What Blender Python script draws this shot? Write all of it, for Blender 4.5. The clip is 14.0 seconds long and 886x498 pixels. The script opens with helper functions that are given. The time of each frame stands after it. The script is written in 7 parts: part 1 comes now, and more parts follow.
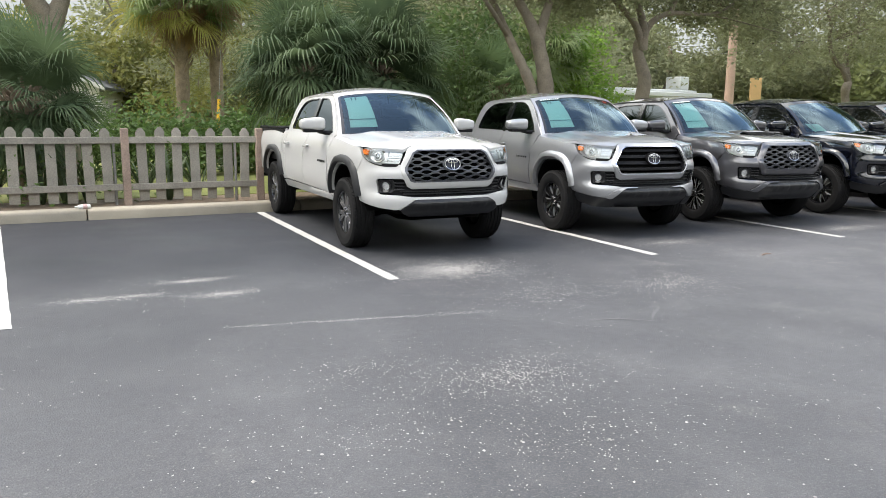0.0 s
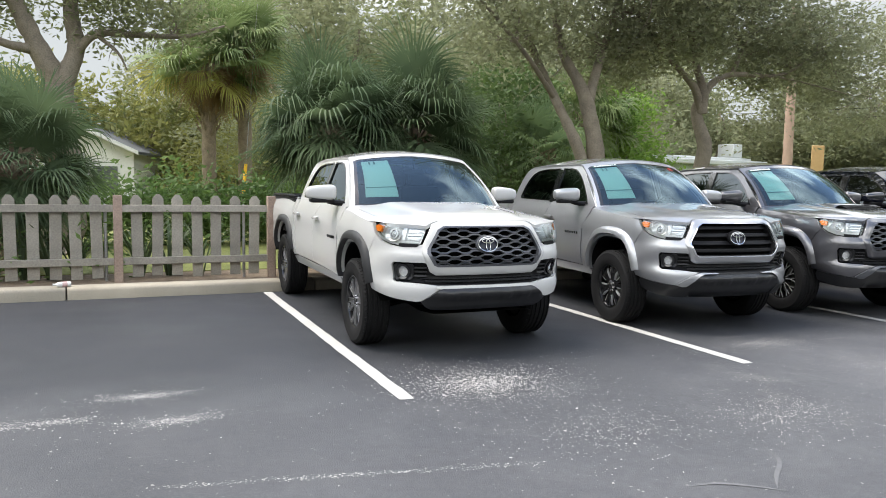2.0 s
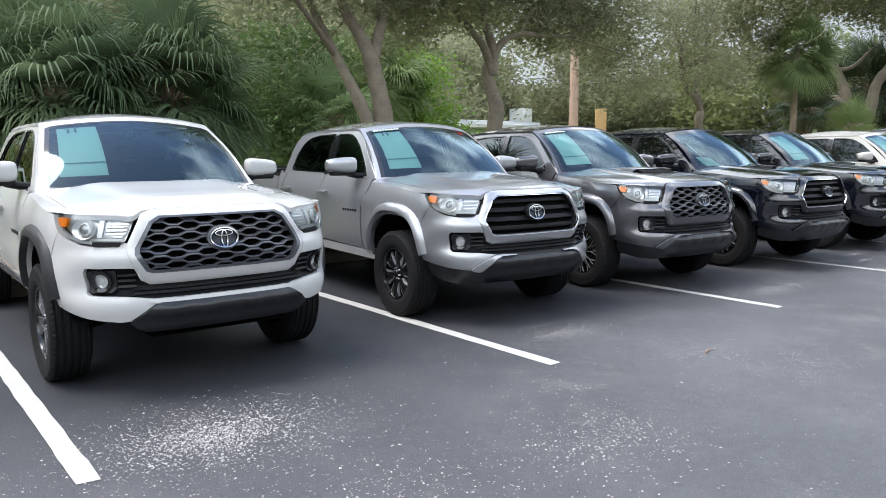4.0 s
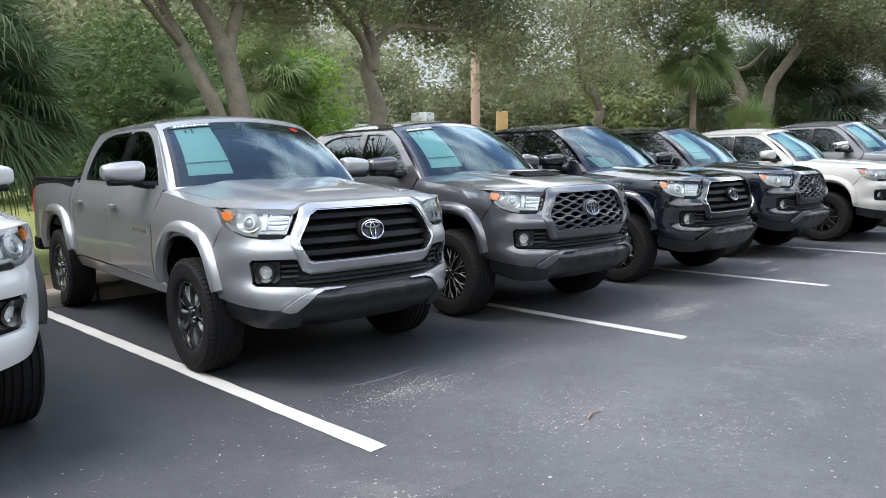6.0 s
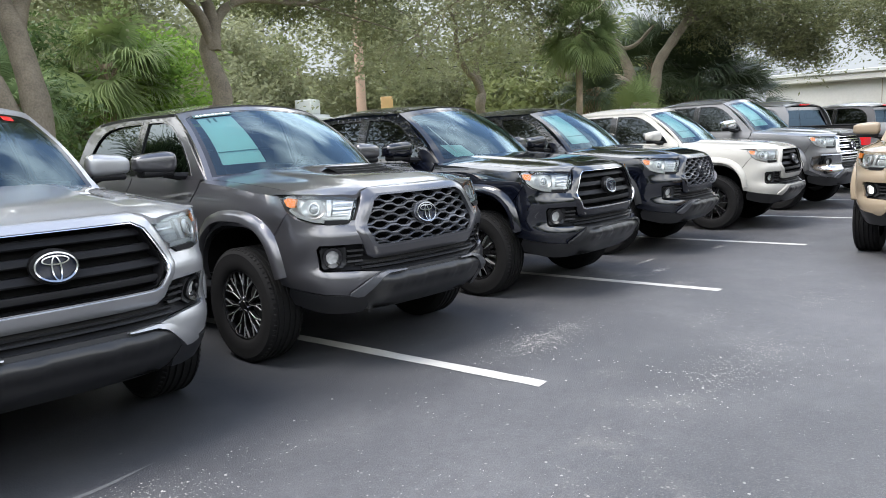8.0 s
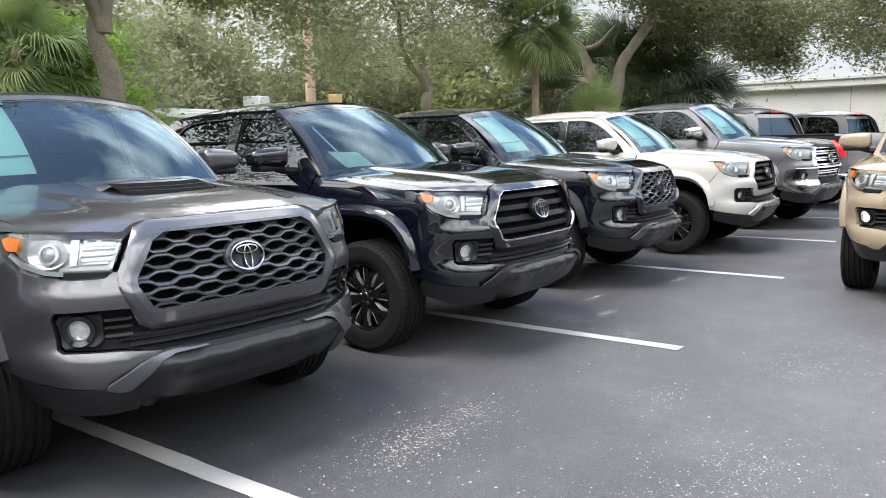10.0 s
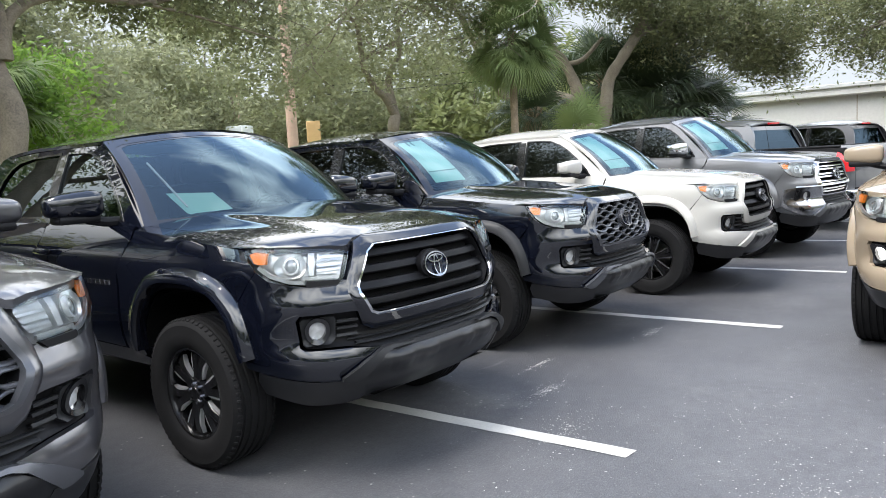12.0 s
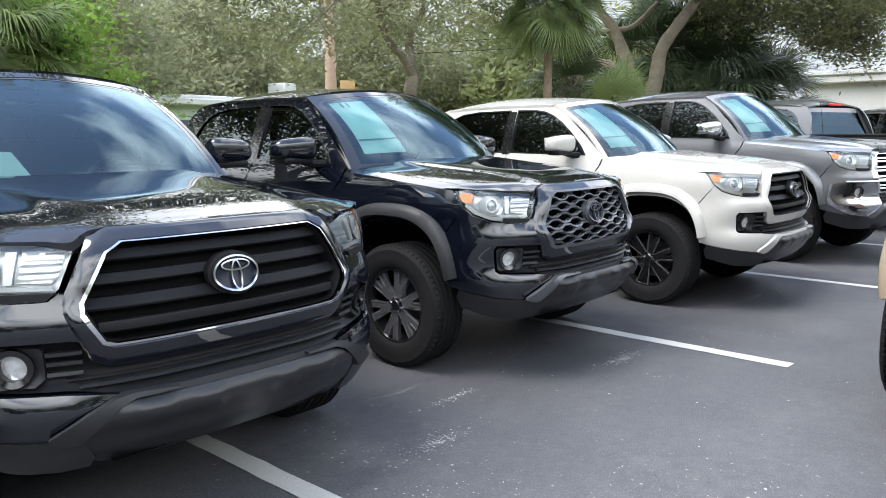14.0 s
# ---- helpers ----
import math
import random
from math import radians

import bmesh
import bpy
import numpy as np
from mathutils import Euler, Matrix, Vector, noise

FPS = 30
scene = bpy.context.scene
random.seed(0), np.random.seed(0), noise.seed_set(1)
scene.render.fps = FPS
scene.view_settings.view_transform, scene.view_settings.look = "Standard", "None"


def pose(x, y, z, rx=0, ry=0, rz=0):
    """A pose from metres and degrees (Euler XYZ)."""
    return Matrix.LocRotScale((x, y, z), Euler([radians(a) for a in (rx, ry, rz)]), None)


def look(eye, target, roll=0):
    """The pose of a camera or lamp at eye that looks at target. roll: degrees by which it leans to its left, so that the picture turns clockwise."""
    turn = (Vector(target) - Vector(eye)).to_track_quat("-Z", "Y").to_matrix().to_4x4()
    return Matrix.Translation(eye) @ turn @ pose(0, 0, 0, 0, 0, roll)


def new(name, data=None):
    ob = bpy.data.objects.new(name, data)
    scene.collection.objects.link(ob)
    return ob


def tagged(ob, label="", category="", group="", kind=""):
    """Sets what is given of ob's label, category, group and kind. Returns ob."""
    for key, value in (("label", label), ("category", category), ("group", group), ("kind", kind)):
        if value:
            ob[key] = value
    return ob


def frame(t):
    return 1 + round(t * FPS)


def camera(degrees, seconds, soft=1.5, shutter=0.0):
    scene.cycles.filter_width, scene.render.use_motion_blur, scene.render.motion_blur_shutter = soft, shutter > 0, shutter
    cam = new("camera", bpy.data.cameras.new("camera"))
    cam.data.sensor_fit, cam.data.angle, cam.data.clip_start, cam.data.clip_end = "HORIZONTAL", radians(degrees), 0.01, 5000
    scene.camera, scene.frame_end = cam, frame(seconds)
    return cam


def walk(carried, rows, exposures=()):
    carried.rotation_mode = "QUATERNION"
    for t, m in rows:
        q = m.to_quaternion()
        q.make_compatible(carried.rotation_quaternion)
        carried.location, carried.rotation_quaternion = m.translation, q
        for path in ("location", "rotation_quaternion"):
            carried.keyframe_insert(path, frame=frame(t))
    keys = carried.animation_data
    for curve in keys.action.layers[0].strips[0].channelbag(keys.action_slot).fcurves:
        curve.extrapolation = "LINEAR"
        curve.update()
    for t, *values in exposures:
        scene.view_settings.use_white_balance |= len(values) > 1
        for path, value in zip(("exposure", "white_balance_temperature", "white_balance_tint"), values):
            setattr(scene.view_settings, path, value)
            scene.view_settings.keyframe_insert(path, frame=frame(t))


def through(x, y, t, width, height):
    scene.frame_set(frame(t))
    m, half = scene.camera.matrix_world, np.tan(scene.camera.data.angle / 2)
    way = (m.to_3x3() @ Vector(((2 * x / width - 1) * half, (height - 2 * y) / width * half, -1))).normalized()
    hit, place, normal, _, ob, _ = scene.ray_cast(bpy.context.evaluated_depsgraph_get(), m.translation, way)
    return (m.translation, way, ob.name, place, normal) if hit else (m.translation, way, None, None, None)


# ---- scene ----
from mathutils.geometry import delaunay_2d_cdt

cam = camera(60.6, 14.0, 0.9)
PATH = [
    (0, (-2.643, -6.177, 1.459), (-1.764, -4.414, 1.113), 0.5),
    (0.5, (-2.434, -5.816, 1.473), (-1.542, -4.053, 1.162), 0.3),
    (1, (-2.269, -5.441, 1.493), (-1.303, -3.718, 1.179), 0.3),
    (1.5, (-2.012, -5.075, 1.481), (-1.147, -3.287, 1.245), 0.4),
    (2, (-1.83, -4.715, 1.474), (-1.043, -2.885, 1.298), 0.9),
    (2.5, (-1.651, -4.39, 1.483), (-0.751, -2.615, 1.283), 1.4),
    (3, (-1.337, -4.1, 1.497), (-0.336, -2.383, 1.275), -0.0),
    (3.5, (-1.078, -3.803, 1.471), (0.018, -2.147, 1.233), 0.6),
    (4, (-0.796, -3.583, 1.49), (0.424, -2.02, 1.232), -0.3),
    (4.2, (-0.637, -3.501, 1.503), (0.603, -1.956, 1.229), -0.7),
    (6.3, (0.96, -2.644, 1.414), (2.394, -1.275, 1.154), -1.6),
    (6.5, (1.11, -2.549, 1.411), (2.585, -1.231, 1.111), -1.9),
    (7, (1.504, -2.436, 1.417), (3.068, -1.225, 1.123), -2.4),
    (7.2, (1.685, -2.416, 1.426), (3.255, -1.206, 1.157), -2.4),
    (9.3, (3.441, -1.782, 1.42), (4.945, -0.504, 1.095), -3.0),
    (9.5, (3.596, -1.737, 1.445), (5.138, -0.504, 1.122), -2.8),
    (10, (4.088, -1.675, 1.447), (5.685, -0.505, 1.164), -1.3),
    (10.5, (4.501, -1.585, 1.441), (6.126, -0.448, 1.187), -1.2),
    (11, (4.885, -1.528, 1.472), (6.562, -0.474, 1.193), -2.7),
    (11.5, (5.303, -1.528, 1.474), (6.893, -0.34, 1.23), -2.8),
    (12, (5.721, -1.457, 1.465), (7.309, -0.262, 1.243), -3.2),
    (12.5, (6.12, -1.437, 1.472), (7.754, -0.302, 1.263), -4.2),
    (13, (6.526, -1.466, 1.47), (8.084, -0.226, 1.278), -2.9),
    (13.5, (6.907, -1.417, 1.451), (8.441, -0.164, 1.172), -0.8),
    (14, (7.29, -1.415, 1.445), (8.769, -0.103, 1.145), -0.3),
]
walk(cam, [(t, look(eye, target, roll)) for t, eye, target, roll in PATH],
     [(0.0, 1.76, 6820, 8), (2.0, 1.75, 6680, 8), (3.5, 1.70, 6300, 9), (7.0, 1.76, 6330, 9), (9.5, 1.97, 6640, 9), (12.0, 2.03, 6400, 9), (14.0, 2.04, 6320, 9)])

# ---- world and sun ----
world = bpy.data.worlds.new("world")
scene.world = world
world.use_nodes = True
wn, wl = world.node_tree.nodes, world.node_tree.links
wn.clear()
sky = wn.new("ShaderNodeTexSky")
sky.sky_type, sky.sun_disc = "NISHITA", False
SUN_UP, SUN_AZ = 62.0, 300.0
sky.sun_elevation, sky.sun_rotation = radians(SUN_UP), radians(SUN_AZ)
sky.air_density, sky.dust_density, sky.ozone_density = 1.0, 1.2, 1.0
tc = wn.new("ShaderNodeTexCoord")
mp = wn.new("ShaderNodeMapping")
mp.inputs["Scale"].default_value = (1.0, 1.0, 2.4)
cloud = wn.new("ShaderNodeTexNoise")
cloud.inputs["Scale"].default_value, cloud.inputs["Detail"].default_value, cloud.inputs["Roughness"].default_value = 1.25, 4.0, 0.5
ramp = wn.new("ShaderNodeValToRGB")
ramp.color_ramp.elements[0].position, ramp.color_ramp.elements[1].position = 0.47, 0.61
ramp.color_ramp.elements[0].color, ramp.color_ramp.elements[1].color = (0.06, 0.06, 0.06, 1), (0.97, 0.97, 0.97, 1)
mixc = wn.new("ShaderNodeMix")
mixc.data_type = "RGBA"
mixc.inputs[7].default_value = (11.5, 11.6, 11.6, 1)
bg = wn.new("ShaderNodeBackground")
bg.inputs["Strength"].default_value = 0.122
wout = wn.new("ShaderNodeOutputWorld")
wl.new(tc.outputs["Generated"], mp.inputs["Vector"])
wl.new(mp.outputs["Vector"], cloud.inputs["Vector"])
sep = wn.new("ShaderNodeSeparateXYZ")
wl.new(tc.outputs["Generated"], sep.inputs[0])
# the cloud is thickest low down and breaks into blue overhead
thick = wn.new("ShaderNodeMath")
thick.operation = "MULTIPLY_ADD"
thick.inputs[1].default_value, thick.inputs[2].default_value = -0.45, 0.30
bank = wn.new("ShaderNodeMath")
wl.new(sep.outputs["Z"], thick.inputs[0])
wl.new(cloud.outputs["Fac"], bank.inputs[0])
wl.new(thick.outputs[0], bank.inputs[1])
wl.new(bank.outputs[0], ramp.inputs["Fac"])
haze = wn.new("ShaderNodeMapRange")
for _k, _v in (("From Min", 0.20), ("From Max", 0.46), ("To Min", 1.0), ("To Max", 0.0)):
    haze.inputs[_k].default_value = _v
wl.new(sep.outputs["Z"], haze.inputs["Value"])
wl.new(ramp.outputs["Color"], mixc.inputs[0])
low = wn.new("ShaderNodeMix")
low.data_type = "RGBA"
low.inputs[7].default_value = (1.75, 1.87, 1.98, 1)
wl.new(haze.outputs[0], low.inputs[0])
wl.new(mixc.outputs[2], low.inputs[6])
wl.new(sky.outputs["Color"], mixc.inputs[6])
wl.new(low.outputs[2], bg.inputs["Color"])
wl.new(bg.outputs["Background"], wout.inputs["Surface"])

sun = new("sun", bpy.data.lights.new("sun", "SUN"))
sun.data.energy, sun.data.angle, sun.data.color = 1.2, radians(32), (1.0, 0.95, 0.88)
_az, _el = radians(SUN_AZ), radians(SUN_UP)
sun.matrix_world = look((math.sin(_az) * math.cos(_el) * 60, math.cos(_az) * math.cos(_el) * 60, math.sin(_el) * 60), (0, 0, 0))
scene.view_settings.exposure = 1.72

# ---- materials ----
MATS = {}


def nodes_of(name):
    m = bpy.data.materials.new(name)
    m.use_nodes = True
    nt = m.node_tree
    return m, nt, nt.nodes["Principled BSDF"]


def mat(name, col, rough=0.5, metal=0.0, vary=0.12, scale=6.0, fine=60.0, bump=0.0, coat=0.0, island=0.0, spec=0.5, second=None, object_random=0.0):
    """A principled surface whose colour and gloss vary at two scales, with fine relief."""
    if name in MATS:
        return MATS[name]
    m, nt, p = nodes_of(name)
    n, l = nt.nodes, nt.links
    co = n.new("ShaderNodeTexCoord")
    big = n.new("ShaderNodeTexNoise")
    big.inputs["Scale"].default_value, big.inputs["Detail"].default_value = scale, 4
    small = n.new("ShaderNodeTexNoise")
    small.inputs["Scale"].default_value, small.inputs["Detail"].default_value = fine, 3
    l.new(co.outputs["Object"], big.inputs["Vector"])
    l.new(co.outputs["Object"], small.inputs["Vector"])
    add = n.new("ShaderNodeMath")
    add.operation = "ADD"
    l.new(big.outputs["Fac"], add.inputs[0])
    l.new(small.outputs["Fac"], add.inputs[1])
    src = add.outputs[0]
    if island or object_random:
        rnd = n.new("ShaderNodeNewGeometry") if island else n.new("ShaderNodeObjectInfo")
        k = n.new("ShaderNodeMath")
        k.operation = "MULTIPLY_ADD"
        k.inputs[1].default_value, k.inputs[2].default_value = 2 * (island or object_random), 1 - (island or object_random)
        l.new(rnd.outputs["Random Per Island" if island else "Random"], k.inputs[0])
        mul = n.new("ShaderNodeMath")
        mul.operation = "MULTIPLY"
        l.new(k.outputs[0], mul.inputs[0])
        l.new(src, mul.inputs[1])
        src = mul.outputs[0]
    mr = n.new("ShaderNodeMapRange")
    mr.inputs["From Min"].default_value, mr.inputs["From Max"].default_value = 0.6, 1.4
    l.new(src, mr.inputs["Value"])
    mix = n.new("ShaderNodeMix")
    mix.data_type = "RGBA"
    lo = [c * (1 - vary) for c in col]
    hi = second or [min(1, c * (1 + vary)) for c in col]
    mix.inputs[6].default_value, mix.inputs[7].default_value = (*lo, 1), (*hi, 1)
    l.new(mr.outputs[0], mix.inputs[0])
    l.new(mix.outputs[2], p.inputs["Base Color"])
    p.inputs["Roughness"].default_value, p.inputs["Metallic"].default_value = rough, metal
    p.inputs["Coat Weight"].default_value, p.inputs["Coat Roughness"].default_value = coat, 0.02
    p.inputs["Specular IOR Level"].default_value = spec
    if bump:
        b = n.new("ShaderNodeBump")
        b.inputs["Strength"].default_value, b.inputs["Distance"].default_value = min(1, bump * 20), bump
        l.new(add.outputs[0], b.inputs["Height"])
        l.new(b.outputs[0], p.inputs["Normal"])
    MATS[name] = m
    return m


def leaf_mat(name, col, second, through=0.36, gloss=0.55):
    """Foliage: a dull sheen and some light that comes through; whole sprays differ in tone, single leaves a little."""
    m, nt, p = nodes_of(name)
    n, l = nt.nodes, nt.links
    geo = n.new("ShaderNodeNewGeometry")
    info = n.new("ShaderNodeObjectInfo")
    spray = n.new("ShaderNodeTexNoise")
    spray.inputs["Scale"].default_value, spray.inputs["Detail"].default_value = 0.9, 3
    l.new(geo.outputs["Position"], spray.inputs["Vector"])
    wide = n.new("ShaderNodeMapRange")
    wide.inputs["From Min"].default_value, wide.inputs["From Max"].default_value = 0.34, 0.66
    wide.inputs["To Max"].default_value = 0.5
    l.new(spray.outputs["Fac"], wide.inputs["Value"])
    fac = wide.outputs[0]
    for src, share in ((geo.outputs["Random Per Island"], 0.32), (info.outputs["Random"], 0.18)):
        k = n.new("ShaderNodeMath")
        k.operation = "MULTIPLY_ADD"
        k.inputs[1].default_value = share
        l.new(src, k.inputs[0])
        l.new(fac, k.inputs[2])
        fac = k.outputs[0]
    mix = n.new("ShaderNodeMix")
    mix.data_type = "RGBA"
    mix.inputs[6].default_value, mix.inputs[7].default_value = (*col, 1), (*second, 1)
    l.new(fac, mix.inputs[0])
    l.new(mix.outputs[2], p.inputs["Base Color"])
    p.inputs["Roughness"].default_value = gloss
    p.inputs["Specular IOR Level"].default_value = 0.3
    tr = n.new("ShaderNodeBsdfTranslucent")
    l.new(mix.outputs[2], tr.inputs["Color"])
    ms = n.new("ShaderNodeMixShader")
    ms.inputs[0].default_value = through
    l.new(p.outputs[0], ms.inputs[1])
    l.new(tr.outputs[0], ms.inputs[2])
    l.new(ms.outputs[0], n["Material Output"].inputs["Surface"])
    MATS[name] = m
    return m


def glass_mat(name, tint, base_gloss=0.0, gain=1.3, sheen=(0.84, 0.95, 1.0)):
    """A pane: tinted where one looks through it, mirroring by Fresnel."""
    m, nt, p = nodes_of(name)
    n, l = nt.nodes, nt.links
    n.remove(p)
    tr = n.new("ShaderNodeBsdfTransparent")
    tr.inputs["Color"].default_value = (*tint, 1)
    gl = n.new("ShaderNodeBsdfGlossy")
    gl.inputs["Color"].default_value = (*sheen, 1)
    gl.inputs["Roughness"].default_value = 0.0
    fr = n.new("ShaderNodeFresnel")
    fr.inputs["IOR"].default_value = 1.52
    ma = n.new("ShaderNodeMath")
    ma.operation, ma.use_clamp = "MULTIPLY_ADD", True
    ma.inputs[1].default_value, ma.inputs[2].default_value = gain, base_gloss
    l.new(fr.outputs[0], ma.inputs[0])
    ms = n.new("ShaderNodeMixShader")
    l.new(ma.outputs[0], ms.inputs[0])
    l.new(tr.outputs[0], ms.inputs[1])
    l.new(gl.outputs[0], ms.inputs[2])
    l.new(ms.outputs[0], n["Material Output"].inputs["Surface"])
    MATS[name] = m
    return m


def paint(name, col, metal=0.0, rough=0.35, lacquer=1.5):
    m = mat(name, col, rough, metal, vary=0.05, scale=0.8, fine=900, coat=1.0, spec=0.0 if metal == 0 else 0.3)
    m.node_tree.nodes["Principled BSDF"].inputs["Coat IOR"].default_value = lacquer
    return m


PAINT = {
    "white": paint("white_paint", (0.45, 0.45, 0.445)),
    "cream": paint("warm_white_paint", (0.425, 0.415, 0.385)),
    "silver": paint("silver_paint", (0.37, 0.375, 0.39), 0.75, 0.38),
    "grey": paint("dark_grey_paint", (0.090, 0.089, 0.098), 0.7, 0.30, 1.65),
    "black": paint("black_paint", (0.0031, 0.0040, 0.0080), 0.0, 0.3, 1.74),
    "cement": paint("mid_grey_paint", (0.112, 0.114, 0.120), 0.5, 0.38),
    "slate": paint("slate_grey_paint", (0.095, 0.097, 0.102), 0.5, 0.36),
    "tan": paint("tan_paint", (0.265, 0.213, 0.153), 0.0, 0.4),
}
PLASTIC = mat("black_plastic", (0.008, 0.008, 0.009), 0.50, spec=0.16, vary=0.25, scale=9, fine=500, bump=0.0006)
DARK_PLASTIC = mat("dark_grey_plastic", (0.018, 0.0185, 0.020), 0.48, spec=0.28, vary=0.2, scale=8, fine=400, bump=0.0006)
GLOSSY_BLACK = mat("gloss_black", (0.008, 0.008, 0.009), 0.12, vary=0.2, coat=0.6)
UNDER = mat("underbody_black", (0.004, 0.004, 0.004), 0.9, spec=0.08, vary=0.4, scale=5, fine=60)
RUBBER = mat("tyre_rubber", (0.009, 0.009, 0.0095), 0.8, spec=0.15, vary=0.3, scale=10, fine=250, bump=0.001)
CHROME = mat("chrome", (0.75, 0.76, 0.78), 0.09, 1.0, vary=0.06)
SOFT_CHROME = mat("bumper_chrome", (0.42, 0.425, 0.44), 0.16, 1.0, vary=0.1)
ALLOY = mat("machined_alloy", (0.55, 0.56, 0.58), 0.30, 0.75, vary=0.10)
GUNMETAL = mat("gunmetal_plastic", (0.100, 0.103, 0.114), 0.28, 0.5, vary=0.15, fine=300)
RIM_BLACK = mat("black_rim_paint", (0.010, 0.010, 0.011), 0.22, 0.3, vary=0.2, coat=0.5)
RIM_GREY = mat("dark_rim_paint", (0.10, 0.10, 0.107), 0.3, 0.5, vary=0.2, coat=0.5)
DISC = mat("brake_disc_steel", (0.25, 0.24, 0.23), 0.35, 1.0, vary=0.2)
RIM_SATIN = mat("satin_black_spokes", (0.03, 0.03, 0.032), 0.2, 0.3, vary=0.2, coat=0.6)
SPOKE_EDGE = mat("machined_spoke_edge", (0.30, 0.30, 0.315), 0.3, 0.85, vary=0.15)
FOG_GLASS = mat("fog_lamp_glass", (0.66, 0.67, 0.68), 0.25, 0.25, vary=0.2, scale=30, coat=0.5)
LAMP_EYE = mat("projector_glass", (0.22, 0.23, 0.24), 0.10, 0.5, vary=0.1, coat=0.8)
LENS = glass_mat("clear_lens", (0.95, 0.96, 0.96), 0.0)
# sheen colours the mirrored light, painting the sky's blue into both screens
GLASS = glass_mat("windscreen_glass", (0.27, 0.34, 0.36), 0.025, 1.12, (0.64, 0.86, 1.0))
REAR_GLASS = glass_mat("rear_screen_glass", (0.03, 0.034, 0.038), 0.0, 0.8, (0.42, 0.62, 0.86))
TINTED = glass_mat("privacy_glass", (0.025, 0.027, 0.03), 0.0, 1.2)
AMBER = mat("amber_reflector", (0.66, 0.165, 0.004), 0.30, vary=0.15, coat=0.0)
RED_LENS = mat("red_lens", (0.55, 0.01, 0.015), 0.15, vary=0.15, coat=0.8)
REFLECTOR = mat("lamp_reflector", (0.62, 0.63, 0.645), 0.28, 0.9, vary=0.08)
LAMP_BEZEL = mat("lamp_bezel", (0.50, 0.505, 0.515), 0.34, 0.7, vary=0.15)
CLOTH = mat("seat_cloth", (0.035, 0.035, 0.037), 0.85, vary=0.2, scale=20, fine=300, bump=0.001)
EMBLEM = mat("dark_chrome", (0.40, 0.415, 0.44), 0.18, 1.0, vary=0.08)
EMBLEM_BACK = mat("navy_emblem_glass", (0.004, 0.007, 0.018), 0.25, spec=0.3, vary=0.2)
VALANCE = mat("satin_bumper_plastic", (0.012, 0.0123, 0.0135), 0.34, spec=0.50, vary=0.2, scale=8, fine=400, bump=0.0006)
PAPER_INSIDE = mat("mint_card", (0.50, 0.80, 0.72), 0.7, vary=0.04, scale=3, fine=40)
INK = mat("grey_green_ink", (0.105, 0.24, 0.22), 0.7, vary=0.1)
DARK_INK = mat("dark_ink", (0.03, 0.08, 0.08), 0.7, vary=0.1)
WHITE_INK = mat("white_marker", (0.8, 0.82, 0.82), 0.6, vary=0.05)
LED = bpy.data.materials.new("lit_led")
LED.use_nodes = True
LED.node_tree.nodes["Principled BSDF"].inputs["Emission Color"].default_value = (1, 0.97, 0.9, 1)
LED.node_tree.nodes["Principled BSDF"].inputs["Emission Strength"].default_value = 1.6

CONCRETE = mat("kerb_concrete", (0.305, 0.272, 0.215), 0.85, vary=0.22, scale=2.5, fine=70, bump=0.003)
LINE_PAINT = mat("line_paint", (0.42, 0.413, 0.39), 0.7, vary=0.14, scale=3, fine=90, bump=0.0008)
WOOD = mat("weathered_fence_wood", (0.245, 0.226, 0.192), 0.85, vary=0.3, scale=4, fine=45, bump=0.002, object_random=0.18)
BARK = mat("oak_bark", (0.185, 0.160, 0.124), 0.95, spec=0.2, vary=0.35, scale=5, fine=40, bump=0.012)
PALM_BARK = mat("palm_bark", (0.20, 0.155, 0.11), 0.9, vary=0.4, scale=7, fine=30, bump=0.012)
POLE_WOOD = mat("pole_wood", (0.34, 0.235, 0.18), 0.85, vary=0.2, scale=3, fine=40, bump=0.003)
STUCCO = mat("white_stucco", (0.54, 0.54, 0.52), 0.85, vary=0.08, scale=0.7, fine=12, bump=0.002)
ROOFING = mat("grey_roofing", (0.085, 0.09, 0.095), 0.9, vary=0.2, scale=2, fine=30, bump=0.003)
WHITE_ROOF = mat("white_metal_roof", (0.52, 0.54, 0.53), 0.5, vary=0.1, scale=0.6, fine=10)
GREEN_WALL = mat("pale_green_wall", (0.36, 0.44, 0.40), 0.8, vary=0.08)
SIGN_TAN = mat("tan_board", (0.42, 0.27, 0.12), 0.7, vary=0.1)
YELLOW = mat("yellow_plastic_sleeve", (0.80, 0.45, 0.02), 0.5, vary=0.1)
STEEL = mat("galvanised_steel", (0.35, 0.35, 0.35), 0.45, 0.8, vary=0.2)
OAK_LEAF = leaf_mat("oak_leaf", (0.125, 0.145, 0.074), (0.30, 0.315, 0.160), 0.55)
OAK_LEAF_DULL = leaf_mat("oak_leaf_dull", (0.155, 0.170, 0.102), (0.345, 0.358, 0.208), 0.58)
BUSH_LEAF = leaf_mat("bright_bush_leaf", (0.075, 0.150, 0.030), (0.260, 0.400, 0.070), 0.5)
PALMETTO_LEAF = leaf_mat("palmetto_leaf", (0.035, 0.056, 0.030), (0.095, 0.125, 0.062), 0.3, 0.4)
DEEP_LEAF = leaf_mat("deep_green_leaf", (0.042, 0.075, 0.026), (0.125, 0.185, 0.058), 0.4)
PALM_DEEP = leaf_mat("deep_palm_leaf", (0.042, 0.075, 0.038), (0.150, 0.205, 0.100), 0.40, 0.60)
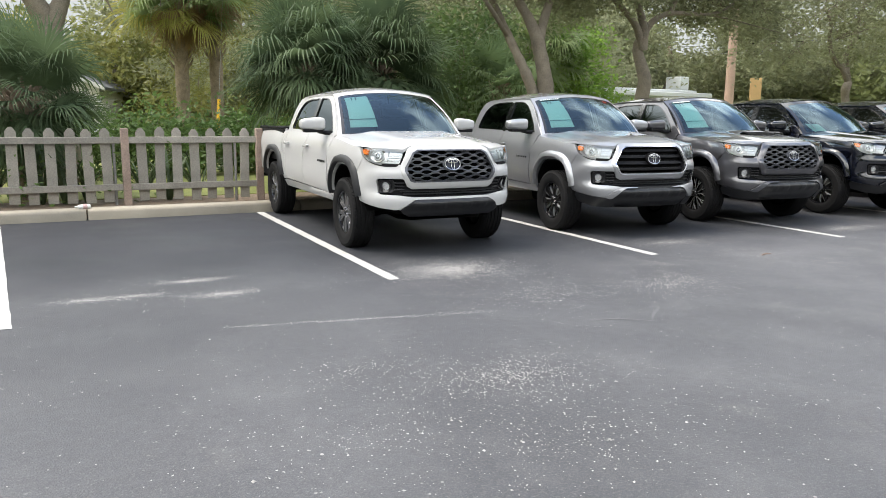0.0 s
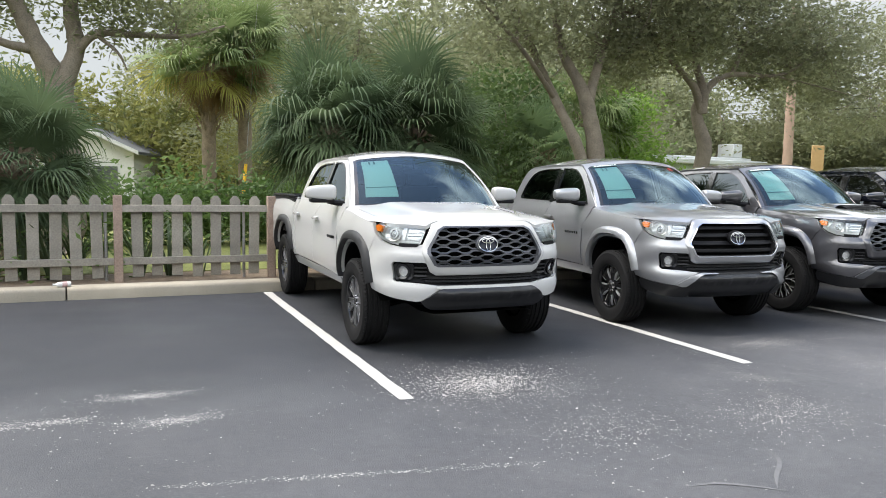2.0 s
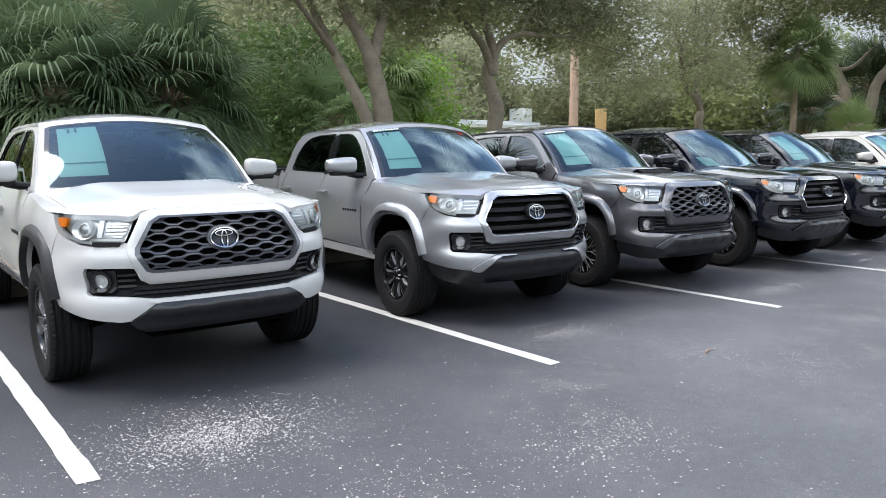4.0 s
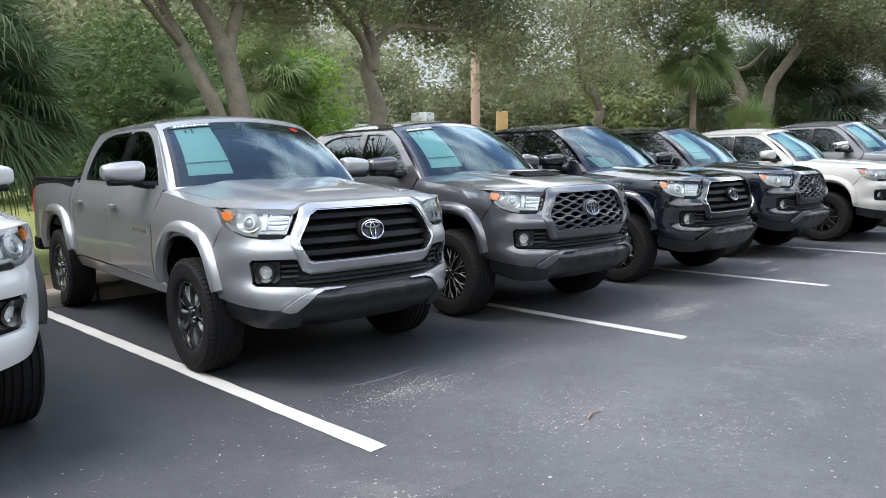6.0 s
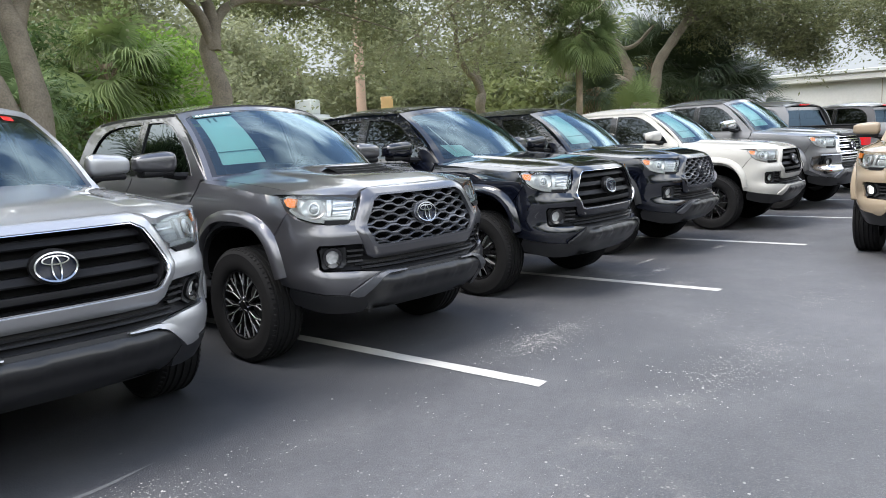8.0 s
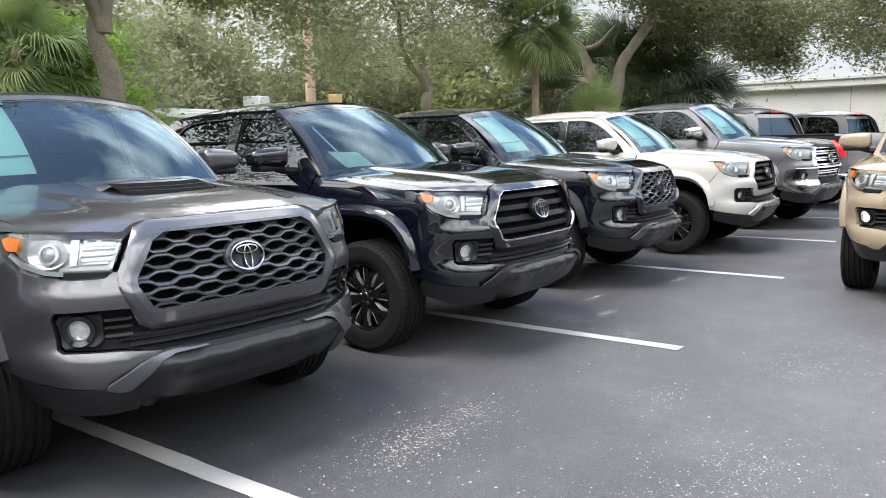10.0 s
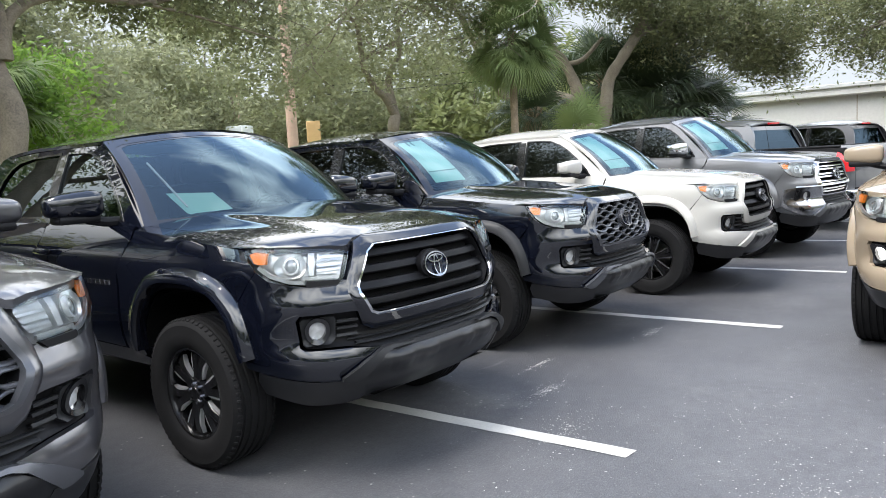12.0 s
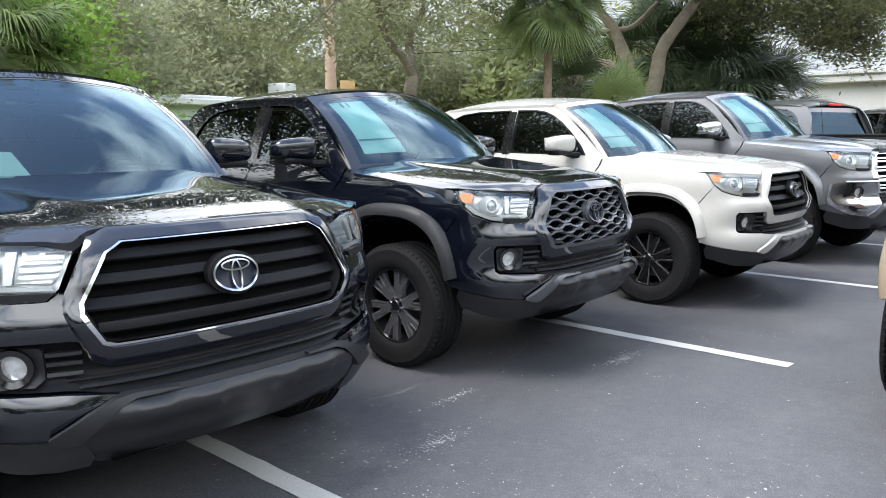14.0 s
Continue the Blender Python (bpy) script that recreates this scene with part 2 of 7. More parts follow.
STRAP_LEAF = leaf_mat("strap_leaf", (0.030, 0.052, 0.022), (0.100, 0.140, 0.060), 0.25, 0.45)
HEDGE_LEAF = leaf_mat("hedge_leaf", (0.062, 0.116, 0.036), (0.160, 0.247, 0.065))
PALM_LEAF = leaf_mat("palm_leaf", (0.070, 0.118, 0.054), (0.235, 0.315, 0.145), 0.45, 0.58)
PALM_PALE = leaf_mat("pale_palm_leaf", (0.10, 0.15, 0.055), (0.25, 0.31, 0.125), 0.42)
PALM_YELLOW = leaf_mat("yellowing_palm_leaf", (0.20, 0.20, 0.05), (0.36, 0.33, 0.09), 0.45)
PALM_DEAD = leaf_mat("dry_palm_leaf", (0.19, 0.11, 0.05), (0.30, 0.20, 0.11), 0.15)
FAR_LEAF = leaf_mat("far_leaf", (0.125, 0.152, 0.070), (0.29, 0.315, 0.140), 0.5)
YELLOW_LEAF = leaf_mat("yellow_green_leaf", (0.105, 0.130, 0.042), (0.31, 0.30, 0.095), 0.45)
LITTER = mat("leaf_litter", (0.13, 0.09, 0.06), 0.95, vary=0.4, scale=8, fine=70, bump=0.01, second=(0.25, 0.19, 0.13))
STONE = mat("pale_aggregate", (0.33, 0.32, 0.305), 0.8, vary=0.3, island=0.4)


def asphalt_mat():
    """Sealed asphalt: fine black grain, pale scuffed patches with bare stones, damp-looking smooth areas, bays coloured
    darker for truck shade.
    """
    m, nt, p = nodes_of("asphalt")
    n, l = nt.nodes, nt.links
    co = n.new("ShaderNodeTexCoord")

    def noise_tex(scale, detail=3, rough=0.5):
        t = n.new("ShaderNodeTexNoise")
        t.inputs["Scale"].default_value, t.inputs["Detail"].default_value, t.inputs["Roughness"].default_value = scale, detail, rough
        l.new(co.outputs["Object"], t.inputs["Vector"])
        return t.outputs["Fac"]

    def span(src, a, b, c=0.0, d=1.0):
        r = n.new("ShaderNodeMapRange")
        for key, v in zip(("From Min", "From Max", "To Min", "To Max"), (a, b, c, d)):
            r.inputs[key].default_value = v
        l.new(src, r.inputs["Value"])
        return r.outputs[0]

    def times(a, b):
        k = n.new("ShaderNodeMath")
        k.operation = "MULTIPLY"
        l.new(a, k.inputs[0])
        l.new(b, k.inputs[1])
        return k.outputs[0]

    def blend(fac, a, b):
        x = n.new("ShaderNodeMix")
        x.data_type = "RGBA"
        l.new(fac, x.inputs[0])
        for i, v in ((6, a), (7, b)):
            if isinstance(v, tuple):
                x.inputs[i].default_value = (*v, 1)
            else:
                l.new(v, x.inputs[i])
        return x.outputs[2]

    wide = noise_tex(0.35, 4)
    patch_ = span(noise_tex(0.55, 5, 0.6), 0.56, 0.70)
    grain = noise_tex(160, 2)
    vor = n.new("ShaderNodeTexVoronoi")
    vor.inputs["Scale"].default_value = 28
    l.new(co.outputs["Object"], vor.inputs["Vector"])
    spot = span(vor.outputs["Distance"], 0.16, 0.24, 1, 0)
    thin = span(noise_tex(3.2, 4, 0.7), 0.50, 0.62)
    vor2 = n.new("ShaderNodeTexVoronoi")
    vor2.inputs["Scale"].default_value = 11
    l.new(co.outputs["Object"], vor2.inputs["Vector"])
    rare = times(span(vor2.outputs["Distance"], 0.055, 0.10, 1, 0), span(noise_tex(1.3, 3), 0.45, 0.6, 0.2, 1))
    base = blend(span(wide, 0.3, 0.7), (0.063, 0.065, 0.071), (0.116, 0.117, 0.125))
    base = blend(span(noise_tex(14, 4, 0.6), 0.35, 0.65, 0, 0.42), base, (0.050, 0.050, 0.053))
    base = blend(span(noise_tex(70, 3, 0.6), 0.50, 0.72, 0, 0.45), base, (0.20, 0.195, 0.19))
    base = blend(span(grain, 0.35, 0.7, 0, 0.45), base, (0.030, 0.030, 0.033))
    coarse = times(span(noise_tex(1.4, 5, 0.65), 0.48, 0.70), span(noise_tex(240, 2), 0.50, 0.64, 0, 0.6))
    base = blend(coarse, base, (0.20, 0.197, 0.195))
    dusty = times(patch_, thin)
    base = blend(span(dusty, 0, 1, 0, 0.35), base, (0.19, 0.18, 0.17))
    base = blend(times(spot, dusty), base, (0.42, 0.40, 0.37))
    base = blend(rare, base, (0.34, 0.33, 0.31))
    # bays darker: a fresher seal, deepened to paint in the shade under trucks
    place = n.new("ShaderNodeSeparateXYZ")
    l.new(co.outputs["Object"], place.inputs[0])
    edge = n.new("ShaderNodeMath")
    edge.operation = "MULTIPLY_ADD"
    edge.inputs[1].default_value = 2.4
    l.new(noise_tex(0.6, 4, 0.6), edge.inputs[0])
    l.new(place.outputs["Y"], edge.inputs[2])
    seal_shade = times(span(edge.outputs[0], 1.3, 2.7, 0.0, 0.80), span(place.outputs["X"], 5.0, 8.0, 1.0, 0.25))
    base = blend(seal_shade, base, (0.020, 0.022, 0.027))
    # darker towards low x, fading out towards low y, with a ragged border
    ragged_x = n.new("ShaderNodeMath")
    ragged_x.operation = "MULTIPLY_ADD"
    ragged_x.inputs[1].default_value = 3.0
    l.new(noise_tex(0.4, 4, 0.6), ragged_x.inputs[0])
    l.new(place.outputs["X"], ragged_x.inputs[2])
    base = blend(times(span(ragged_x.outputs[0], 2.5, 7.0, 0.32, 0.0), span(place.outputs["Y"], -3.2, -1.0)), base, (0.028, 0.030, 0.035))
    l.new(base, p.inputs["Base Color"])
    l.new(blend(span(noise_tex(0.8, 2, 0.4), 0.40, 0.66), (0.62, 0.62, 0.62), (0.48, 0.48, 0.48)), p.inputs["Roughness"])
    p.inputs["Specular IOR Level"].default_value = 0.24
    b = n.new("ShaderNodeBump")
    b.inputs["Strength"].default_value, b.inputs["Distance"].default_value = 0.5, 0.006
    l.new(noise_tex(110, 3), b.inputs["Height"])
    l.new(b.outputs[0], p.inputs["Normal"])
    return m


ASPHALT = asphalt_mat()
LAWN = mat("lawn", (0.14, 0.17, 0.035), 0.9, vary=0.35, scale=1.2, fine=30, bump=0.02, second=(0.26, 0.27, 0.07))

# ---- mesh tools: a shape is (points, faces) ----


def link_mesh(name, data, parent=None, label=""):
    ob = new(name, data)
    ob.parent = parent
    if label:
        ob["label"] = label
    return ob


def to_mesh(name, geo, material, smooth=True, angle=38):
    me = bpy.data.meshes.new(name)
    me.from_pydata([tuple(v) for v in geo[0]], [], geo[1])
    me.materials.append(material)
    if smooth:
        me.polygons.foreach_set("use_smooth", [True] * len(me.polygons))
        me.set_sharp_from_angle(angle=radians(angle))
    me.update()
    return me


def part(name, geo, material, parent, label="", smooth=True, angle=38):
    return link_mesh(name, to_mesh(name, geo, material, smooth, angle), parent, label)


def join(*geos):
    vs, fs = [], []
    for v, f in geos:
        k = len(vs)
        vs += list(v)
        fs += [tuple(i + k for i in q) for q in f]
    return vs, fs


def moved(geo, m):
    return [tuple(m @ Vector(v)) for v in geo[0]], geo[1]


def mirrored(geo):
    return [(-v[0], v[1], v[2]) for v in geo[0]], [tuple(reversed(f)) for f in geo[1]]


def both(geo):
    return join(geo, mirrored(geo))


def rbox(x0, x1, y0, y1, z0, z1, r=0.01, seg=2):
    bm = bmesh.new()
    bmesh.ops.create_cube(bm, size=1)
    for v in bm.verts:
        v.co = ((x0 + x1) / 2 + v.co.x * (x1 - x0), (y0 + y1) / 2 + v.co.y * (y1 - y0), (z0 + z1) / 2 + v.co.z * (z1 - z0))
    if r:
        bmesh.ops.bevel(bm, geom=bm.edges[:], offset=r, segments=seg, affect="EDGES", profile=0.5)
    bm.verts.index_update()
    out = [tuple(v.co) for v in bm.verts], [tuple(v.index for v in f.verts) for f in bm.faces]
    bm.free()
    return out


def tube(pts, radii, seg=8, cap=True):
    """A round rod through points, with its own radius at each."""
    pts = [Vector(p) for p in pts]
    if not hasattr(radii, "__len__"):
        radii = [radii] * len(pts)
    vs, fs = [], []
    side = None
    for i, p in enumerate(pts):
        d = (pts[min(i + 1, len(pts) - 1)] - pts[max(i - 1, 0)]).normalized()
        if side is None:
            side = d.orthogonal().normalized()
        side = (side - d * side.dot(d)).normalized()
        up = d.cross(side)
        for k in range(seg):
            a = 2 * math.pi * k / seg
            vs.append(tuple(p + radii[i] * (math.cos(a) * side + math.sin(a) * up)))
    for i in range(len(pts) - 1):
        for k in range(seg):
            a, b = i * seg + k, i * seg + (k + 1) % seg
            fs.append((a, b, b + seg, a + seg))
    if cap:
        fs += [tuple(reversed(range(seg))), tuple(range((len(pts) - 1) * seg, len(pts) * seg))]
    return vs, fs


def lathe(profile, seg=40):
    """Turns (radius, x) pairs round the x axis."""
    vs, fs = [], []
    for k in range(seg):
        a = 2 * math.pi * k / seg
        vs += [(x, r * math.cos(a), r * math.sin(a)) for r, x in profile]
    n = len(profile)
    for k in range(seg):
        for i in range(n - 1):
            a, b = k * n + i, ((k + 1) % seg) * n + i
            fs.append((a, b, b + 1, a + 1))
    return vs, fs


def lathe_up(profile, seg=16):
    """Turns (radius, z) pairs round the z axis."""
    vs, fs = lathe(profile, seg)
    return [(y, z, x) for x, y, z in vs], fs


def spline(keys, n=400):
    """A dense smooth curve through key points."""
    k = np.array(keys, float)
    k = np.vstack([2 * k[0] - k[1], k, 2 * k[-1] - k[-2]])
    out = []
    for i in range(1, len(k) - 2):
        for t in np.linspace(0, 1, max(2, n // (len(keys) - 1)), endpoint=False):
            a, b, c, d = k[i - 1:i + 3]
            out.append(0.5 * (2 * b + (c - a) * t + (2 * a - 5 * b + 4 * c - d) * t * t + (3 * b - a - 3 * c + d) * t ** 3))
    out.append(k[-2])
    return np.array(out)


def within(poly, pts):
    poly, pts = np.asarray(poly), np.asarray(pts)
    hit = np.zeros(len(pts), bool)
    x, y = pts[:, 0], pts[:, 1]
    for (x0, y0), (x1, y1) in zip(poly, np.roll(poly, -1, 0)):
        cross = (y0 > y) != (y1 > y)
        if y0 != y1:
            hit ^= cross & (x < (x1 - x0) * (y - y0) / (y1 - y0) + x0)
    return hit


def fine_loop(poly, h):
    out = []
    for a, b in zip(poly, poly[1:] + poly[:1]):
        n = max(1, int(math.ceil(math.dist(a, b) / h)))
        out += [(a[0] + (b[0] - a[0]) * i / n, a[1] + (b[1] - a[1]) * i / n) for i in range(n)]
    return out


def panel(outline, surf, h=0.06, holes=(), depth=0.0):
    """A sheet cut to an outline in the two coordinates of a surface, laid onto it, its edges turned in by depth."""
    loops = [fine_loop([tuple(p) for p in lp], h) for lp in (outline, *holes)]
    pts, edges = [], []
    for lp in loops:
        k = len(pts)
        pts += lp
        edges += [(k + i, k + (i + 1) % len(lp)) for i in range(len(lp))]
    arr = np.array(pts)
    lo, hi = arr.min(0), arr.max(0)
    gx, gy = np.meshgrid(np.arange(lo[0] + h / 2, hi[0], h), np.arange(lo[1] + h / 2, hi[1], h))
    grid = np.stack([gx.ravel(), gy.ravel()], 1)
    if len(grid):
        ok = within(loops[0], grid)
        for lp in loops[1:]:
            ok &= ~within(lp, grid)
        grid = grid[ok]
    if len(grid):
        far = np.min(np.hypot(grid[:, None, 0] - arr[None, :, 0], grid[:, None, 1] - arr[None, :, 1]), 1) > 0.45 * h
        pts += [tuple(p) for p in grid[far]]
    co, _, tri, *_ = delaunay_2d_cdt([Vector(p) for p in pts], edges, [], 0, 1e-6)
    mid = np.array([[sum(co[i].x for i in t) / 3, sum(co[i].y for i in t) / 3] for t in tri])
    ok = within(loops[0], mid)
    for lp in loops[1:]:
        ok &= ~within(lp, mid)
    fs = [tuple(t) for t, k in zip(tri, ok) if k]
    used = sorted({i for f in fs for i in f})
    new_id = {i: k for k, i in enumerate(used)}
    flat = [(co[i].x, co[i].y) for i in used]
    fs = [tuple(new_id[i] for i in f) for f in fs]
    vs = [surf(a, b, 0.0) for a, b in flat]
    f0 = max(fs, key=lambda f: (Vector(vs[f[1]]) - Vector(vs[f[0]])).cross(Vector(vs[f[2]]) - Vector(vs[f[0]])).length)
    face_up = (Vector(vs[f0[1]]) - Vector(vs[f0[0]])).cross(Vector(vs[f0[2]]) - Vector(vs[f0[0]]))
    if face_up.dot(Vector(vs[f0[0]]) - Vector(surf(*flat[f0[0]], 0.01))) < 0:
        fs = [tuple(reversed(f)) for f in fs]
    if depth:
        seen = {}
        for f in fs:
            for a, b in zip(f, f[1:] + f[:1]):
                seen[(a, b)] = seen.get((a, b), 0) + 1
        rim = [(a, b) for a, b in seen if (b, a) not in seen]
        low = {}
        for a, b in rim:
            for i in (a, b):
                if i not in low:
                    low[i] = len(vs)
                    vs.append(surf(*flat[i], depth))
        fs += [(b, a, low[a], low[b]) for a, b in rim]
    return vs, fs

# ---- pickup trucks: nose towards -y at y = 0, tail at y = 5.39, wheels on z = 0 ----
PLAN = spline([(0, 0), (0.30, 0.012), (0.50, 0.052), (0.65, 0.116), (0.77, 0.196), (0.85, 0.318), (0.893, 0.47), (0.912, 0.66), (0.918, 0.93), (0.905, 1.5),
               (0.90, 2.6), (0.905, 3.7), (0.918, 4.17), (0.915, 4.7), (0.90, 5.15), (0.87, 5.30), (0.80, 5.36), (0.5, 5.385), (0, 5.39)], 900)
ARC = np.concatenate([[0], np.cumsum(np.hypot(*np.diff(PLAN, axis=0).T))])
NORM = np.stack([np.gradient(PLAN[:, 1]), -np.gradient(PLAN[:, 0])], 1)
NORM /= np.hypot(NORM[:, 0], NORM[:, 1])[:, None]
_side = (PLAN[:, 1] > 0.2) & (PLAN[:, 1] < 5.2)
FRONT_IN = spline([(0.30, 0.12), (0.36, 0.09), (0.45, 0.03), (0.55, 0.0), (0.62, 0.005), (0.69, 0.045), (0.75, 0.035), (0.82, 0.014), (0.875, 0.013), (0.93, 0.042), (1.0, 0.056), (1.08, 0.082), (1.14, 0.13), (1.22, 0.21)], 200)
SIDE_IN = spline([(0.30, 0.14), (0.42, 0.09), (0.50, 0.055), (0.60, 0.015), (0.75, 0.0), (0.90, 0.006), (1.0, 0.0), (1.08, 0.008), (1.16, 0.03), (1.24, 0.065), (1.32, 0.10)], 200)
AXLES = (0.965, 4.20)
HUB = 0.388


def arc_at(y):
    """Where the side at depth y lies along the plan line."""
    return float(np.interp(y, PLAN[_side, 1], ARC[_side]))


def skin(u, z, d=0.0):
    """The lower body: u along the plan line from the nose's middle, z up, d inwards."""
    s, u = (-1, -u) if u < 0 else (1, u)
    x, y = np.interp(u, ARC, PLAN[:, 0]), np.interp(u, ARC, PLAN[:, 1])
    nx, ny = np.interp(u, ARC, NORM[:, 0]), np.interp(u, ARC, NORM[:, 1])
    w = min(1, max(0, (1.15 - u) / 0.5))
    w = w * w * (3 - 2 * w)
    inn = w * np.interp(z, FRONT_IN[:, 0], FRONT_IN[:, 1]) + (1 - w) * np.interp(z, SIDE_IN[:, 0], SIDE_IN[:, 1]) + d
    return (s * float(x - nx * inn), float(y - ny * inn), z)


def flank(y, z, d=0.0):
    return skin(arc_at(y), z, d)


def hood_mid(y):
    return float(np.interp(y, HOOD[:, 0], HOOD[:, 1]))


HOOD = spline([(0.0, 1.07), (0.10, 1.125), (0.22, 1.165), (0.5, 1.197), (1.0, 1.235), (1.65, 1.275)], 100)


def shoulder(y):
    return float(np.interp(y, SHOULDER[:, 0], SHOULDER[:, 1]))


SHOULDER = spline([(0.2, 1.095), (0.4, 1.115), (0.9, 1.16), (1.62, 1.205)], 120)


def bonnet(x, y, d=0.0):
    """The top of the nose."""
    xs = flank(max(0.21, y), shoulder(max(0.2, y)))[0] if y > 0.21 else 0.86
    k = min(1, abs(x) / xs)
    zm = hood_mid(y)
    bulge = 0.020 / (1 + math.exp((abs(x) - 0.40 - 0.08 * y) / 0.024)) * min(1, max(0, (y - 0.1) / 0.3))
    z = zm - (zm - shoulder(max(0.2, y))) * k ** 4.5 + bulge
    s = min(1, max(0, (y - float(np.interp(abs(x), LIP[:, 0], LIP[:, 1]))) / 0.13))
    ze = float(np.interp(abs(x), LIP[:, 0], LIP[:, 2]))
    return (x, y, ze + (z - ze) * math.sqrt(1 - (1 - s) ** 2) - d)


def lip_height(u):
    """The height of the hood's front edge, over the grille and along the lamps."""
    return float(np.interp(u, (0, 0.42, 0.50, 0.555, 0.66, 0.86, 1.06, 1.2), (1.152, 1.152, 1.138, 1.100, 1.114, 1.126, 1.135, 1.135)))


LIP = np.array([skin(u, lip_height(u)) for u in np.linspace(0, 1.2, 140)])


def cab_side(y, z, d=0.0):
    k = (z - 1.20) / 0.5
    return (0.835 - 0.15 * k - 0.035 * k * k - d + 0.02 * math.sin(math.pi * min(1, max(0, (y - 1.5) / 2.3))) - 0.02, y, z)


def screen(a, s, d=0.0):
    """The windscreen: a from -1 to 1 across, s from 0 at its foot to 1."""
    return (a * (0.80 * (1 - s) + 0.65 * s), (1.40 + 0.20 * a * a) * (1 - s) + (2.13 + 0.10 * a * a) * s + d * 0.6 - 0.05 * math.sin(math.pi * s), 1.215 + 0.015 * (1 - a * a) + 0.495 * s + 0.040 * s * (1 - a * a) + 0.02 * math.sin(math.pi * s) - d * 0.8)


def back_screen(a, s, d=0.0):
    return (a * (0.80 * (1 - s) + 0.65 * s), 3.70 - 0.17 * s - 0.04 * a * a - d, 1.20 + 0.46 * s)


def rear_drop(y):
    return 0.055 * min(1, max(0, (y - 2.95) / 0.59)) ** 2.2


def roof_top(x, y, d=0.0):
    k, q = x / 0.655, (y - 2.82) / 0.80
    return (x, y, 1.715 - rear_drop(y) + 0.088 * (1 - k * k) * (1 - 0.55 * q * q) + 0.012 * (1 - k * k) - d)


def arch(yc, grow=0.0, z0=0.47, n=20):
    """The wheel opening's edge from its rear foot over the top to its front foot, as (y, z)."""
    out = []
    for i in range(n + 1):
        t = math.pi * i / n
        c, s = math.cos(t), math.sin(t)
        out.append((yc + ((0.475 if c > 0 else 0.445) + grow) * math.copysign(abs(c) ** 0.72, c), z0 + (0.455 + grow) * s ** 0.85))
    return out


def on_side(pts):
    return [(arc_at(y), z) for y, z in pts]


GEO = {}
MESHES = {}


def keep(key, build):
    if key not in GEO:
        GEO[key] = build()
    return GEO[key]


def ease(a, b, q):
    k = min(1, max(0, (q - a) / (b - a)))
    return k * k * (3 - 2 * k)


def settled(v):
    """A short nose before the front wheels, and an upper cab that stands a little forward over the doors."""
    x, y, z = v
    return (x, y - 0.04 * ease(0.3, 0.6, y) - 0.15 * ease(0.7, 1.5, y) * (1 - ease(2.6, 3.7, y)) * ease(0.95, 1.2, z), z)


def piece(name, key, build, material, parent, label="", smooth=True, flip=False, angle=38, local=False):
    """A part whose shape is built once and shared by all trucks that have it in that finish."""
    k = (key, material.name, flip)
    if k not in MESHES:
        geo = keep(key, build)
        if not local:
            geo = [settled(v) for v in geo[0]], geo[1]
        MESHES[k] = to_mesh(name, mirrored(geo) if flip else geo, material, smooth, angle)
    return link_mesh(name, MESHES[k], parent, label)


LAMP = [(0.548, 1.086), (0.66, 1.106), (0.86, 1.118), (1.06, 1.128), (1.125, 1.118), (1.06, 1.040), (0.98, 0.985), (0.88, 0.955), (0.76, 0.940), (0.635, 0.940), (0.605, 0.965)]
GRILLE = [(-0.39, 1.105), (0.39, 1.105), (0.445, 1.075), (0.530, 0.925), (0.530, 0.895), (0.475, 0.80), (0.44, 0.788), (-0.44, 0.788), (-0.475, 0.80), (-0.530, 0.895), (-0.530, 0.925), (-0.445, 1.075)]
RING = [(-0.43, 1.150), (0.43, 1.150), (0.50, 1.125), (0.592, 0.945), (0.592, 0.90), (0.518, 0.735), (0.465, 0.705), (-0.465, 0.705), (-0.518, 0.735), (-0.592, 0.90), (-0.592, 0.945), (-0.50, 1.125)]
CHROME_RING = [(-0.395, 1.112), (0.395, 1.112), (0.453, 1.080), (0.542, 0.927), (0.542, 0.890), (0.483, 0.790), (0.445, 0.776), (-0.445, 0.776), (-0.483, 0.790), (-0.542, 0.890), (-0.542, 0.927), (-0.453, 1.080)]
TALL_GRILLE = [(-0.46, 1.100), (0.46, 1.100), (0.495, 1.080), (0.525, 0.93), (0.520, 0.85), (0.465, 0.745), (0.435, 0.732), (-0.435, 0.732), (-0.465, 0.745), (-0.520, 0.85), (-0.525, 0.93), (-0.495, 1.080)]
TALL_CHROME, TALL_RING = [[(x * k, 0.92 + (z - 0.92) * k) for x, z in TALL_GRILLE] for k in (1.055, 1.13)]
SLOT = [(-0.465, 0.702), (0.465, 0.702), (0.515, 0.745), (0.545, 0.808), (0.585, 0.812), (0.825, 0.808), (0.845, 0.785), (0.835, 0.672), (0.815, 0.656), (0.60, 0.645), (0.44, 0.620), (-0.44, 0.620), (-0.60, 0.645), (-0.815, 0.656), (-0.835, 0.672), (-0.845, 0.785), (-0.825, 0.808), (-0.585, 0.812), (-0.545, 0.808), (-0.515, 0.745)]


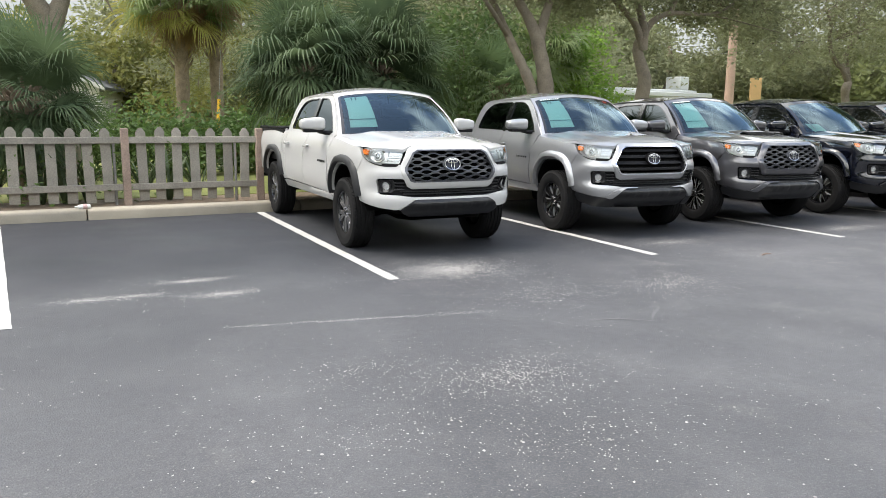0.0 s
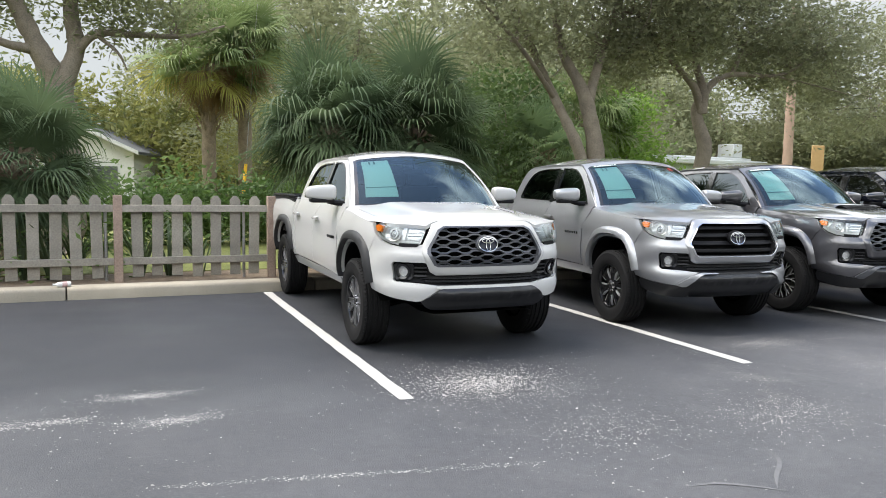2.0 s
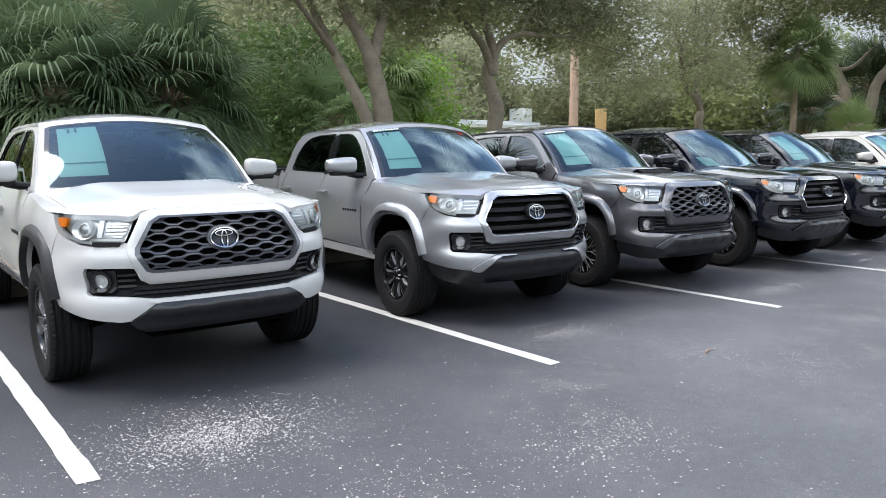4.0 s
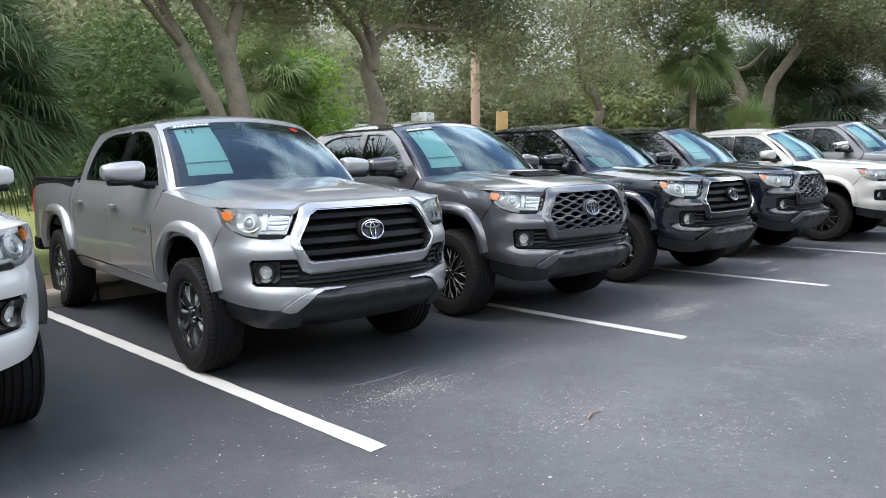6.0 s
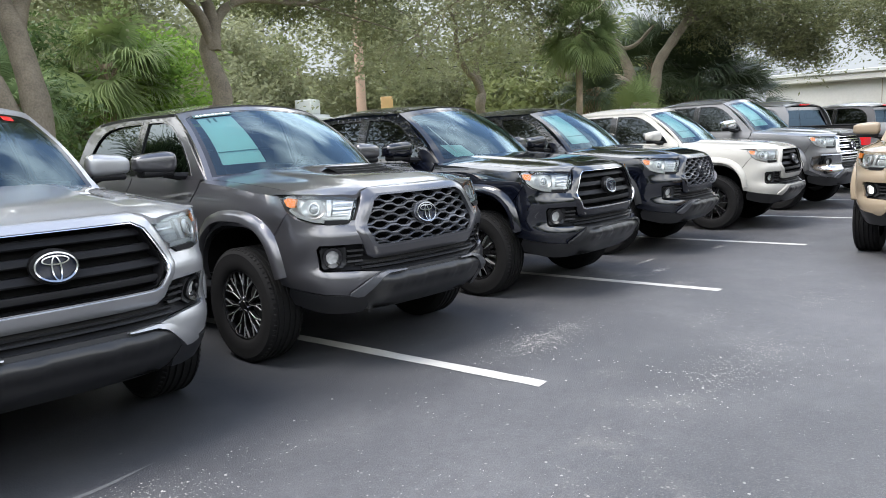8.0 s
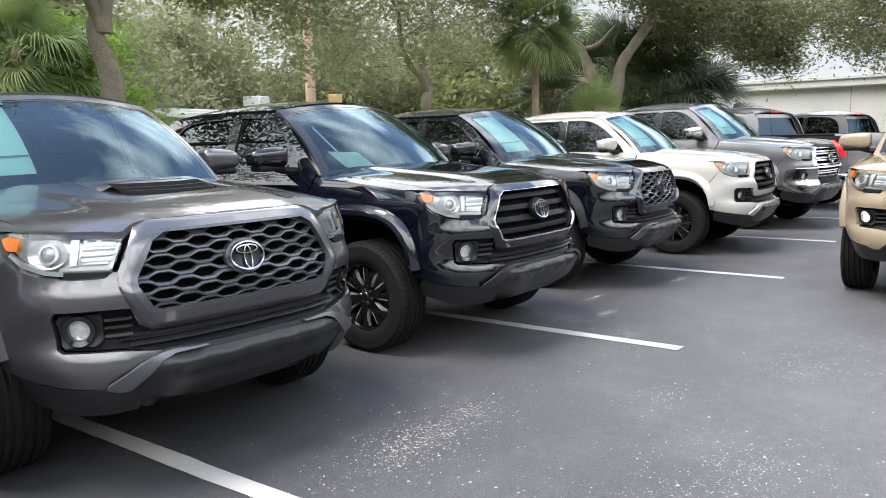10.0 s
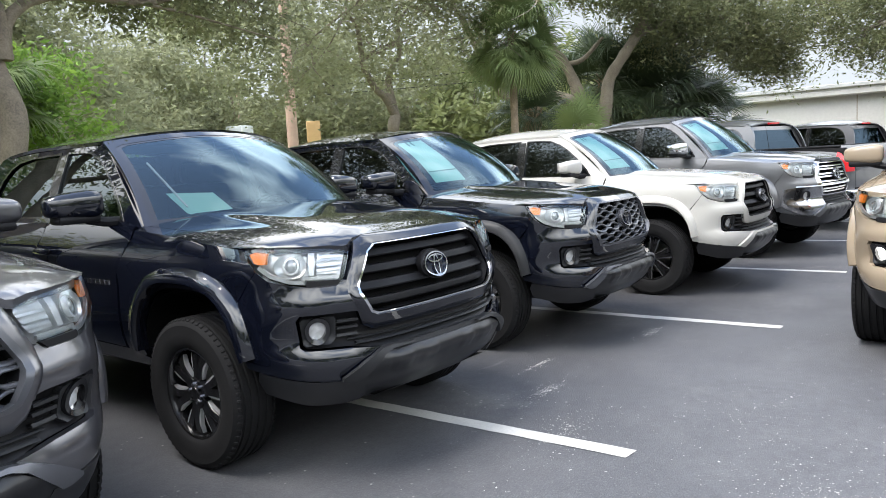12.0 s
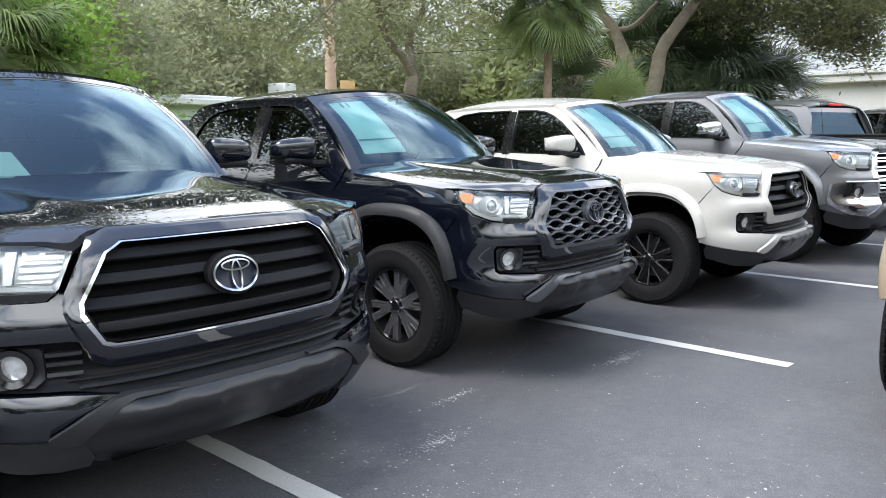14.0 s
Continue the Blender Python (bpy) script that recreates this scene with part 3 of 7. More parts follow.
def cover_outline():
    af = [p for p in arch(AXLES[0], 0, 0.47, 80) if p[0] < AXLES[0] and 0.55 < p[1] < 0.805]
    right = [(0.40, 0.618), (0.60, 0.640), (0.82, 0.650), (0.845, 0.666), (0.855, 0.79), (0.835, 0.815), (0.58, 0.812), (0.535, 0.806), (0.57, 0.90), (0.575, 0.955), (0.604, 0.958), (0.634, 0.936), (0.76, 0.936), (0.882, 0.951), (0.982, 0.981), (1.043, 1.024)]
    side = on_side(af)
    foot = [(1.10, 0.55), (0.85, 0.515), (0.64, 0.49), (0.585, 0.495), (0.43, 0.600)]
    return right + side + foot


def tyre_shape(r=HUB, w=0.245):
    prof = [(0.222, 0.085), (0.236, 0.106), (0.262, 0.120), (0.310, 0.127), (0.345, 0.123), (0.352, 0.1245), (0.372, 0.113), (0.384, 0.097)]
    grooves = []
    for gx in (0.085, 0.045, 0.0, -0.045, -0.085):
        grooves += [(r, gx + 0.012), (r - 0.010, gx + 0.008), (r - 0.010, gx - 0.006), (r, gx - 0.009)]
    back = [(a, -b) for a, b in reversed(prof)]
    return lathe(prof + grooves + back, 64)


def tread_blocks():
    """Shoulder lugs round the tyre."""
    geos = []
    lug = rbox(-0.012, 0.012, -0.009, 0.009, -0.010, 0.0015, 0.003, 1)
    for k in range(64):
        for s in (1, -1):
            m = Matrix.Rotation(2 * math.pi * (k + (0.5 if s > 0 else 0)) / 64, 4, "X") @ Matrix.Translation((s * 0.104, 0, HUB - 0.006)) @ Matrix.Rotation(s * 0.5, 4, "Y")
            geos.append(moved(lug, m))
    return join(*geos)


def rim_barrel():
    return lathe([(0.222, -0.11), (0.238, 0.098), (0.234, 0.106), (0.224, 0.103), (0.216, 0.07), (0.20, -0.08), (0.05, -0.09)], 48)


def spoke(a0, a1, r0, r1, w0, w1, x0=0.085, x1=0.088, thick=0.03):
    """One bar of a wheel from angle a0 at radius r0 to angle a1 at r1; the axle lies along x."""
    def at(a, r, off, x):
        y, z = r * math.cos(a), r * math.sin(a)
        return (x, y - off * math.sin(a), z + off * math.cos(a))
    vs = [at(a0, r0, -w0, x0), at(a0, r0, w0, x0), at(a1, r1, w1, x1), at(a1, r1, -w1, x1),
          at(a0, r0, -w0 * 1.3, x0 - thick), at(a0, r0, w0 * 1.3, x0 - thick), at(a1, r1, w1 * 1.3, x1 - thick), at(a1, r1, -w1 * 1.3, x1 - thick)]
    return vs, [(0, 1, 2, 3), (1, 0, 4, 5), (2, 1, 5, 6), (3, 2, 6, 7), (0, 3, 7, 4), (7, 6, 5, 4)]


def spokes(style):
    geos = []
    if style == "sport":
        for k in range(6):
            a = 2 * math.pi * k / 6
            for s in (-1, 1):
                geos.append(spoke(a + s * 0.10, a + s * 0.17, 0.05, 0.14, 0.013, 0.011))
                geos.append(spoke(a + s * 0.17, a + s * 0.10, 0.14, 0.222, 0.010, 0.010))
                geos.append(spoke(a + s * 0.17, a + s * 0.34, 0.135, 0.222, 0.009, 0.010))
    elif style == "trail":
        for k in range(6):
            a = 2 * math.pi * k / 6
            geos.append(spoke(a, a, 0.040, 0.135, 0.030, 0.026))
            for s in (-1, 1):
                geos.append(spoke(a + s * 0.08, a + s * 0.19, 0.11, 0.223, 0.016, 0.022))
    elif style == "broad":
        for k in range(6):
            a = 2 * math.pi * k / 6
            geos.append(spoke(a, a, 0.03, 0.075, 0.030, 0.030))
            for s in (-1, 1):
                geos.append(spoke(a + s * 0.10, a + s * 0.14, 0.05, 0.15, 0.014, 0.018, 0.084, 0.089))
                geos.append(spoke(a + s * 0.14, a + s * 0.19, 0.15, 0.223, 0.018, 0.024, 0.089, 0.083))
    else:
        for k in range(6):
            a = 2 * math.pi * k / 6
            for s in (-1, 1):
                geos.append(spoke(a + s * 0.16, a + s * 0.13, 0.04, 0.223, 0.012, 0.022))
    return join(*geos)


def spoke_flank(style, s):
    """The machined edge beside one window of a wheel."""
    if style == "plain":
        return spoke(s * 0.42, s * 0.235, 0.06, 0.226, 0.0035, 0.0045, 0.088, 0.092, 0.012)
    if style == "sport":
        return join(spoke(s * 0.15, s * 0.215, 0.06, 0.14, 0.0020, 0.0028, 0.087, 0.092, 0.010),
                    spoke(s * 0.21, s * 0.375, 0.138, 0.220, 0.0028, 0.0032, 0.091, 0.092, 0.010),
                    spoke(s * 0.165, s * 0.145, 0.152, 0.218, 0.0022, 0.0030, 0.091, 0.092, 0.010))
    if style != "broad":
        return join(spoke(s * 0.09, s * 0.105, 0.15, 0.222, 0.0024, 0.0032, 0.089, 0.092, 0.012), spoke(s * 0.36, s * 0.285, 0.075, 0.222, 0.0026, 0.0034, 0.086, 0.091, 0.012))
    return join(spoke(s * 0.335, s * 0.28, 0.085, 0.125, 0.002, 0.009, 0.076, 0.084, 0.02),
                spoke(s * 0.28, s * 0.30, 0.125, 0.165, 0.009, 0.007, 0.084, 0.086, 0.02),
                spoke(s * 0.30, s * 0.335, 0.165, 0.208, 0.007, 0.002, 0.086, 0.080, 0.02))


def wheel(parent, x, y, rim, face, style, side):
    w = new("wheel")
    w.parent = parent
    w.matrix_basis = Matrix.Translation((x, y - 0.045, HUB)) @ Matrix.Rotation(0 if side > 0 else math.pi, 4, "Z") @ Matrix.Rotation(0.3 * y, 4, "X")
    piece("tyre", "tyre", lambda: join(tyre_shape(), tread_blocks()), RUBBER, w, local=True)
    piece("rim", "barrel", rim_barrel, rim, w, local=True)
    piece("spokes", "spokes " + style, lambda: spokes(style), face, w, smooth=False, local=True)
    for k in range(12):
        s = 1 if k % 2 else -1
        e = piece("spoke_edge", f"edge {style} {s}", lambda s=s: spoke_flank(style, s), RIM_GREY if style == "plain" else (SPOKE_EDGE if style == "trail" else ALLOY), w, "machined spoke edge", smooth=False, local=True)
        e.matrix_basis = Matrix.Rotation(math.pi / 3 * (k // 2), 4, "X")
    piece("hub_cap", "hub cap", lambda: lathe([(0.0, 0.098), (0.03, 0.097), (0.036, 0.09), (0.055, 0.084), (0.058, 0.05)], 24), rim, w, local=True)
    for k in range(6):
        n = piece("wheel_nut", "nut", lambda: lathe([(0.0, 0.1), (0.009, 0.098), (0.010, 0.08)], 6), CHROME, w, local=True)
        n.location = (0, 0.047 * math.cos(k * math.pi / 3 + 0.5), 0.047 * math.sin(k * math.pi / 3 + 0.5))
    piece("brake_disc", "brake disc", lambda: lathe([(0.05, -0.02), (0.165, -0.02), (0.165, -0.045), (0.05, -0.045)], 32), DISC, w, local=True)
    return w


def wave_bar(z0, amp, half, phase, out, wl=0.196):
    """One wavy bar of a honeycomb grille."""
    n = int(half * 2 / 0.0135)
    top, vs, fs = [], [], []
    for i in range(n + 1):
        u = -half + 2 * half * i / n
        t = ((u + 10) / wl + phase) % 1
        tri = 4 * abs(t - 0.5) - 1
        z = z0 + amp * max(-1, min(1, tri * 2.5))
        a, b = 0.0080, 0.0058
        for dz, dd in ((b, 0.028), (a, 0.0), (a * 0.4, -0.006), (-a * 0.4, -0.006), (-a, 0.0), (-b, 0.028)):
            vs.append(skin(u, z + dz, out + dd))
    for i in range(n):
        for k in range(5):
            p = i * 6 + k
            fs.append((p, p + 1, p + 7, p + 6))
    return vs, fs


def half_at(z):
    """The grille opening's half width at height z."""
    return float(np.interp(z, (0.788, 0.80, 0.895, 0.925, 1.075, 1.105), (0.445, 0.475, 0.530, 0.530, 0.445, 0.395)))


def flat_bar(z0, h, half, out, depth=0.03):
    n = 16
    vs, fs = [], []
    for i in range(n + 1):
        u = -half + 2 * half * i / n
        for dz, dd in ((h, depth), (h, 0.004), (h * 0.6, 0.0), (-h * 0.6, -0.004), (-h, 0.004), (-h, depth)):
            vs.append(skin(u, z0 + dz, out + dd))
    for i in range(n):
        for k in range(5):
            p = i * 6 + k
            fs.append((p, p + 1, p + 7, p + 6))
    return vs, fs


def oval_ring(cx, cz, rx, rz, w, out, seg=36, t=0.008):
    pts = [(cx + rx * math.cos(2 * math.pi * k / seg), cz + rz * math.sin(2 * math.pi * k / seg)) for k in range(seg)]
    vs, fs = [], []
    for k, (u, z) in enumerate(pts):
        a = 2 * math.pi * k / seg
        for g, dd in ((w, 0.012), (w * 0.8, -t), (-w * 0.8, -t), (-w, 0.012)):
            vs.append(skin(u + g * math.cos(a), z + g * math.sin(a), out + dd))
    for k in range(seg):
        for i in range(3):
            p, q = k * 4 + i, ((k + 1) % seg) * 4 + i
            fs.append((p, q, q + 1, p + 1))
    return vs, fs


def lerp_loop(loop, c, k):
    return [(c[0] + (p[0] - c[0]) * k, c[1] + (p[1] - c[1]) * k) for p in loop]


def add_grille(t, kind, trim, badge):
    """kind: mesh, bars or broad; trim: the surround's finish."""
    g = new("grille")
    g.parent = t
    tall = kind == "broad"
    loop, rim = (TALL_GRILLE, TALL_CHROME) if tall else (GRILLE, CHROME_RING)
    tag = " tall" if tall else ""
    piece("backing", "grille back" + tag, lambda: panel(loop, lambda u, z, d: skin(u, z, d + 0.075), 0.08), UNDER, g)
    if kind == "mesh":
        rows = 10
        for i in range(rows):
            z = 0.798 + (1.096 - 0.798) * i / (rows - 1)
            piece("grille_bar", f"wave {i}", lambda i=i, z=z: wave_bar(z, 0.0092, half_at(min(1.1, max(0.79, z))) - 0.004, 0.5 * (i % 2), 0.020), GUNMETAL, g)
    elif kind == "bars":
        for i in range(4):
            z = 0.835 + 0.075 * i
            piece("grille_bar", f"flat {i}", lambda z=z: flat_bar(z, 0.019, half_at(z) - 0.008, 0.034), PLASTIC, g)
    else:
        for i in range(4):
            z = 0.778 + 0.088 * i
            half = float(np.interp(z, (0.732, 0.85, 0.93, 1.08), (0.44, 0.515, 0.52, 0.49)))
            piece("grille_bar", f"broad {i}", lambda z=z, half=half: join(flat_bar(z - 0.016, 0.011, half, 0.010), flat_bar(z + 0.016, 0.011, half, 0.010)), CHROME, g, "pair of chrome bars")
        piece("hood_inlet", "hood inlet", lambda: panel([(-0.40, 1.118), (0.40, 1.118), (0.36, 1.150), (-0.36, 1.150)], lambda u, z, d: skin(u, z, d - 0.024), 0.04, (), 0.02), PLASTIC, g, "dark slot in the hood's leading edge")
    k = 0.968 if trim is GUNMETAL else 0.995
    piece("grille_frame", "grille frame " + trim.name + tag, lambda: panel(rim, lambda u, z, d: skin(u, z, d - (0.016 if trim is GUNMETAL else 0.010)), 0.03, [lerp_loop(loop, (0, 0.945), k)], 0.03 if trim is GUNMETAL else 0.010), trim, g)
    piece("grille_throat", "grille throat" + tag, lambda: panel(lerp_loop(loop, (0, 0.945), 1.002), lambda u, z, d: skin(u, z, d + 0.012), 0.05, [lerp_loop(loop, (0, 0.945), 0.985)], 0.075), PLASTIC, g)
    piece("emblem", "emblem ring", lambda: join(oval_ring(0, 0.962, 0.088, 0.060, 0.0046, -0.008)), badge, g, "chrome oval emblem")
    piece("emblem_disc", "emblem disc", lambda: panel([(0.104 * math.cos(k * math.pi / 14), 0.962 + 0.075 * math.sin(k * math.pi / 14)) for k in range(28)], lambda u, z, d: skin(u, z, d + 0.002), 0.05, (), 0.03), GUNMETAL if kind == "mesh" else PLASTIC, g)
    piece("emblem_back", "emblem back", lambda: panel([(0.088 * math.cos(k * math.pi / 14), 0.962 + 0.060 * math.sin(k * math.pi / 14)) for k in range(28)], lambda u, z, d: skin(u, z, d - 0.003), 0.05, (), 0.003), EMBLEM_BACK, g)
    piece("emblem_mark", "emblem mark", lambda: join(oval_ring(0, 0.990, 0.056, 0.018, 0.0040, -0.008, 24), oval_ring(0, 0.955, 0.020, 0.051, 0.0040, -0.008, 24)), badge, g)


def add_lamp(t, flip):
    h = new("headlight")
    h.parent = t

    def pc(name, key, build, material, label=""):
        return piece(name, key, build, material, h, label, flip=flip)
    cx, cz = 0.868, 1.040
    pc("housing", "lamp house", lambda: panel(LAMP, lambda u, z, d: skin(u, z, d + 0.055 + 0.004 * math.sin(61 * u + 3) * math.sin(83 * z)), 0.025), LAMP_BEZEL)
    pc("side_reflector", "lamp ribs", lambda: panel([(0.568, 1.083), (0.705, 1.096), (0.728, 0.992), (0.626, 0.988), (0.606, 1.0)], lambda u, z, d: skin(u, z, d + 0.030 + 0.006 * abs(math.sin(z * 150))), 0.008), REFLECTOR, "ribbed bright reflector")
    pc("divider", "lamp divider", lambda: panel([(0.722, 1.099), (0.762, 1.102), (0.772, 0.992), (0.742, 0.990)], lambda u, z, d: skin(u, z, d + 0.024), 0.03, (), 0.03), LAMP_BEZEL)
    pc("bowl", "lamp bowl", lambda: panel([(cx + 0.088 * math.cos(k * math.pi / 14), cz + 0.058 * math.sin(k * math.pi / 14)) for k in range(28)], lambda u, z, d: skin(u, z, d + 0.020 + 0.030 * max(0.0, 1 - ((u - cx) / 0.088) ** 2 - ((z - cz) / 0.058) ** 2)), 0.012), REFLECTOR)
    pc("projector", "lamp eye", lambda: oval_ring(cx, cz, 0.038, 0.036, 0.005, 0.026, 24, 0.006), LAMP_BEZEL)
    pc("projector_lens", "lamp eye lens", lambda: panel([(cx + 0.034 * math.cos(k * math.pi / 10), cz + 0.034 * math.sin(k * math.pi / 10)) for k in range(20)], lambda u, z, d: skin(u, z, d + 0.018 + 8 * ((u - cx) ** 2 + (z - cz) ** 2)), 0.012), LAMP_EYE)
    pc("light_strip", "lamp strip", lambda: join(panel([(0.795, 0.985), (0.800, 0.953), (0.88, 0.962), (0.975, 0.993), (1.040, 1.036), (1.030, 1.050), (0.965, 1.010), (0.875, 0.979), (0.815, 0.971), (0.812, 0.987)], lambda u, z, d: skin(u, z, d + 0.010), 0.03, (), 0.012),
                                                 panel([(0.618, 0.968), (0.800, 0.974), (0.800, 0.987), (0.622, 0.982)], lambda u, z, d: skin(u, z, d + 0.010), 0.03, (), 0.012)), REFLECTOR, "chrome running-light strip")
    pc("lamp_tab", "lamp tab", lambda: panel([(0.612, 0.962), (0.637, 0.941), (0.775, 0.941), (0.793, 0.948), (0.788, 0.968)], lambda u, z, d: skin(u, z, d - 0.008), 0.03, (), 0.02), PLASTIC, "black notch under the lamp")
    pc("turn_signal", "lamp amber", lambda: panel([(0.992, 1.102), (1.060, 1.112), (1.092, 1.102), (1.062, 1.064), (1.040, 1.056), (0.998, 1.054)], lambda u, z, d: skin(u, z, d + 0.012), 0.04, (), 0.02), AMBER, "amber side reflector")
    lens = pc("lens", "lamp lens", lambda: panel(LAMP, lambda u, z, d: skin(u, z, d - 0.004), 0.05), LENS)
    lens.visible_shadow = False


def add_mirror(t, flip, cap):
    m = new("door_mirror")
    m.parent = t

    def shell():
        """A rounded housing, tapering outwards, open behind for the glass."""
        vs, fs = [], []
        for i in range(15):
            t = math.pi * i / 14 - math.pi / 2
            cx, sx = max(0.0, math.cos(t)) ** 0.45, math.copysign(abs(math.sin(t)) ** 0.6, math.sin(t))
            for k in range(24):
                a = 2 * math.pi * k / 24
                c, s = [math.copysign(abs(q) ** 0.62, q) for q in (math.cos(a), math.sin(a))]
                x = 1.015 + 0.148 * sx
                vs.append((x, 1.918 + cx * 0.076 * c * (1.0 if c < 0 else 0.9) + 0.14 * (x - 0.9), 1.355 + cx * 0.083 * s * (1 - 0.9 * (x - 0.9)) - 0.02 * (x - 0.9)))
        for i in range(14):
            for k in range(24):
                p, q = i * 24 + k, i * 24 + (k + 1) % 24
                fs.append((p, q, q + 24, p + 24))
        return vs, fs
    piece("mirror_cap", "mirror cap", shell, cap, m, flip=flip)
    piece("mirror_base", "mirror base", lambda: join(rbox(0.885, 1.12, 1.875, 2.005, 1.252, 1.298, 0.018, 2), tube([(0.76, 1.86, 1.245), (0.86, 1.90, 1.250), (0.95, 1.93, 1.268)], [0.03, 0.028, 0.024], 8)), PLASTIC, m, flip=flip)
    piece("mirror_glass", "mirror glass", lambda: [([(0.905, 1.998, 1.295), (1.125, 2.030, 1.298), (1.125, 2.030, 1.405), (0.905, 1.998, 1.418)]), [(3, 2, 1, 0)]], CHROME, m, flip=flip)


def seat(x, y):
    return join(rbox(x - 0.25, x + 0.25, y, y + 0.5, 0.75, 0.92, 0.05), moved(rbox(-0.25, 0.25, -0.06, 0.06, 0, 0.62, 0.05), pose(x, y + 0.5, 0.82, -14)), rbox(x - 0.13, x + 0.13, y + 0.60, y + 0.70, 1.42, 1.58, 0.04))


def wheel_ring():
    return join(tube([(0.36 + 0.19 * math.cos(a), 1.98 - 0.06 * math.sin(a), 1.16 + 0.17 * math.sin(a)) for a in [2 * math.pi * k / 20 for k in range(21)]], 0.016, 6, False), tube([(0.36, 1.85, 1.12), (0.36, 1.97, 1.16)], 0.04, 8))


FOG_Z = 0.735
FOG_RECESS = [(0.752 + 0.060 * math.cos(k * math.pi / 12), FOG_Z + 0.056 * math.sin(k * math.pi / 12)) for k in range(24)]


def side_fin(z):
    """One blade between the lower grille and the fog lamp."""
    us = [0.545 + 0.11 * k / 6 for k in range(7)]
    vs = [skin(u, z + dz, dd) for u in us for dz, dd in ((0.006, 0.03), (0.006, 0.008), (-0.006, 0.004), (-0.008, 0.03))]
    return vs, [(4 * i + k, 4 * i + k + 1, 4 * i + k + 5, 4 * i + k + 4) for i in range(6) for k in range(3)]


def edge_gap(p, loop):
    """How far a point lies inside a closed line."""
    best = 9.0
    for (x0, y0), (x1, y1) in zip(loop, loop[1:] + loop[:1]):
        dx, dy = x1 - x0, y1 - y0
        k = min(1, max(0, ((p[0] - x0) * dx + (p[1] - y0) * dy) / (dx * dx + dy * dy)))
        best = min(best, math.hypot(p[0] - x0 - k * dx, p[1] - y0 - k * dy))
    return best


def surround(u, z, d=0.0, ring=RING):
    """The painted frame round the grille, swelling out of the bumper and the hood's edge."""
    s = min(1, edge_gap((u, z), ring) / 0.055)
    return skin(u, z, d + 0.001 - 0.017 * math.sqrt(1 - (1 - s) ** 2) * min(1, max(0.25, (1.17 - z) / 0.06)))


def valance_face(u, z, d=0.0):
    """The lower bumper: a bulging bar with two pairs of raised panels, its foot drawn in."""
    a = abs(u)
    raised = max(min(1, max(0, (0.055 - abs(a - 0.155)) / 0.012)), min(1, max(0, (0.060 - abs(a - 0.335)) / 0.012)))
    raised *= min(1, max(0, (z - 0.49) / 0.02)) * min(1, max(0, (0.592 - z) / 0.014))
    bulge = 0.028 * math.exp(-((z - 0.555) / 0.045) ** 2) * min(1, max(0, (0.60 - a) / 0.08))
    return skin(u, z, d - 0.008 - bulge - 0.007 * raised + 1.4 * max(0, 0.45 - z) ** 1.5)


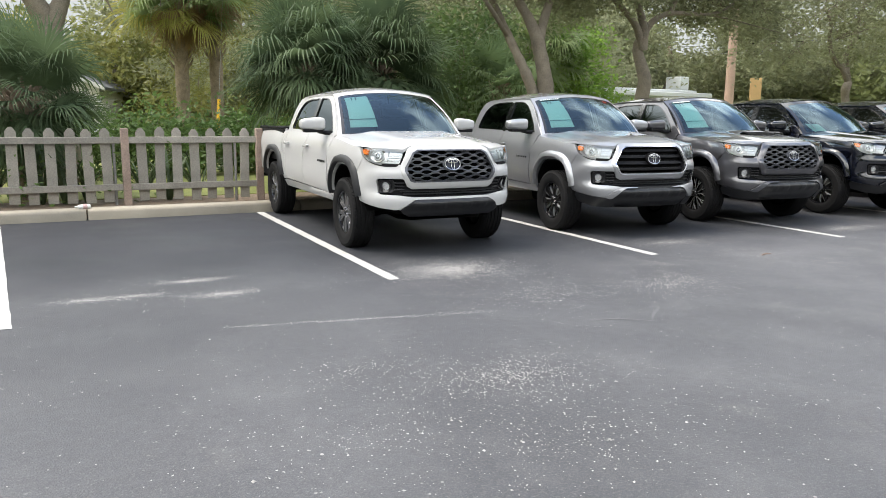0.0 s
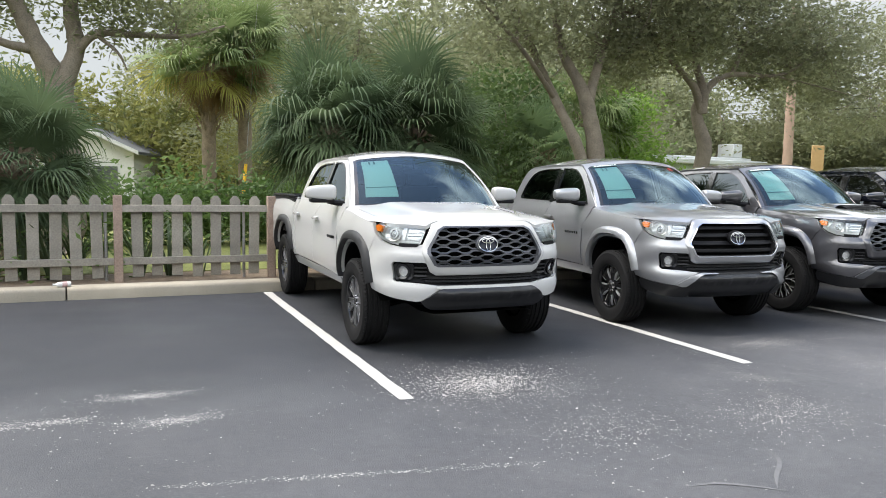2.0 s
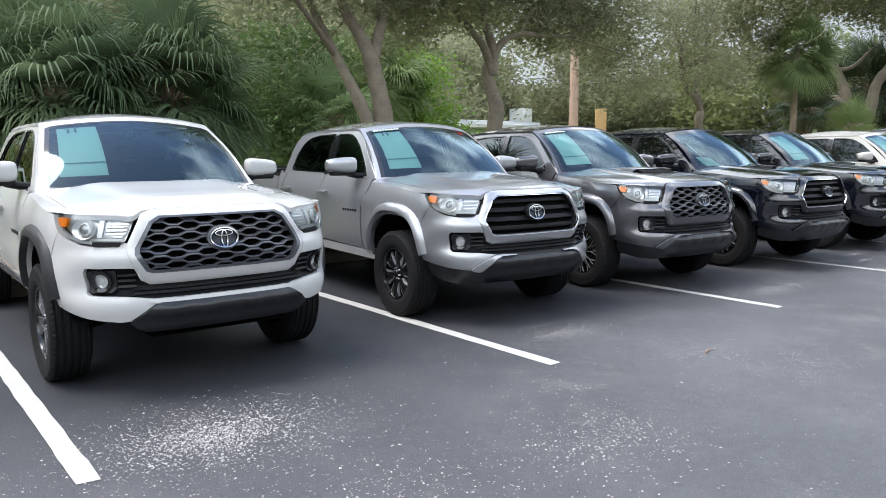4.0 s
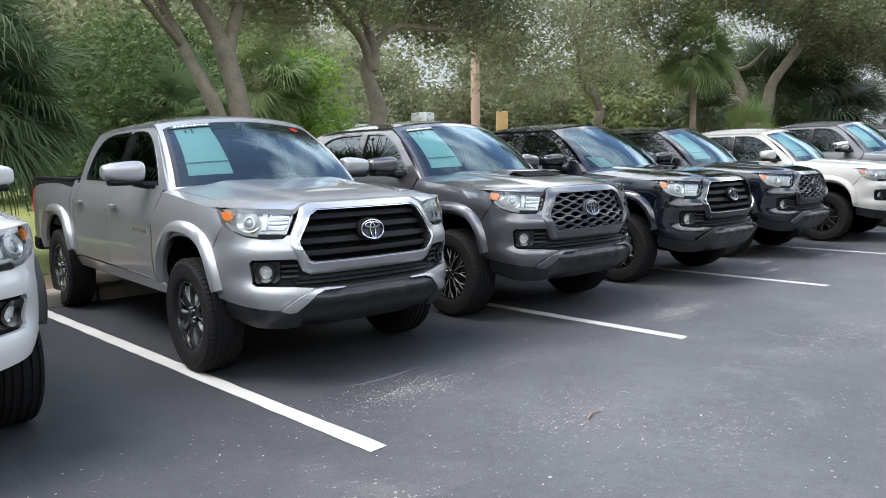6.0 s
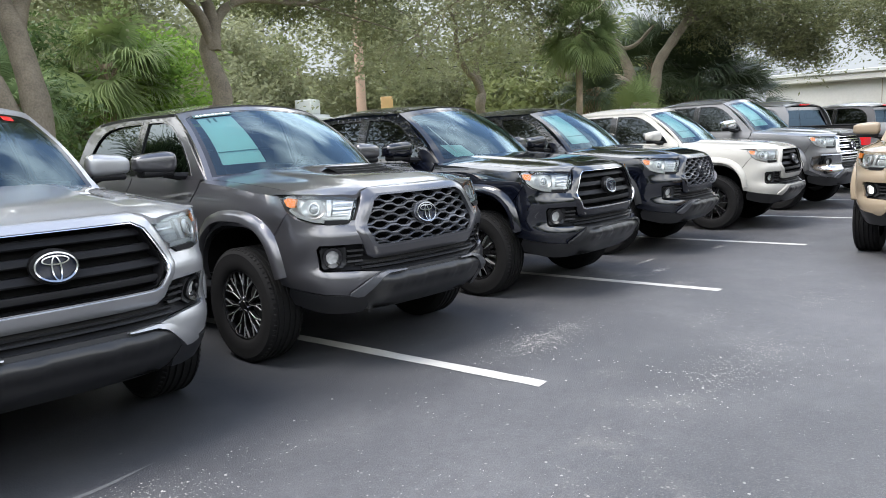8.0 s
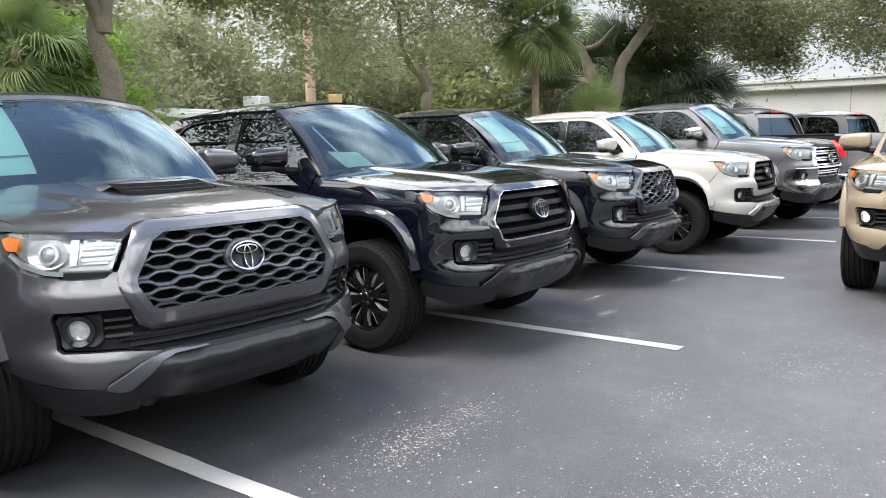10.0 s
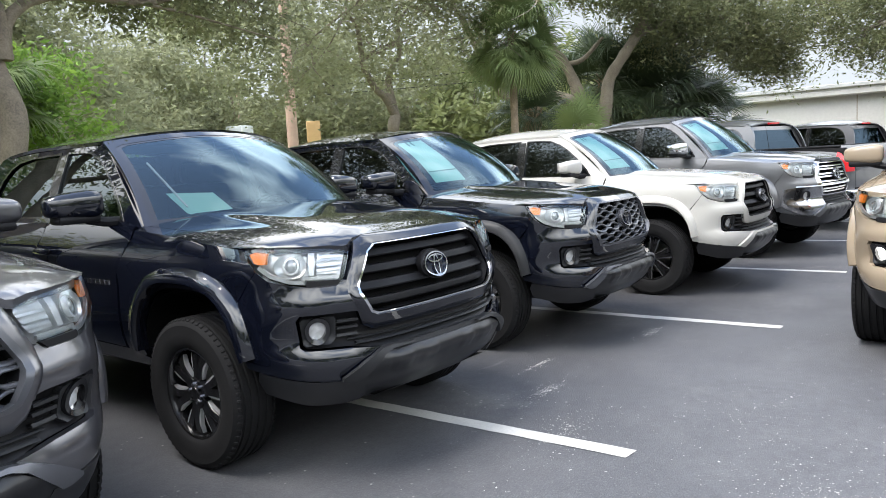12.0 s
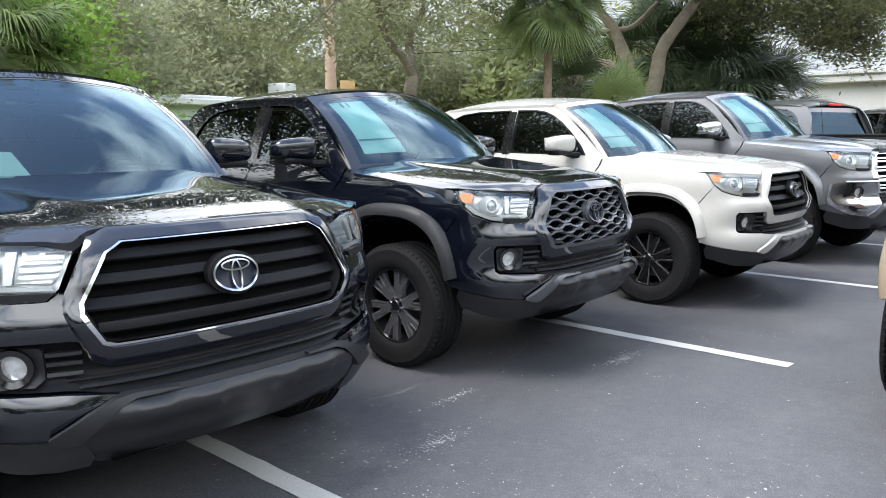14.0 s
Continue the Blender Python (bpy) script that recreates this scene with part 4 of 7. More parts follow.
def pickup(name, spec, m, label):
    """One double-cab pickup. spec: paint, grille, trim, flare, cap, rim, face, wheels and small extras."""
    t = new(name)
    t.matrix_basis = m
    tagged(t, label, "pickup truck", "parked pickup trucks", "thing")
    P = PAINT[spec["paint"]]
    # shell of the nose and flanks, side by side
    for flip in (False, True):
        def pc(nm, key, build, material, parent=t, lab="", smooth=True):
            return piece(nm, key, build, material, parent, lab, smooth, flip)
        pc("bumper_cover", "cover", lambda: panel(cover_outline(), skin, 0.03, (), 0.03), P)
        fr = arch(AXLES[0], 0, 0.47, 80)
        fender = [(1.135, 1.125)] + [(arc_at(y), shoulder(y)) for y in (0.55, 0.7, 0.95, 1.25, 1.60)] + [(arc_at(1.60), 0.51)] + on_side([p for p in fr if p[1] > 0.52 and (p[0] > AXLES[0] or p[1] > 0.80)]) + [(1.046, 1.024)]
        pc("fender", "fender", lambda: panel(fender, skin, 0.035, (), 0.03), P)

        def fender_top():
            ys = np.linspace(0.36, 1.60, 16)
            inner = [(0.80 if y > 0.5 else 0.80 - 0.14 * (0.5 - y), y) for y in ys]
            outer = [(flank(y, shoulder(y))[0], y) for y in ys]
            return panel(inner + outer[::-1], bonnet, 0.03)
        pc("fender_top", "fender top", fender_top, P)
        fl = P if spec["flare"] == "paint" else DARK_PLASTIC
        for key, yc in (("front flare", AXLES[0]), ("rear flare", AXLES[1])):
            def flare(yc=yc):
                a, b = [[p for p in arch(yc, g, 0.50, 36) if p[1] > (0.52 if p[0] > yc else 0.60)] for g in (-0.004, 0.08)]
                n = min(len(a), len(b))
                a, b = a[:n], b[:n]
                vs, fs = [], []
                for i in range(n):
                    (y0, z0), (y1, z1) = a[i], b[i]
                    for k, dd in ((0.0, 0.05), (0.0, -0.034), (0.10, -0.046), (0.50, -0.042), (0.85, -0.022), (1.0, 0.012)):
                        vs.append(flank(y0 + (y1 - y0) * k, z0 + (z1 - z0) * k, dd))
                for i in range(n - 1):
                    for k in range(5):
                        p = i * 6 + k
                        fs.append((p, p + 6, p + 7, p + 1))
                return vs, fs
            pc("fender_flare", key, flare, fl, t, "black plastic flare" if fl is DARK_PLASTIC else "")

            def liner(yc=yc):
                a = arch(yc, 0.0, 0.45, 16)
                vs, fs = [], []
                for y, z in a:
                    x = flank(y, z, 0.03)[0]
                    vs += [(x, y, z), (x - 0.34, y, z)]
                for i in range(len(a) - 1):
                    fs.append((2 * i, 2 * i + 1, 2 * i + 3, 2 * i + 2))
                k = len(vs)
                vs += [(0.54, y, z) for y, z in a]
                fs.append(tuple(range(k, len(vs))))
                return vs, fs
            pc("wheel_well", key + " liner", liner, UNDER)
        d1 = on_side([(1.612, 1.222), (1.95, 1.226), (2.3, 1.23), (2.655, 1.235), (2.665, 0.8), (2.655, 0.57), (1.63, 0.55)])
        door = pc("front_door", "door one", lambda: panel(d1, skin, 0.07, (), 0.025), P)
        d2 = on_side([(2.667, 1.235), (3.0, 1.237), (3.55, 1.24), (3.60, 0.9), (3.585, 0.75), (3.53, 0.58), (2.667, 0.57)])
        door2 = pc("rear_door", "door two", lambda: panel(d2, skin, 0.07, (), 0.025), P)
        hm = CHROME if spec.get("chrome_handles") else P
        pc("door_handle", "handle one", lambda: moved(rbox(-0.014, 0.016, -0.105, 0.105, -0.018, 0.018, 0.012), Matrix.Translation(flank(2.50, 1.07, -0.028))), hm, door)
        pc("door_handle", "handle two", lambda: moved(rbox(-0.014, 0.016, -0.105, 0.105, -0.018, 0.018, 0.012), Matrix.Translation(flank(3.40, 1.075, -0.028))), hm, door2)
        pc("badge", "door badge", lambda: join(*[panel(on_side([(1.70 + k * 0.052, 0.90), (1.735 + k * 0.052, 0.90), (1.735 + k * 0.052, 0.925), (1.70 + k * 0.052, 0.925)]), lambda u, z, d: skin(u, z, d - 0.006), 0.05, (), 0.008) for k in range(6)]), CHROME if spec["paint"] != "white" else DARK_PLASTIC, door, "badge lettering as plain bars")
        pc("rocker_panel", "rocker", lambda: panel(on_side([(1.39, 0.50), (1.60, 0.545), (3.55, 0.565), (3.72, 0.54), (3.70, 0.46), (1.41, 0.455)]), skin, 0.08, (), 0.05), P)
        pc("cab_corner", "cab corner", lambda: panel(on_side([(3.565, 1.24), (3.715, 1.242), (3.715, 0.56), (3.55, 0.575), (3.60, 0.75), (3.615, 0.9)]), skin, 0.07, (), 0.025), P)
        ra = [p for p in arch(AXLES[1]) if p[1] > 0.58]
        bed = on_side([(3.735, 1.265), (4.5, 1.275), (5.19, 1.28)]) + [(6.18, 1.28), (6.18, 0.62)] + on_side(ra) + on_side([(3.735, 0.58)])
        pc("bed_side", "bed side", lambda: panel(bed, skin, 0.07, (), 0.03), P)
        pc("bed_rail", "bed rail", lambda: both_rail(), PLASTIC)

        def upper():
            out = [(1.59, 1.205), (2.4, 1.215), (3.70, 1.22), (3.66, 1.40), (3.62, 1.53), (3.57, 1.61), (3.51, 1.664), (3.42, 1.690), (3.30, 1.704), (3.1, 1.716), (2.8, 1.722), (2.30, 1.716), (2.22, 1.708), (2.05, 1.585), (1.85, 1.425)]
            return panel(out, cab_side, 0.07, [WIN1, WIN2], 0.03)
        pc("cab_frame", "cab frame", upper, P)
        for nm, key, loop in (("door_glass", "glass one", WIN1), ("door_glass", "glass two", WIN2)):
            g = pc(nm, key, lambda loop=loop: panel(loop, lambda y, z, d: cab_side(y, z, d + 0.012), 0.09), TINTED, t, "dark tinted glass")
            g.visible_shadow = False
        pc("window_trim", "window trim", lambda: join(panel(lerp_loop(WIN1, WIN1_MID, 1.012), lambda y, z, d: cab_side(y, z, d - 0.003), 0.06, [lerp_loop(WIN1, WIN1_MID, 0.955)], 0.012),
                                                      panel(lerp_loop(WIN2, WIN2_MID, 1.012), lambda y, z, d: cab_side(y, z, d - 0.003), 0.06, [lerp_loop(WIN2, WIN2_MID, 0.95)], 0.012),
                                                      panel([(2.645, 1.245), (2.725, 1.245), (2.725, 1.655), (2.655, 1.655)], lambda y, z, d: cab_side(y, z, d - 0.002), 0.06)), GLOSSY_BLACK)
        add_lamp(t, flip)
        fog = new("fog_lamp")
        fog.parent = t
        pc("fog_frame", "fog frame", lambda: panel([(0.660, 0.785), (0.672, 0.797), (0.822, 0.797), (0.838, 0.780), (0.828, 0.680), (0.812, 0.667), (0.690, 0.667), (0.660, 0.690)], lambda u, z, d: skin(u, z, d + 0.006 + 0.014 * max(0.0, 1 - edge_gap((u, z), FOG_RECESS) / 0.03)), 0.015, [FOG_RECESS], 0.03), DARK_PLASTIC, fog, "dark moulded lamp surround")
        for z in (0.700, 0.735, 0.768):
            pc("fog_fin", f"fog fin {z}", lambda z=z: side_fin(z), DARK_PLASTIC, fog)
        pc("fog_bezel", "fog bezel", lambda: oval_ring(0.752, FOG_Z, 0.054, 0.054, 0.012, 0.008, 28), GLOSSY_BLACK, fog)
        pc("fog_lens", "fog lens", lambda: panel([(0.752 + 0.046 * math.cos(k * math.pi / 12), FOG_Z + 0.046 * math.sin(k * math.pi / 12)) for k in range(24)], lambda u, z, d: skin(u, z, d + 0.020 - 0.004 * math.cos(u * 420) + 3 * ((u - 0.752) ** 2 + (z - FOG_Z) ** 2)), 0.014), LED if spec.get("lit") else FOG_GLASS, fog, "clear round lens")
        if spec.get("chin"):
            pc("bumper_trim", "bumper trim", lambda: panel([(0.26, 0.622), (0.40, 0.628), (0.46, 0.620), (0.54, 0.583), (0.655, 0.512), (0.66, 0.495), (0.615, 0.480), (0.575, 0.482), (0.50, 0.545), (0.45, 0.592), (0.40, 0.612), (0.26, 0.616)], lambda u, z, d: skin(u, z, d - 0.034 - 0.008 * math.sin(math.pi * min(1, max(0, (z - 0.47) / 0.16)))), 0.02, (), 0.03), {"silver": ALLOY, "dark": DARK_PLASTIC, "grey": GUNMETAL}.get(spec["chin"], P), t, "bumper corner trim")
            pc("corner_skirt", "corner skirt", lambda: panel([(0.56, 0.485), (0.60, 0.487), (0.85, 0.508), (1.10, 0.545), (1.135, 0.50), (1.12, 0.43), (0.85, 0.380), (0.64, 0.367), (0.545, 0.376), (0.530, 0.42)], lambda u, z, d: skin(u, z, d - 0.012 * min(1, max(0, (0.95 - u) / 0.2))), 0.03, (), 0.03), VALANCE)
        if spec["grille"] == "broad":
            pc("chrome_bumper", "chrome bumper", lambda: panel([(0.59, 0.833), (0.86, 0.836), (1.06, 0.815), (1.085, 0.62), (0.85, 0.525), (0.64, 0.498), (0.60, 0.50), (0.46, 0.60), (0.46, 0.70), (0.52, 0.76)], lambda u, z, d: skin(u, z, d - 0.014), 0.03, [FOG_RECESS], 0.03), SOFT_CHROME, t, "bright wrap-round bumper")
        add_mirror(t, flip, CHROME if spec.get("chrome_mirror") else P)
        for yc in AXLES:
            wheel(t, (-0.803 if flip else 0.803), yc, spec["rim"], spec["face"], spec["wheels"], -1 if flip else 1)
        tl = pc("tail_light", "tail light", lambda: panel([(arc_at(5.19) + 0.0, 1.22), (6.16, 1.22), (6.16, 0.90), (arc_at(5.19), 0.90)], lambda u, z, d: skin(u, z, d - 0.006), 0.05, (), 0.03), RED_LENS)
    # single parts across the middle
    def one(nm, key, build, material, lab="", parent=t, smooth=True):
        return piece(nm, key, build, material, parent, lab, smooth)
    if spec["grille"] == "broad":
        one("grille_surround", "tall surround", lambda: panel(TALL_RING, lambda u, z, d: surround(u, z, d, TALL_RING), 0.02, [TALL_CHROME], 0.05), SOFT_CHROME)
    else:
        one("grille_surround", "surround", lambda: panel(RING, surround, 0.02, [CHROME_RING], 0.05), P)
    one("bumper_lip", "bumper lip", lambda: panel([(-0.44, 0.624), (0.44, 0.624), (0.47, 0.608), (0.44, 0.598), (-0.44, 0.598), (-0.47, 0.608)], lambda u, z, d: skin(u, z, d - 0.012), 0.04, (), 0.03), P if spec["paint"] in ("white", "cream", "tan") else DARK_PLASTIC)
    add_grille(t, spec["grille"], spec["trim"], GUNMETAL if spec.get("dark_badge") else EMBLEM)
    if spec["grille"] == "broad":
        one("bumper_bar", "bumper bar", lambda: flat_bar(0.842, 0.007, 0.90, -0.020, 0.05), ALLOY, "chrome strip along the bumper top")
    if spec.get("red_tag"):
        one("inspection_sticker", "red tag", lambda: sheet_on_screen(0.66, 0.76, 0.82, 0.885, -0.004), RED_LENS, "small red sticker")
    one("lower_grille", "slot", lambda: panel(SLOT, lambda u, z, d: skin(u, z, d + 0.03 + 0.006 * math.sin(z * 210)), 0.03), PLASTIC)
    one("lower_grille_bar", "slot bar", lambda: join(flat_bar(0.655, 0.006, 0.56, 0.014), flat_bar(0.676, 0.004, 0.60, 0.018)), DARK_PLASTIC)
    low = 0.366 if spec.get("chin") else 0.415
    one("valance", f"valance {low}", lambda: panel([(-0.41, 0.602), (0.41, 0.602), (0.44, 0.590), (0.59, 0.487), (0.555, low + 0.03), (0.50, low), (-0.50, low), (-0.555, low + 0.03), (-0.59, 0.487), (-0.44, 0.590)], valance_face, 0.018, (), 0.06), VALANCE, "dark lower bumper with raised panels")
    one("skid_plate", "skid", lambda: [[(-0.45, 0.10, 0.38), (0.45, 0.10, 0.38), (0.40, 0.62, 0.33), (-0.40, 0.62, 0.33), (-0.40, 1.25, 0.36), (0.40, 1.25, 0.36)], [(0, 1, 2, 3), (3, 2, 5, 4)]], UNDER)

    def hood():
        xs = np.linspace(-0.795, 0.795, 61)
        front = []
        for x in xs:
            front.append((float(x), float(np.interp(abs(x), LIP[:, 0], LIP[:, 1])) + 0.002))
        back = [(0.795, 1.55), (0.6, 1.45), (0.3, 1.385), (0, 1.365), (-0.3, 1.385), (-0.6, 1.45), (-0.795, 1.55)]
        return panel(front + back, bonnet, 0.028, (), 0.03)
    one("hood", "hood", hood, P)
    if spec.get("scoop"):
        def scoop():
            vs, fs = [], []
            for i, y in enumerate((0.80, 0.812, 0.84, 0.95, 1.10, 1.24, 1.33)):
                h = (0.031, 0.036, 0.040, 0.038, 0.028, 0.012, 0.0)[i]
                for k in range(17):
                    x = (-0.27 + 0.54 * k / 16) * (1 - 0.12 * max(0, y - 0.84) / 0.5)
                    e = 1 - abs(k / 8 - 1) ** 7
                    vs.append((x, y + 0.05 * (k / 8 - 1) ** 2, bonnet(x, y)[2] + h * e + 0.001))
            for i in range(6):
                for k in range(16):
                    p = i * 17 + k
                    fs.append((p, p + 1, p + 18, p + 17))
            return vs, fs
        sc = one("hood_scoop", "scoop", scoop, P)

        def mouth(lo, hi, half, back):
            xs = [half * (k / 8 - 1) for k in range(17)]
            vs = []
            for x in xs:
                for h in (lo, hi):
                    y = 0.60 + 0.20 * h / 0.033 + back + 0.05 * (x / 0.27) ** 2
                    vs.append((x, y, bonnet(x, y)[2] + h))
            return vs, [(2 * k, 2 * k + 2, 2 * k + 3, 2 * k + 1) for k in range(16)]
        one("scoop_mouth", "scoop mouth", lambda: mouth(0.002, 0.033, 0.245, 0.0), UNDER, "dark scoop opening", sc, False)
        one("scoop_slat", "scoop slat", lambda: join(mouth(0.0115, 0.013, 0.235, -0.012), mouth(0.0215, 0.023, 0.235, -0.012)), PLASTIC, "", sc, False)
    one("cowl", "cowl", lambda: panel([(-0.79, 1.56), (-0.6, 1.46), (-0.3, 1.395), (0, 1.375), (0.3, 1.395), (0.6, 1.46), (0.79, 1.56), (0.70, 1.66), (0, 1.50), (-0.70, 1.66)], lambda x, y, d: (x, y, bonnet(x, y)[2] - 0.022 - d), 0.06), PLASTIC)
    for a0, a1 in ((-0.72, -0.05), (0.02, 0.62)):
        one("wiper", f"wiper {a0}", lambda a0=a0, a1=a1: join(tube([screen(a0 + (a1 - a0) * k / 6, 0.012 + 0.022 * k / 6, -0.012) for k in range(7)], 0.006, 5), tube([screen(a1, -0.02, -0.01), screen((a0 + a1) / 2, 0.024, -0.016)], 0.007, 5)), PLASTIC)
    glass_loop = [(-0.955, 0.03), (0.955, 0.03), (0.96, 0.5), (0.945, 0.89), (0.88, 0.92), (0, 0.94), (-0.88, 0.92), (-0.945, 0.89), (-0.96, 0.5)]
    w = one("windscreen", "screen glass", lambda: panel(glass_loop, screen, 0.12), GLASS)
    w.visible_shadow = False
    one("screen_edge", "screen edge", lambda: panel(lerp_loop(glass_loop, (0, 0.5), 1.005), lambda a, s, d: screen(a, s, d - 0.001), 0.08, [lerp_loop(glass_loop, (0, 0.5), 0.955)]), GLOSSY_BLACK)
    one("windscreen_frame", "screen frame", lambda: panel([(-1, 0.0), (1, 0.0), (1, 0.5), (1, 1.0), (0, 1.0), (-1, 1.0), (-1, 0.5)], lambda a, s, d: screen(a, s, d - 0.003), 0.08, [glass_loop], 0.02), P)
    bw = one("rear_window", "rear glass", lambda: panel([(-0.88, 0.12), (0.88, 0.12), (0.86, 0.86), (-0.86, 0.86)], back_screen, 0.1), REAR_GLASS)
    bw.visible_shadow = False
    one("cab_back", "cab back", lambda: join(panel([(-1, 0), (1, 0), (1, 1), (-1, 1)], back_screen, 0.1, [[(-0.88, 0.12), (0.88, 0.12), (0.86, 0.86), (-0.86, 0.86)]], 0.02), [[(-0.86, 3.70, 0.55), (0.86, 3.70, 0.55), (0.80, 3.70, 1.205), (-0.80, 3.70, 1.205)], [(0, 1, 2, 3)]]), P)
    one("roof", "roof", lambda: panel([(-0.60, 2.214), (-0.4, 2.168), (-0.2, 2.140), (0, 2.131), (0.2, 2.140), (0.4, 2.168), (0.60, 2.214), (0.655, 2.25), (0.655, 2.8), (0.655, 3.42), (0.64, 3.48), (0.60, 3.52), (0, 3.54), (-0.60, 3.52), (-0.64, 3.48), (-0.655, 3.42), (-0.655, 2.8), (-0.655, 2.25)], roof_top, 0.07, (), 0.02), P)
    one("brake_light", "brake light", lambda: rbox(-0.16, 0.16, 3.525, 3.56, 1.685, 1.72, 0.008), RED_LENS)
    one("aerial", "aerial", lambda: tube([(0.80, 1.42, 1.19), (0.80, 1.47, 1.50), (0.80, 1.50, 1.66)], [0.006, 0.003, 0.002], 5), PLASTIC) if spec.get("aerial") else None
    one("tailgate", "tailgate", lambda: both(panel([(6.19, 1.275), (6.5, 1.285), (ARC[-1], 1.285), (ARC[-1], 0.66), (6.19, 0.66)], skin, 0.08, (), 0.05)), P)
    one("rear_bumper", "rear bumper", lambda: rbox(-0.86, 0.86, 5.27, 5.47, 0.47, 0.64, 0.04), CHROME if spec.get("chrome_bumper") else PLASTIC)
    one("bed_floor", "bed floor", lambda: join(rbox(-0.78, 0.78, 3.73, 5.30, 0.78, 0.82, 0), rbox(-0.86, -0.76, 3.74, 5.30, 0.80, 1.25, 0.01), rbox(0.76, 0.86, 3.74, 5.30, 0.80, 1.25, 0.01), rbox(-0.8, 0.8, 3.725, 3.76, 0.8, 1.25, 0.01)), PLASTIC)
    one("chassis", "chassis", lambda: join(rbox(-0.52, -0.38, 0.35, 5.2, 0.42, 0.55, 0.01), rbox(0.38, 0.52, 0.35, 5.2, 0.42, 0.55, 0.01), rbox(-0.84, 0.84, 1.45, 3.66, 0.50, 0.54, 0), rbox(-0.55, 0.55, 0.3, 1.4, 0.56, 0.9, 0.02), tube([(-0.7, 0.965, 0.388), (0.7, 0.965, 0.388)], 0.045, 8), tube([(-0.7, 4.20, 0.388), (0.7, 4.20, 0.388)], 0.05, 8), moved(lathe([(0.0, -0.13), (0.12, -0.1), (0.15, 0), (0.12, 0.1), (0, 0.13)], 16), Matrix.Translation((0, 4.20, 0.388))), rbox(-0.6, 0.6, 3.9, 5.2, 0.56, 0.76, 0.02)), UNDER)
    for flip in (False, True):
        piece("suspension_arm", "suspension", lambda: join(tube([(0.35, 0.85, 0.42), (0.68, 0.93, 0.33)], 0.03, 6), tube([(0.35, 1.05, 0.42), (0.68, 0.95, 0.33)], 0.03, 6), tube([(0.55, 0.93, 0.36), (0.50, 0.95, 0.80)], 0.045, 8)), UNDER, t, flip=flip)
    one("dashboard", "dash", lambda: join(moved(rbox(-0.74, 0.74, -0.16, 0.16, -0.12, 0.10, 0.05), pose(0, 1.78, 1.08)), rbox(-0.74, 0.74, 1.5, 1.78, 1.05, 1.165, 0.03), rbox(-0.60, 0.60, 1.56, 1.82, 1.12, 1.238, 0.03)), CLOTH)
    one("steering_wheel", "steering", wheel_ring, PLASTIC)
    for sx in (-0.36, 0.36):
        one("front_seat", f"seat {sx}", lambda sx=sx: seat(sx, 2.15), CLOTH)
    one("rear_seat", "rear seat", lambda: join(rbox(-0.7, 0.7, 2.95, 3.4, 0.78, 0.92, 0.05), rbox(-0.7, 0.7, 3.38, 3.5, 0.85, 1.42, 0.05), rbox(-0.46, -0.22, 3.4, 3.48, 1.42, 1.56, 0.03), rbox(0.22, 0.46, 3.4, 3.48, 1.42, 1.56, 0.03)), CLOTH)
    one("cabin_trim", "cabin trim", lambda: join(rbox(-0.80, -0.76, 1.65, 3.65, 0.6, 1.2, 0), rbox(0.76, 0.80, 1.65, 3.65, 0.6, 1.2, 0), rbox(-0.6, 0.6, 2.25, 3.45, 1.685, 1.70, 0)), CLOTH)
    one("rear_view_mirror", "inside mirror", lambda: join(rbox(-0.12, 0.12, 2.02, 2.05, 1.545, 1.605, 0.015), tube([(0, 2.03, 1.60), (0, 2.06, 1.70)], 0.01, 5)), PLASTIC)
    add_papers(t, spec)
    return t


WIN1 = [(1.80, 1.250), (2.645, 1.262), (2.645, 1.668), (2.44, 1.666), (2.33, 1.652), (2.22, 1.610), (2.11, 1.545), (1.985, 1.448), (1.86, 1.330)]
WIN2 = [(2.725, 1.262), (3.46, 1.270), (3.49, 1.285), (3.495, 1.31), (3.46, 1.44), (3.41, 1.53), (3.34, 1.595), (3.25, 1.636), (3.08, 1.660), (2.725, 1.668)]
WIN1_MID, WIN2_MID = (2.37, 1.45), (3.07, 1.45)


def both_rail():
    return join(rbox(0.775, 0.865, 3.74, 5.22, 1.255, 1.285, 0.012))


def sheet_on_screen(a0, a1, s0, s1, inset, lean=0.0):
    def at(a, s, d):
        x, y, z = screen(a, s, inset + d)
        return (x, y, z)
    return panel([(a0, s0), (a1, s0), (a1 + lean, s1), (a0 + lean, s1)], at, 0.1)


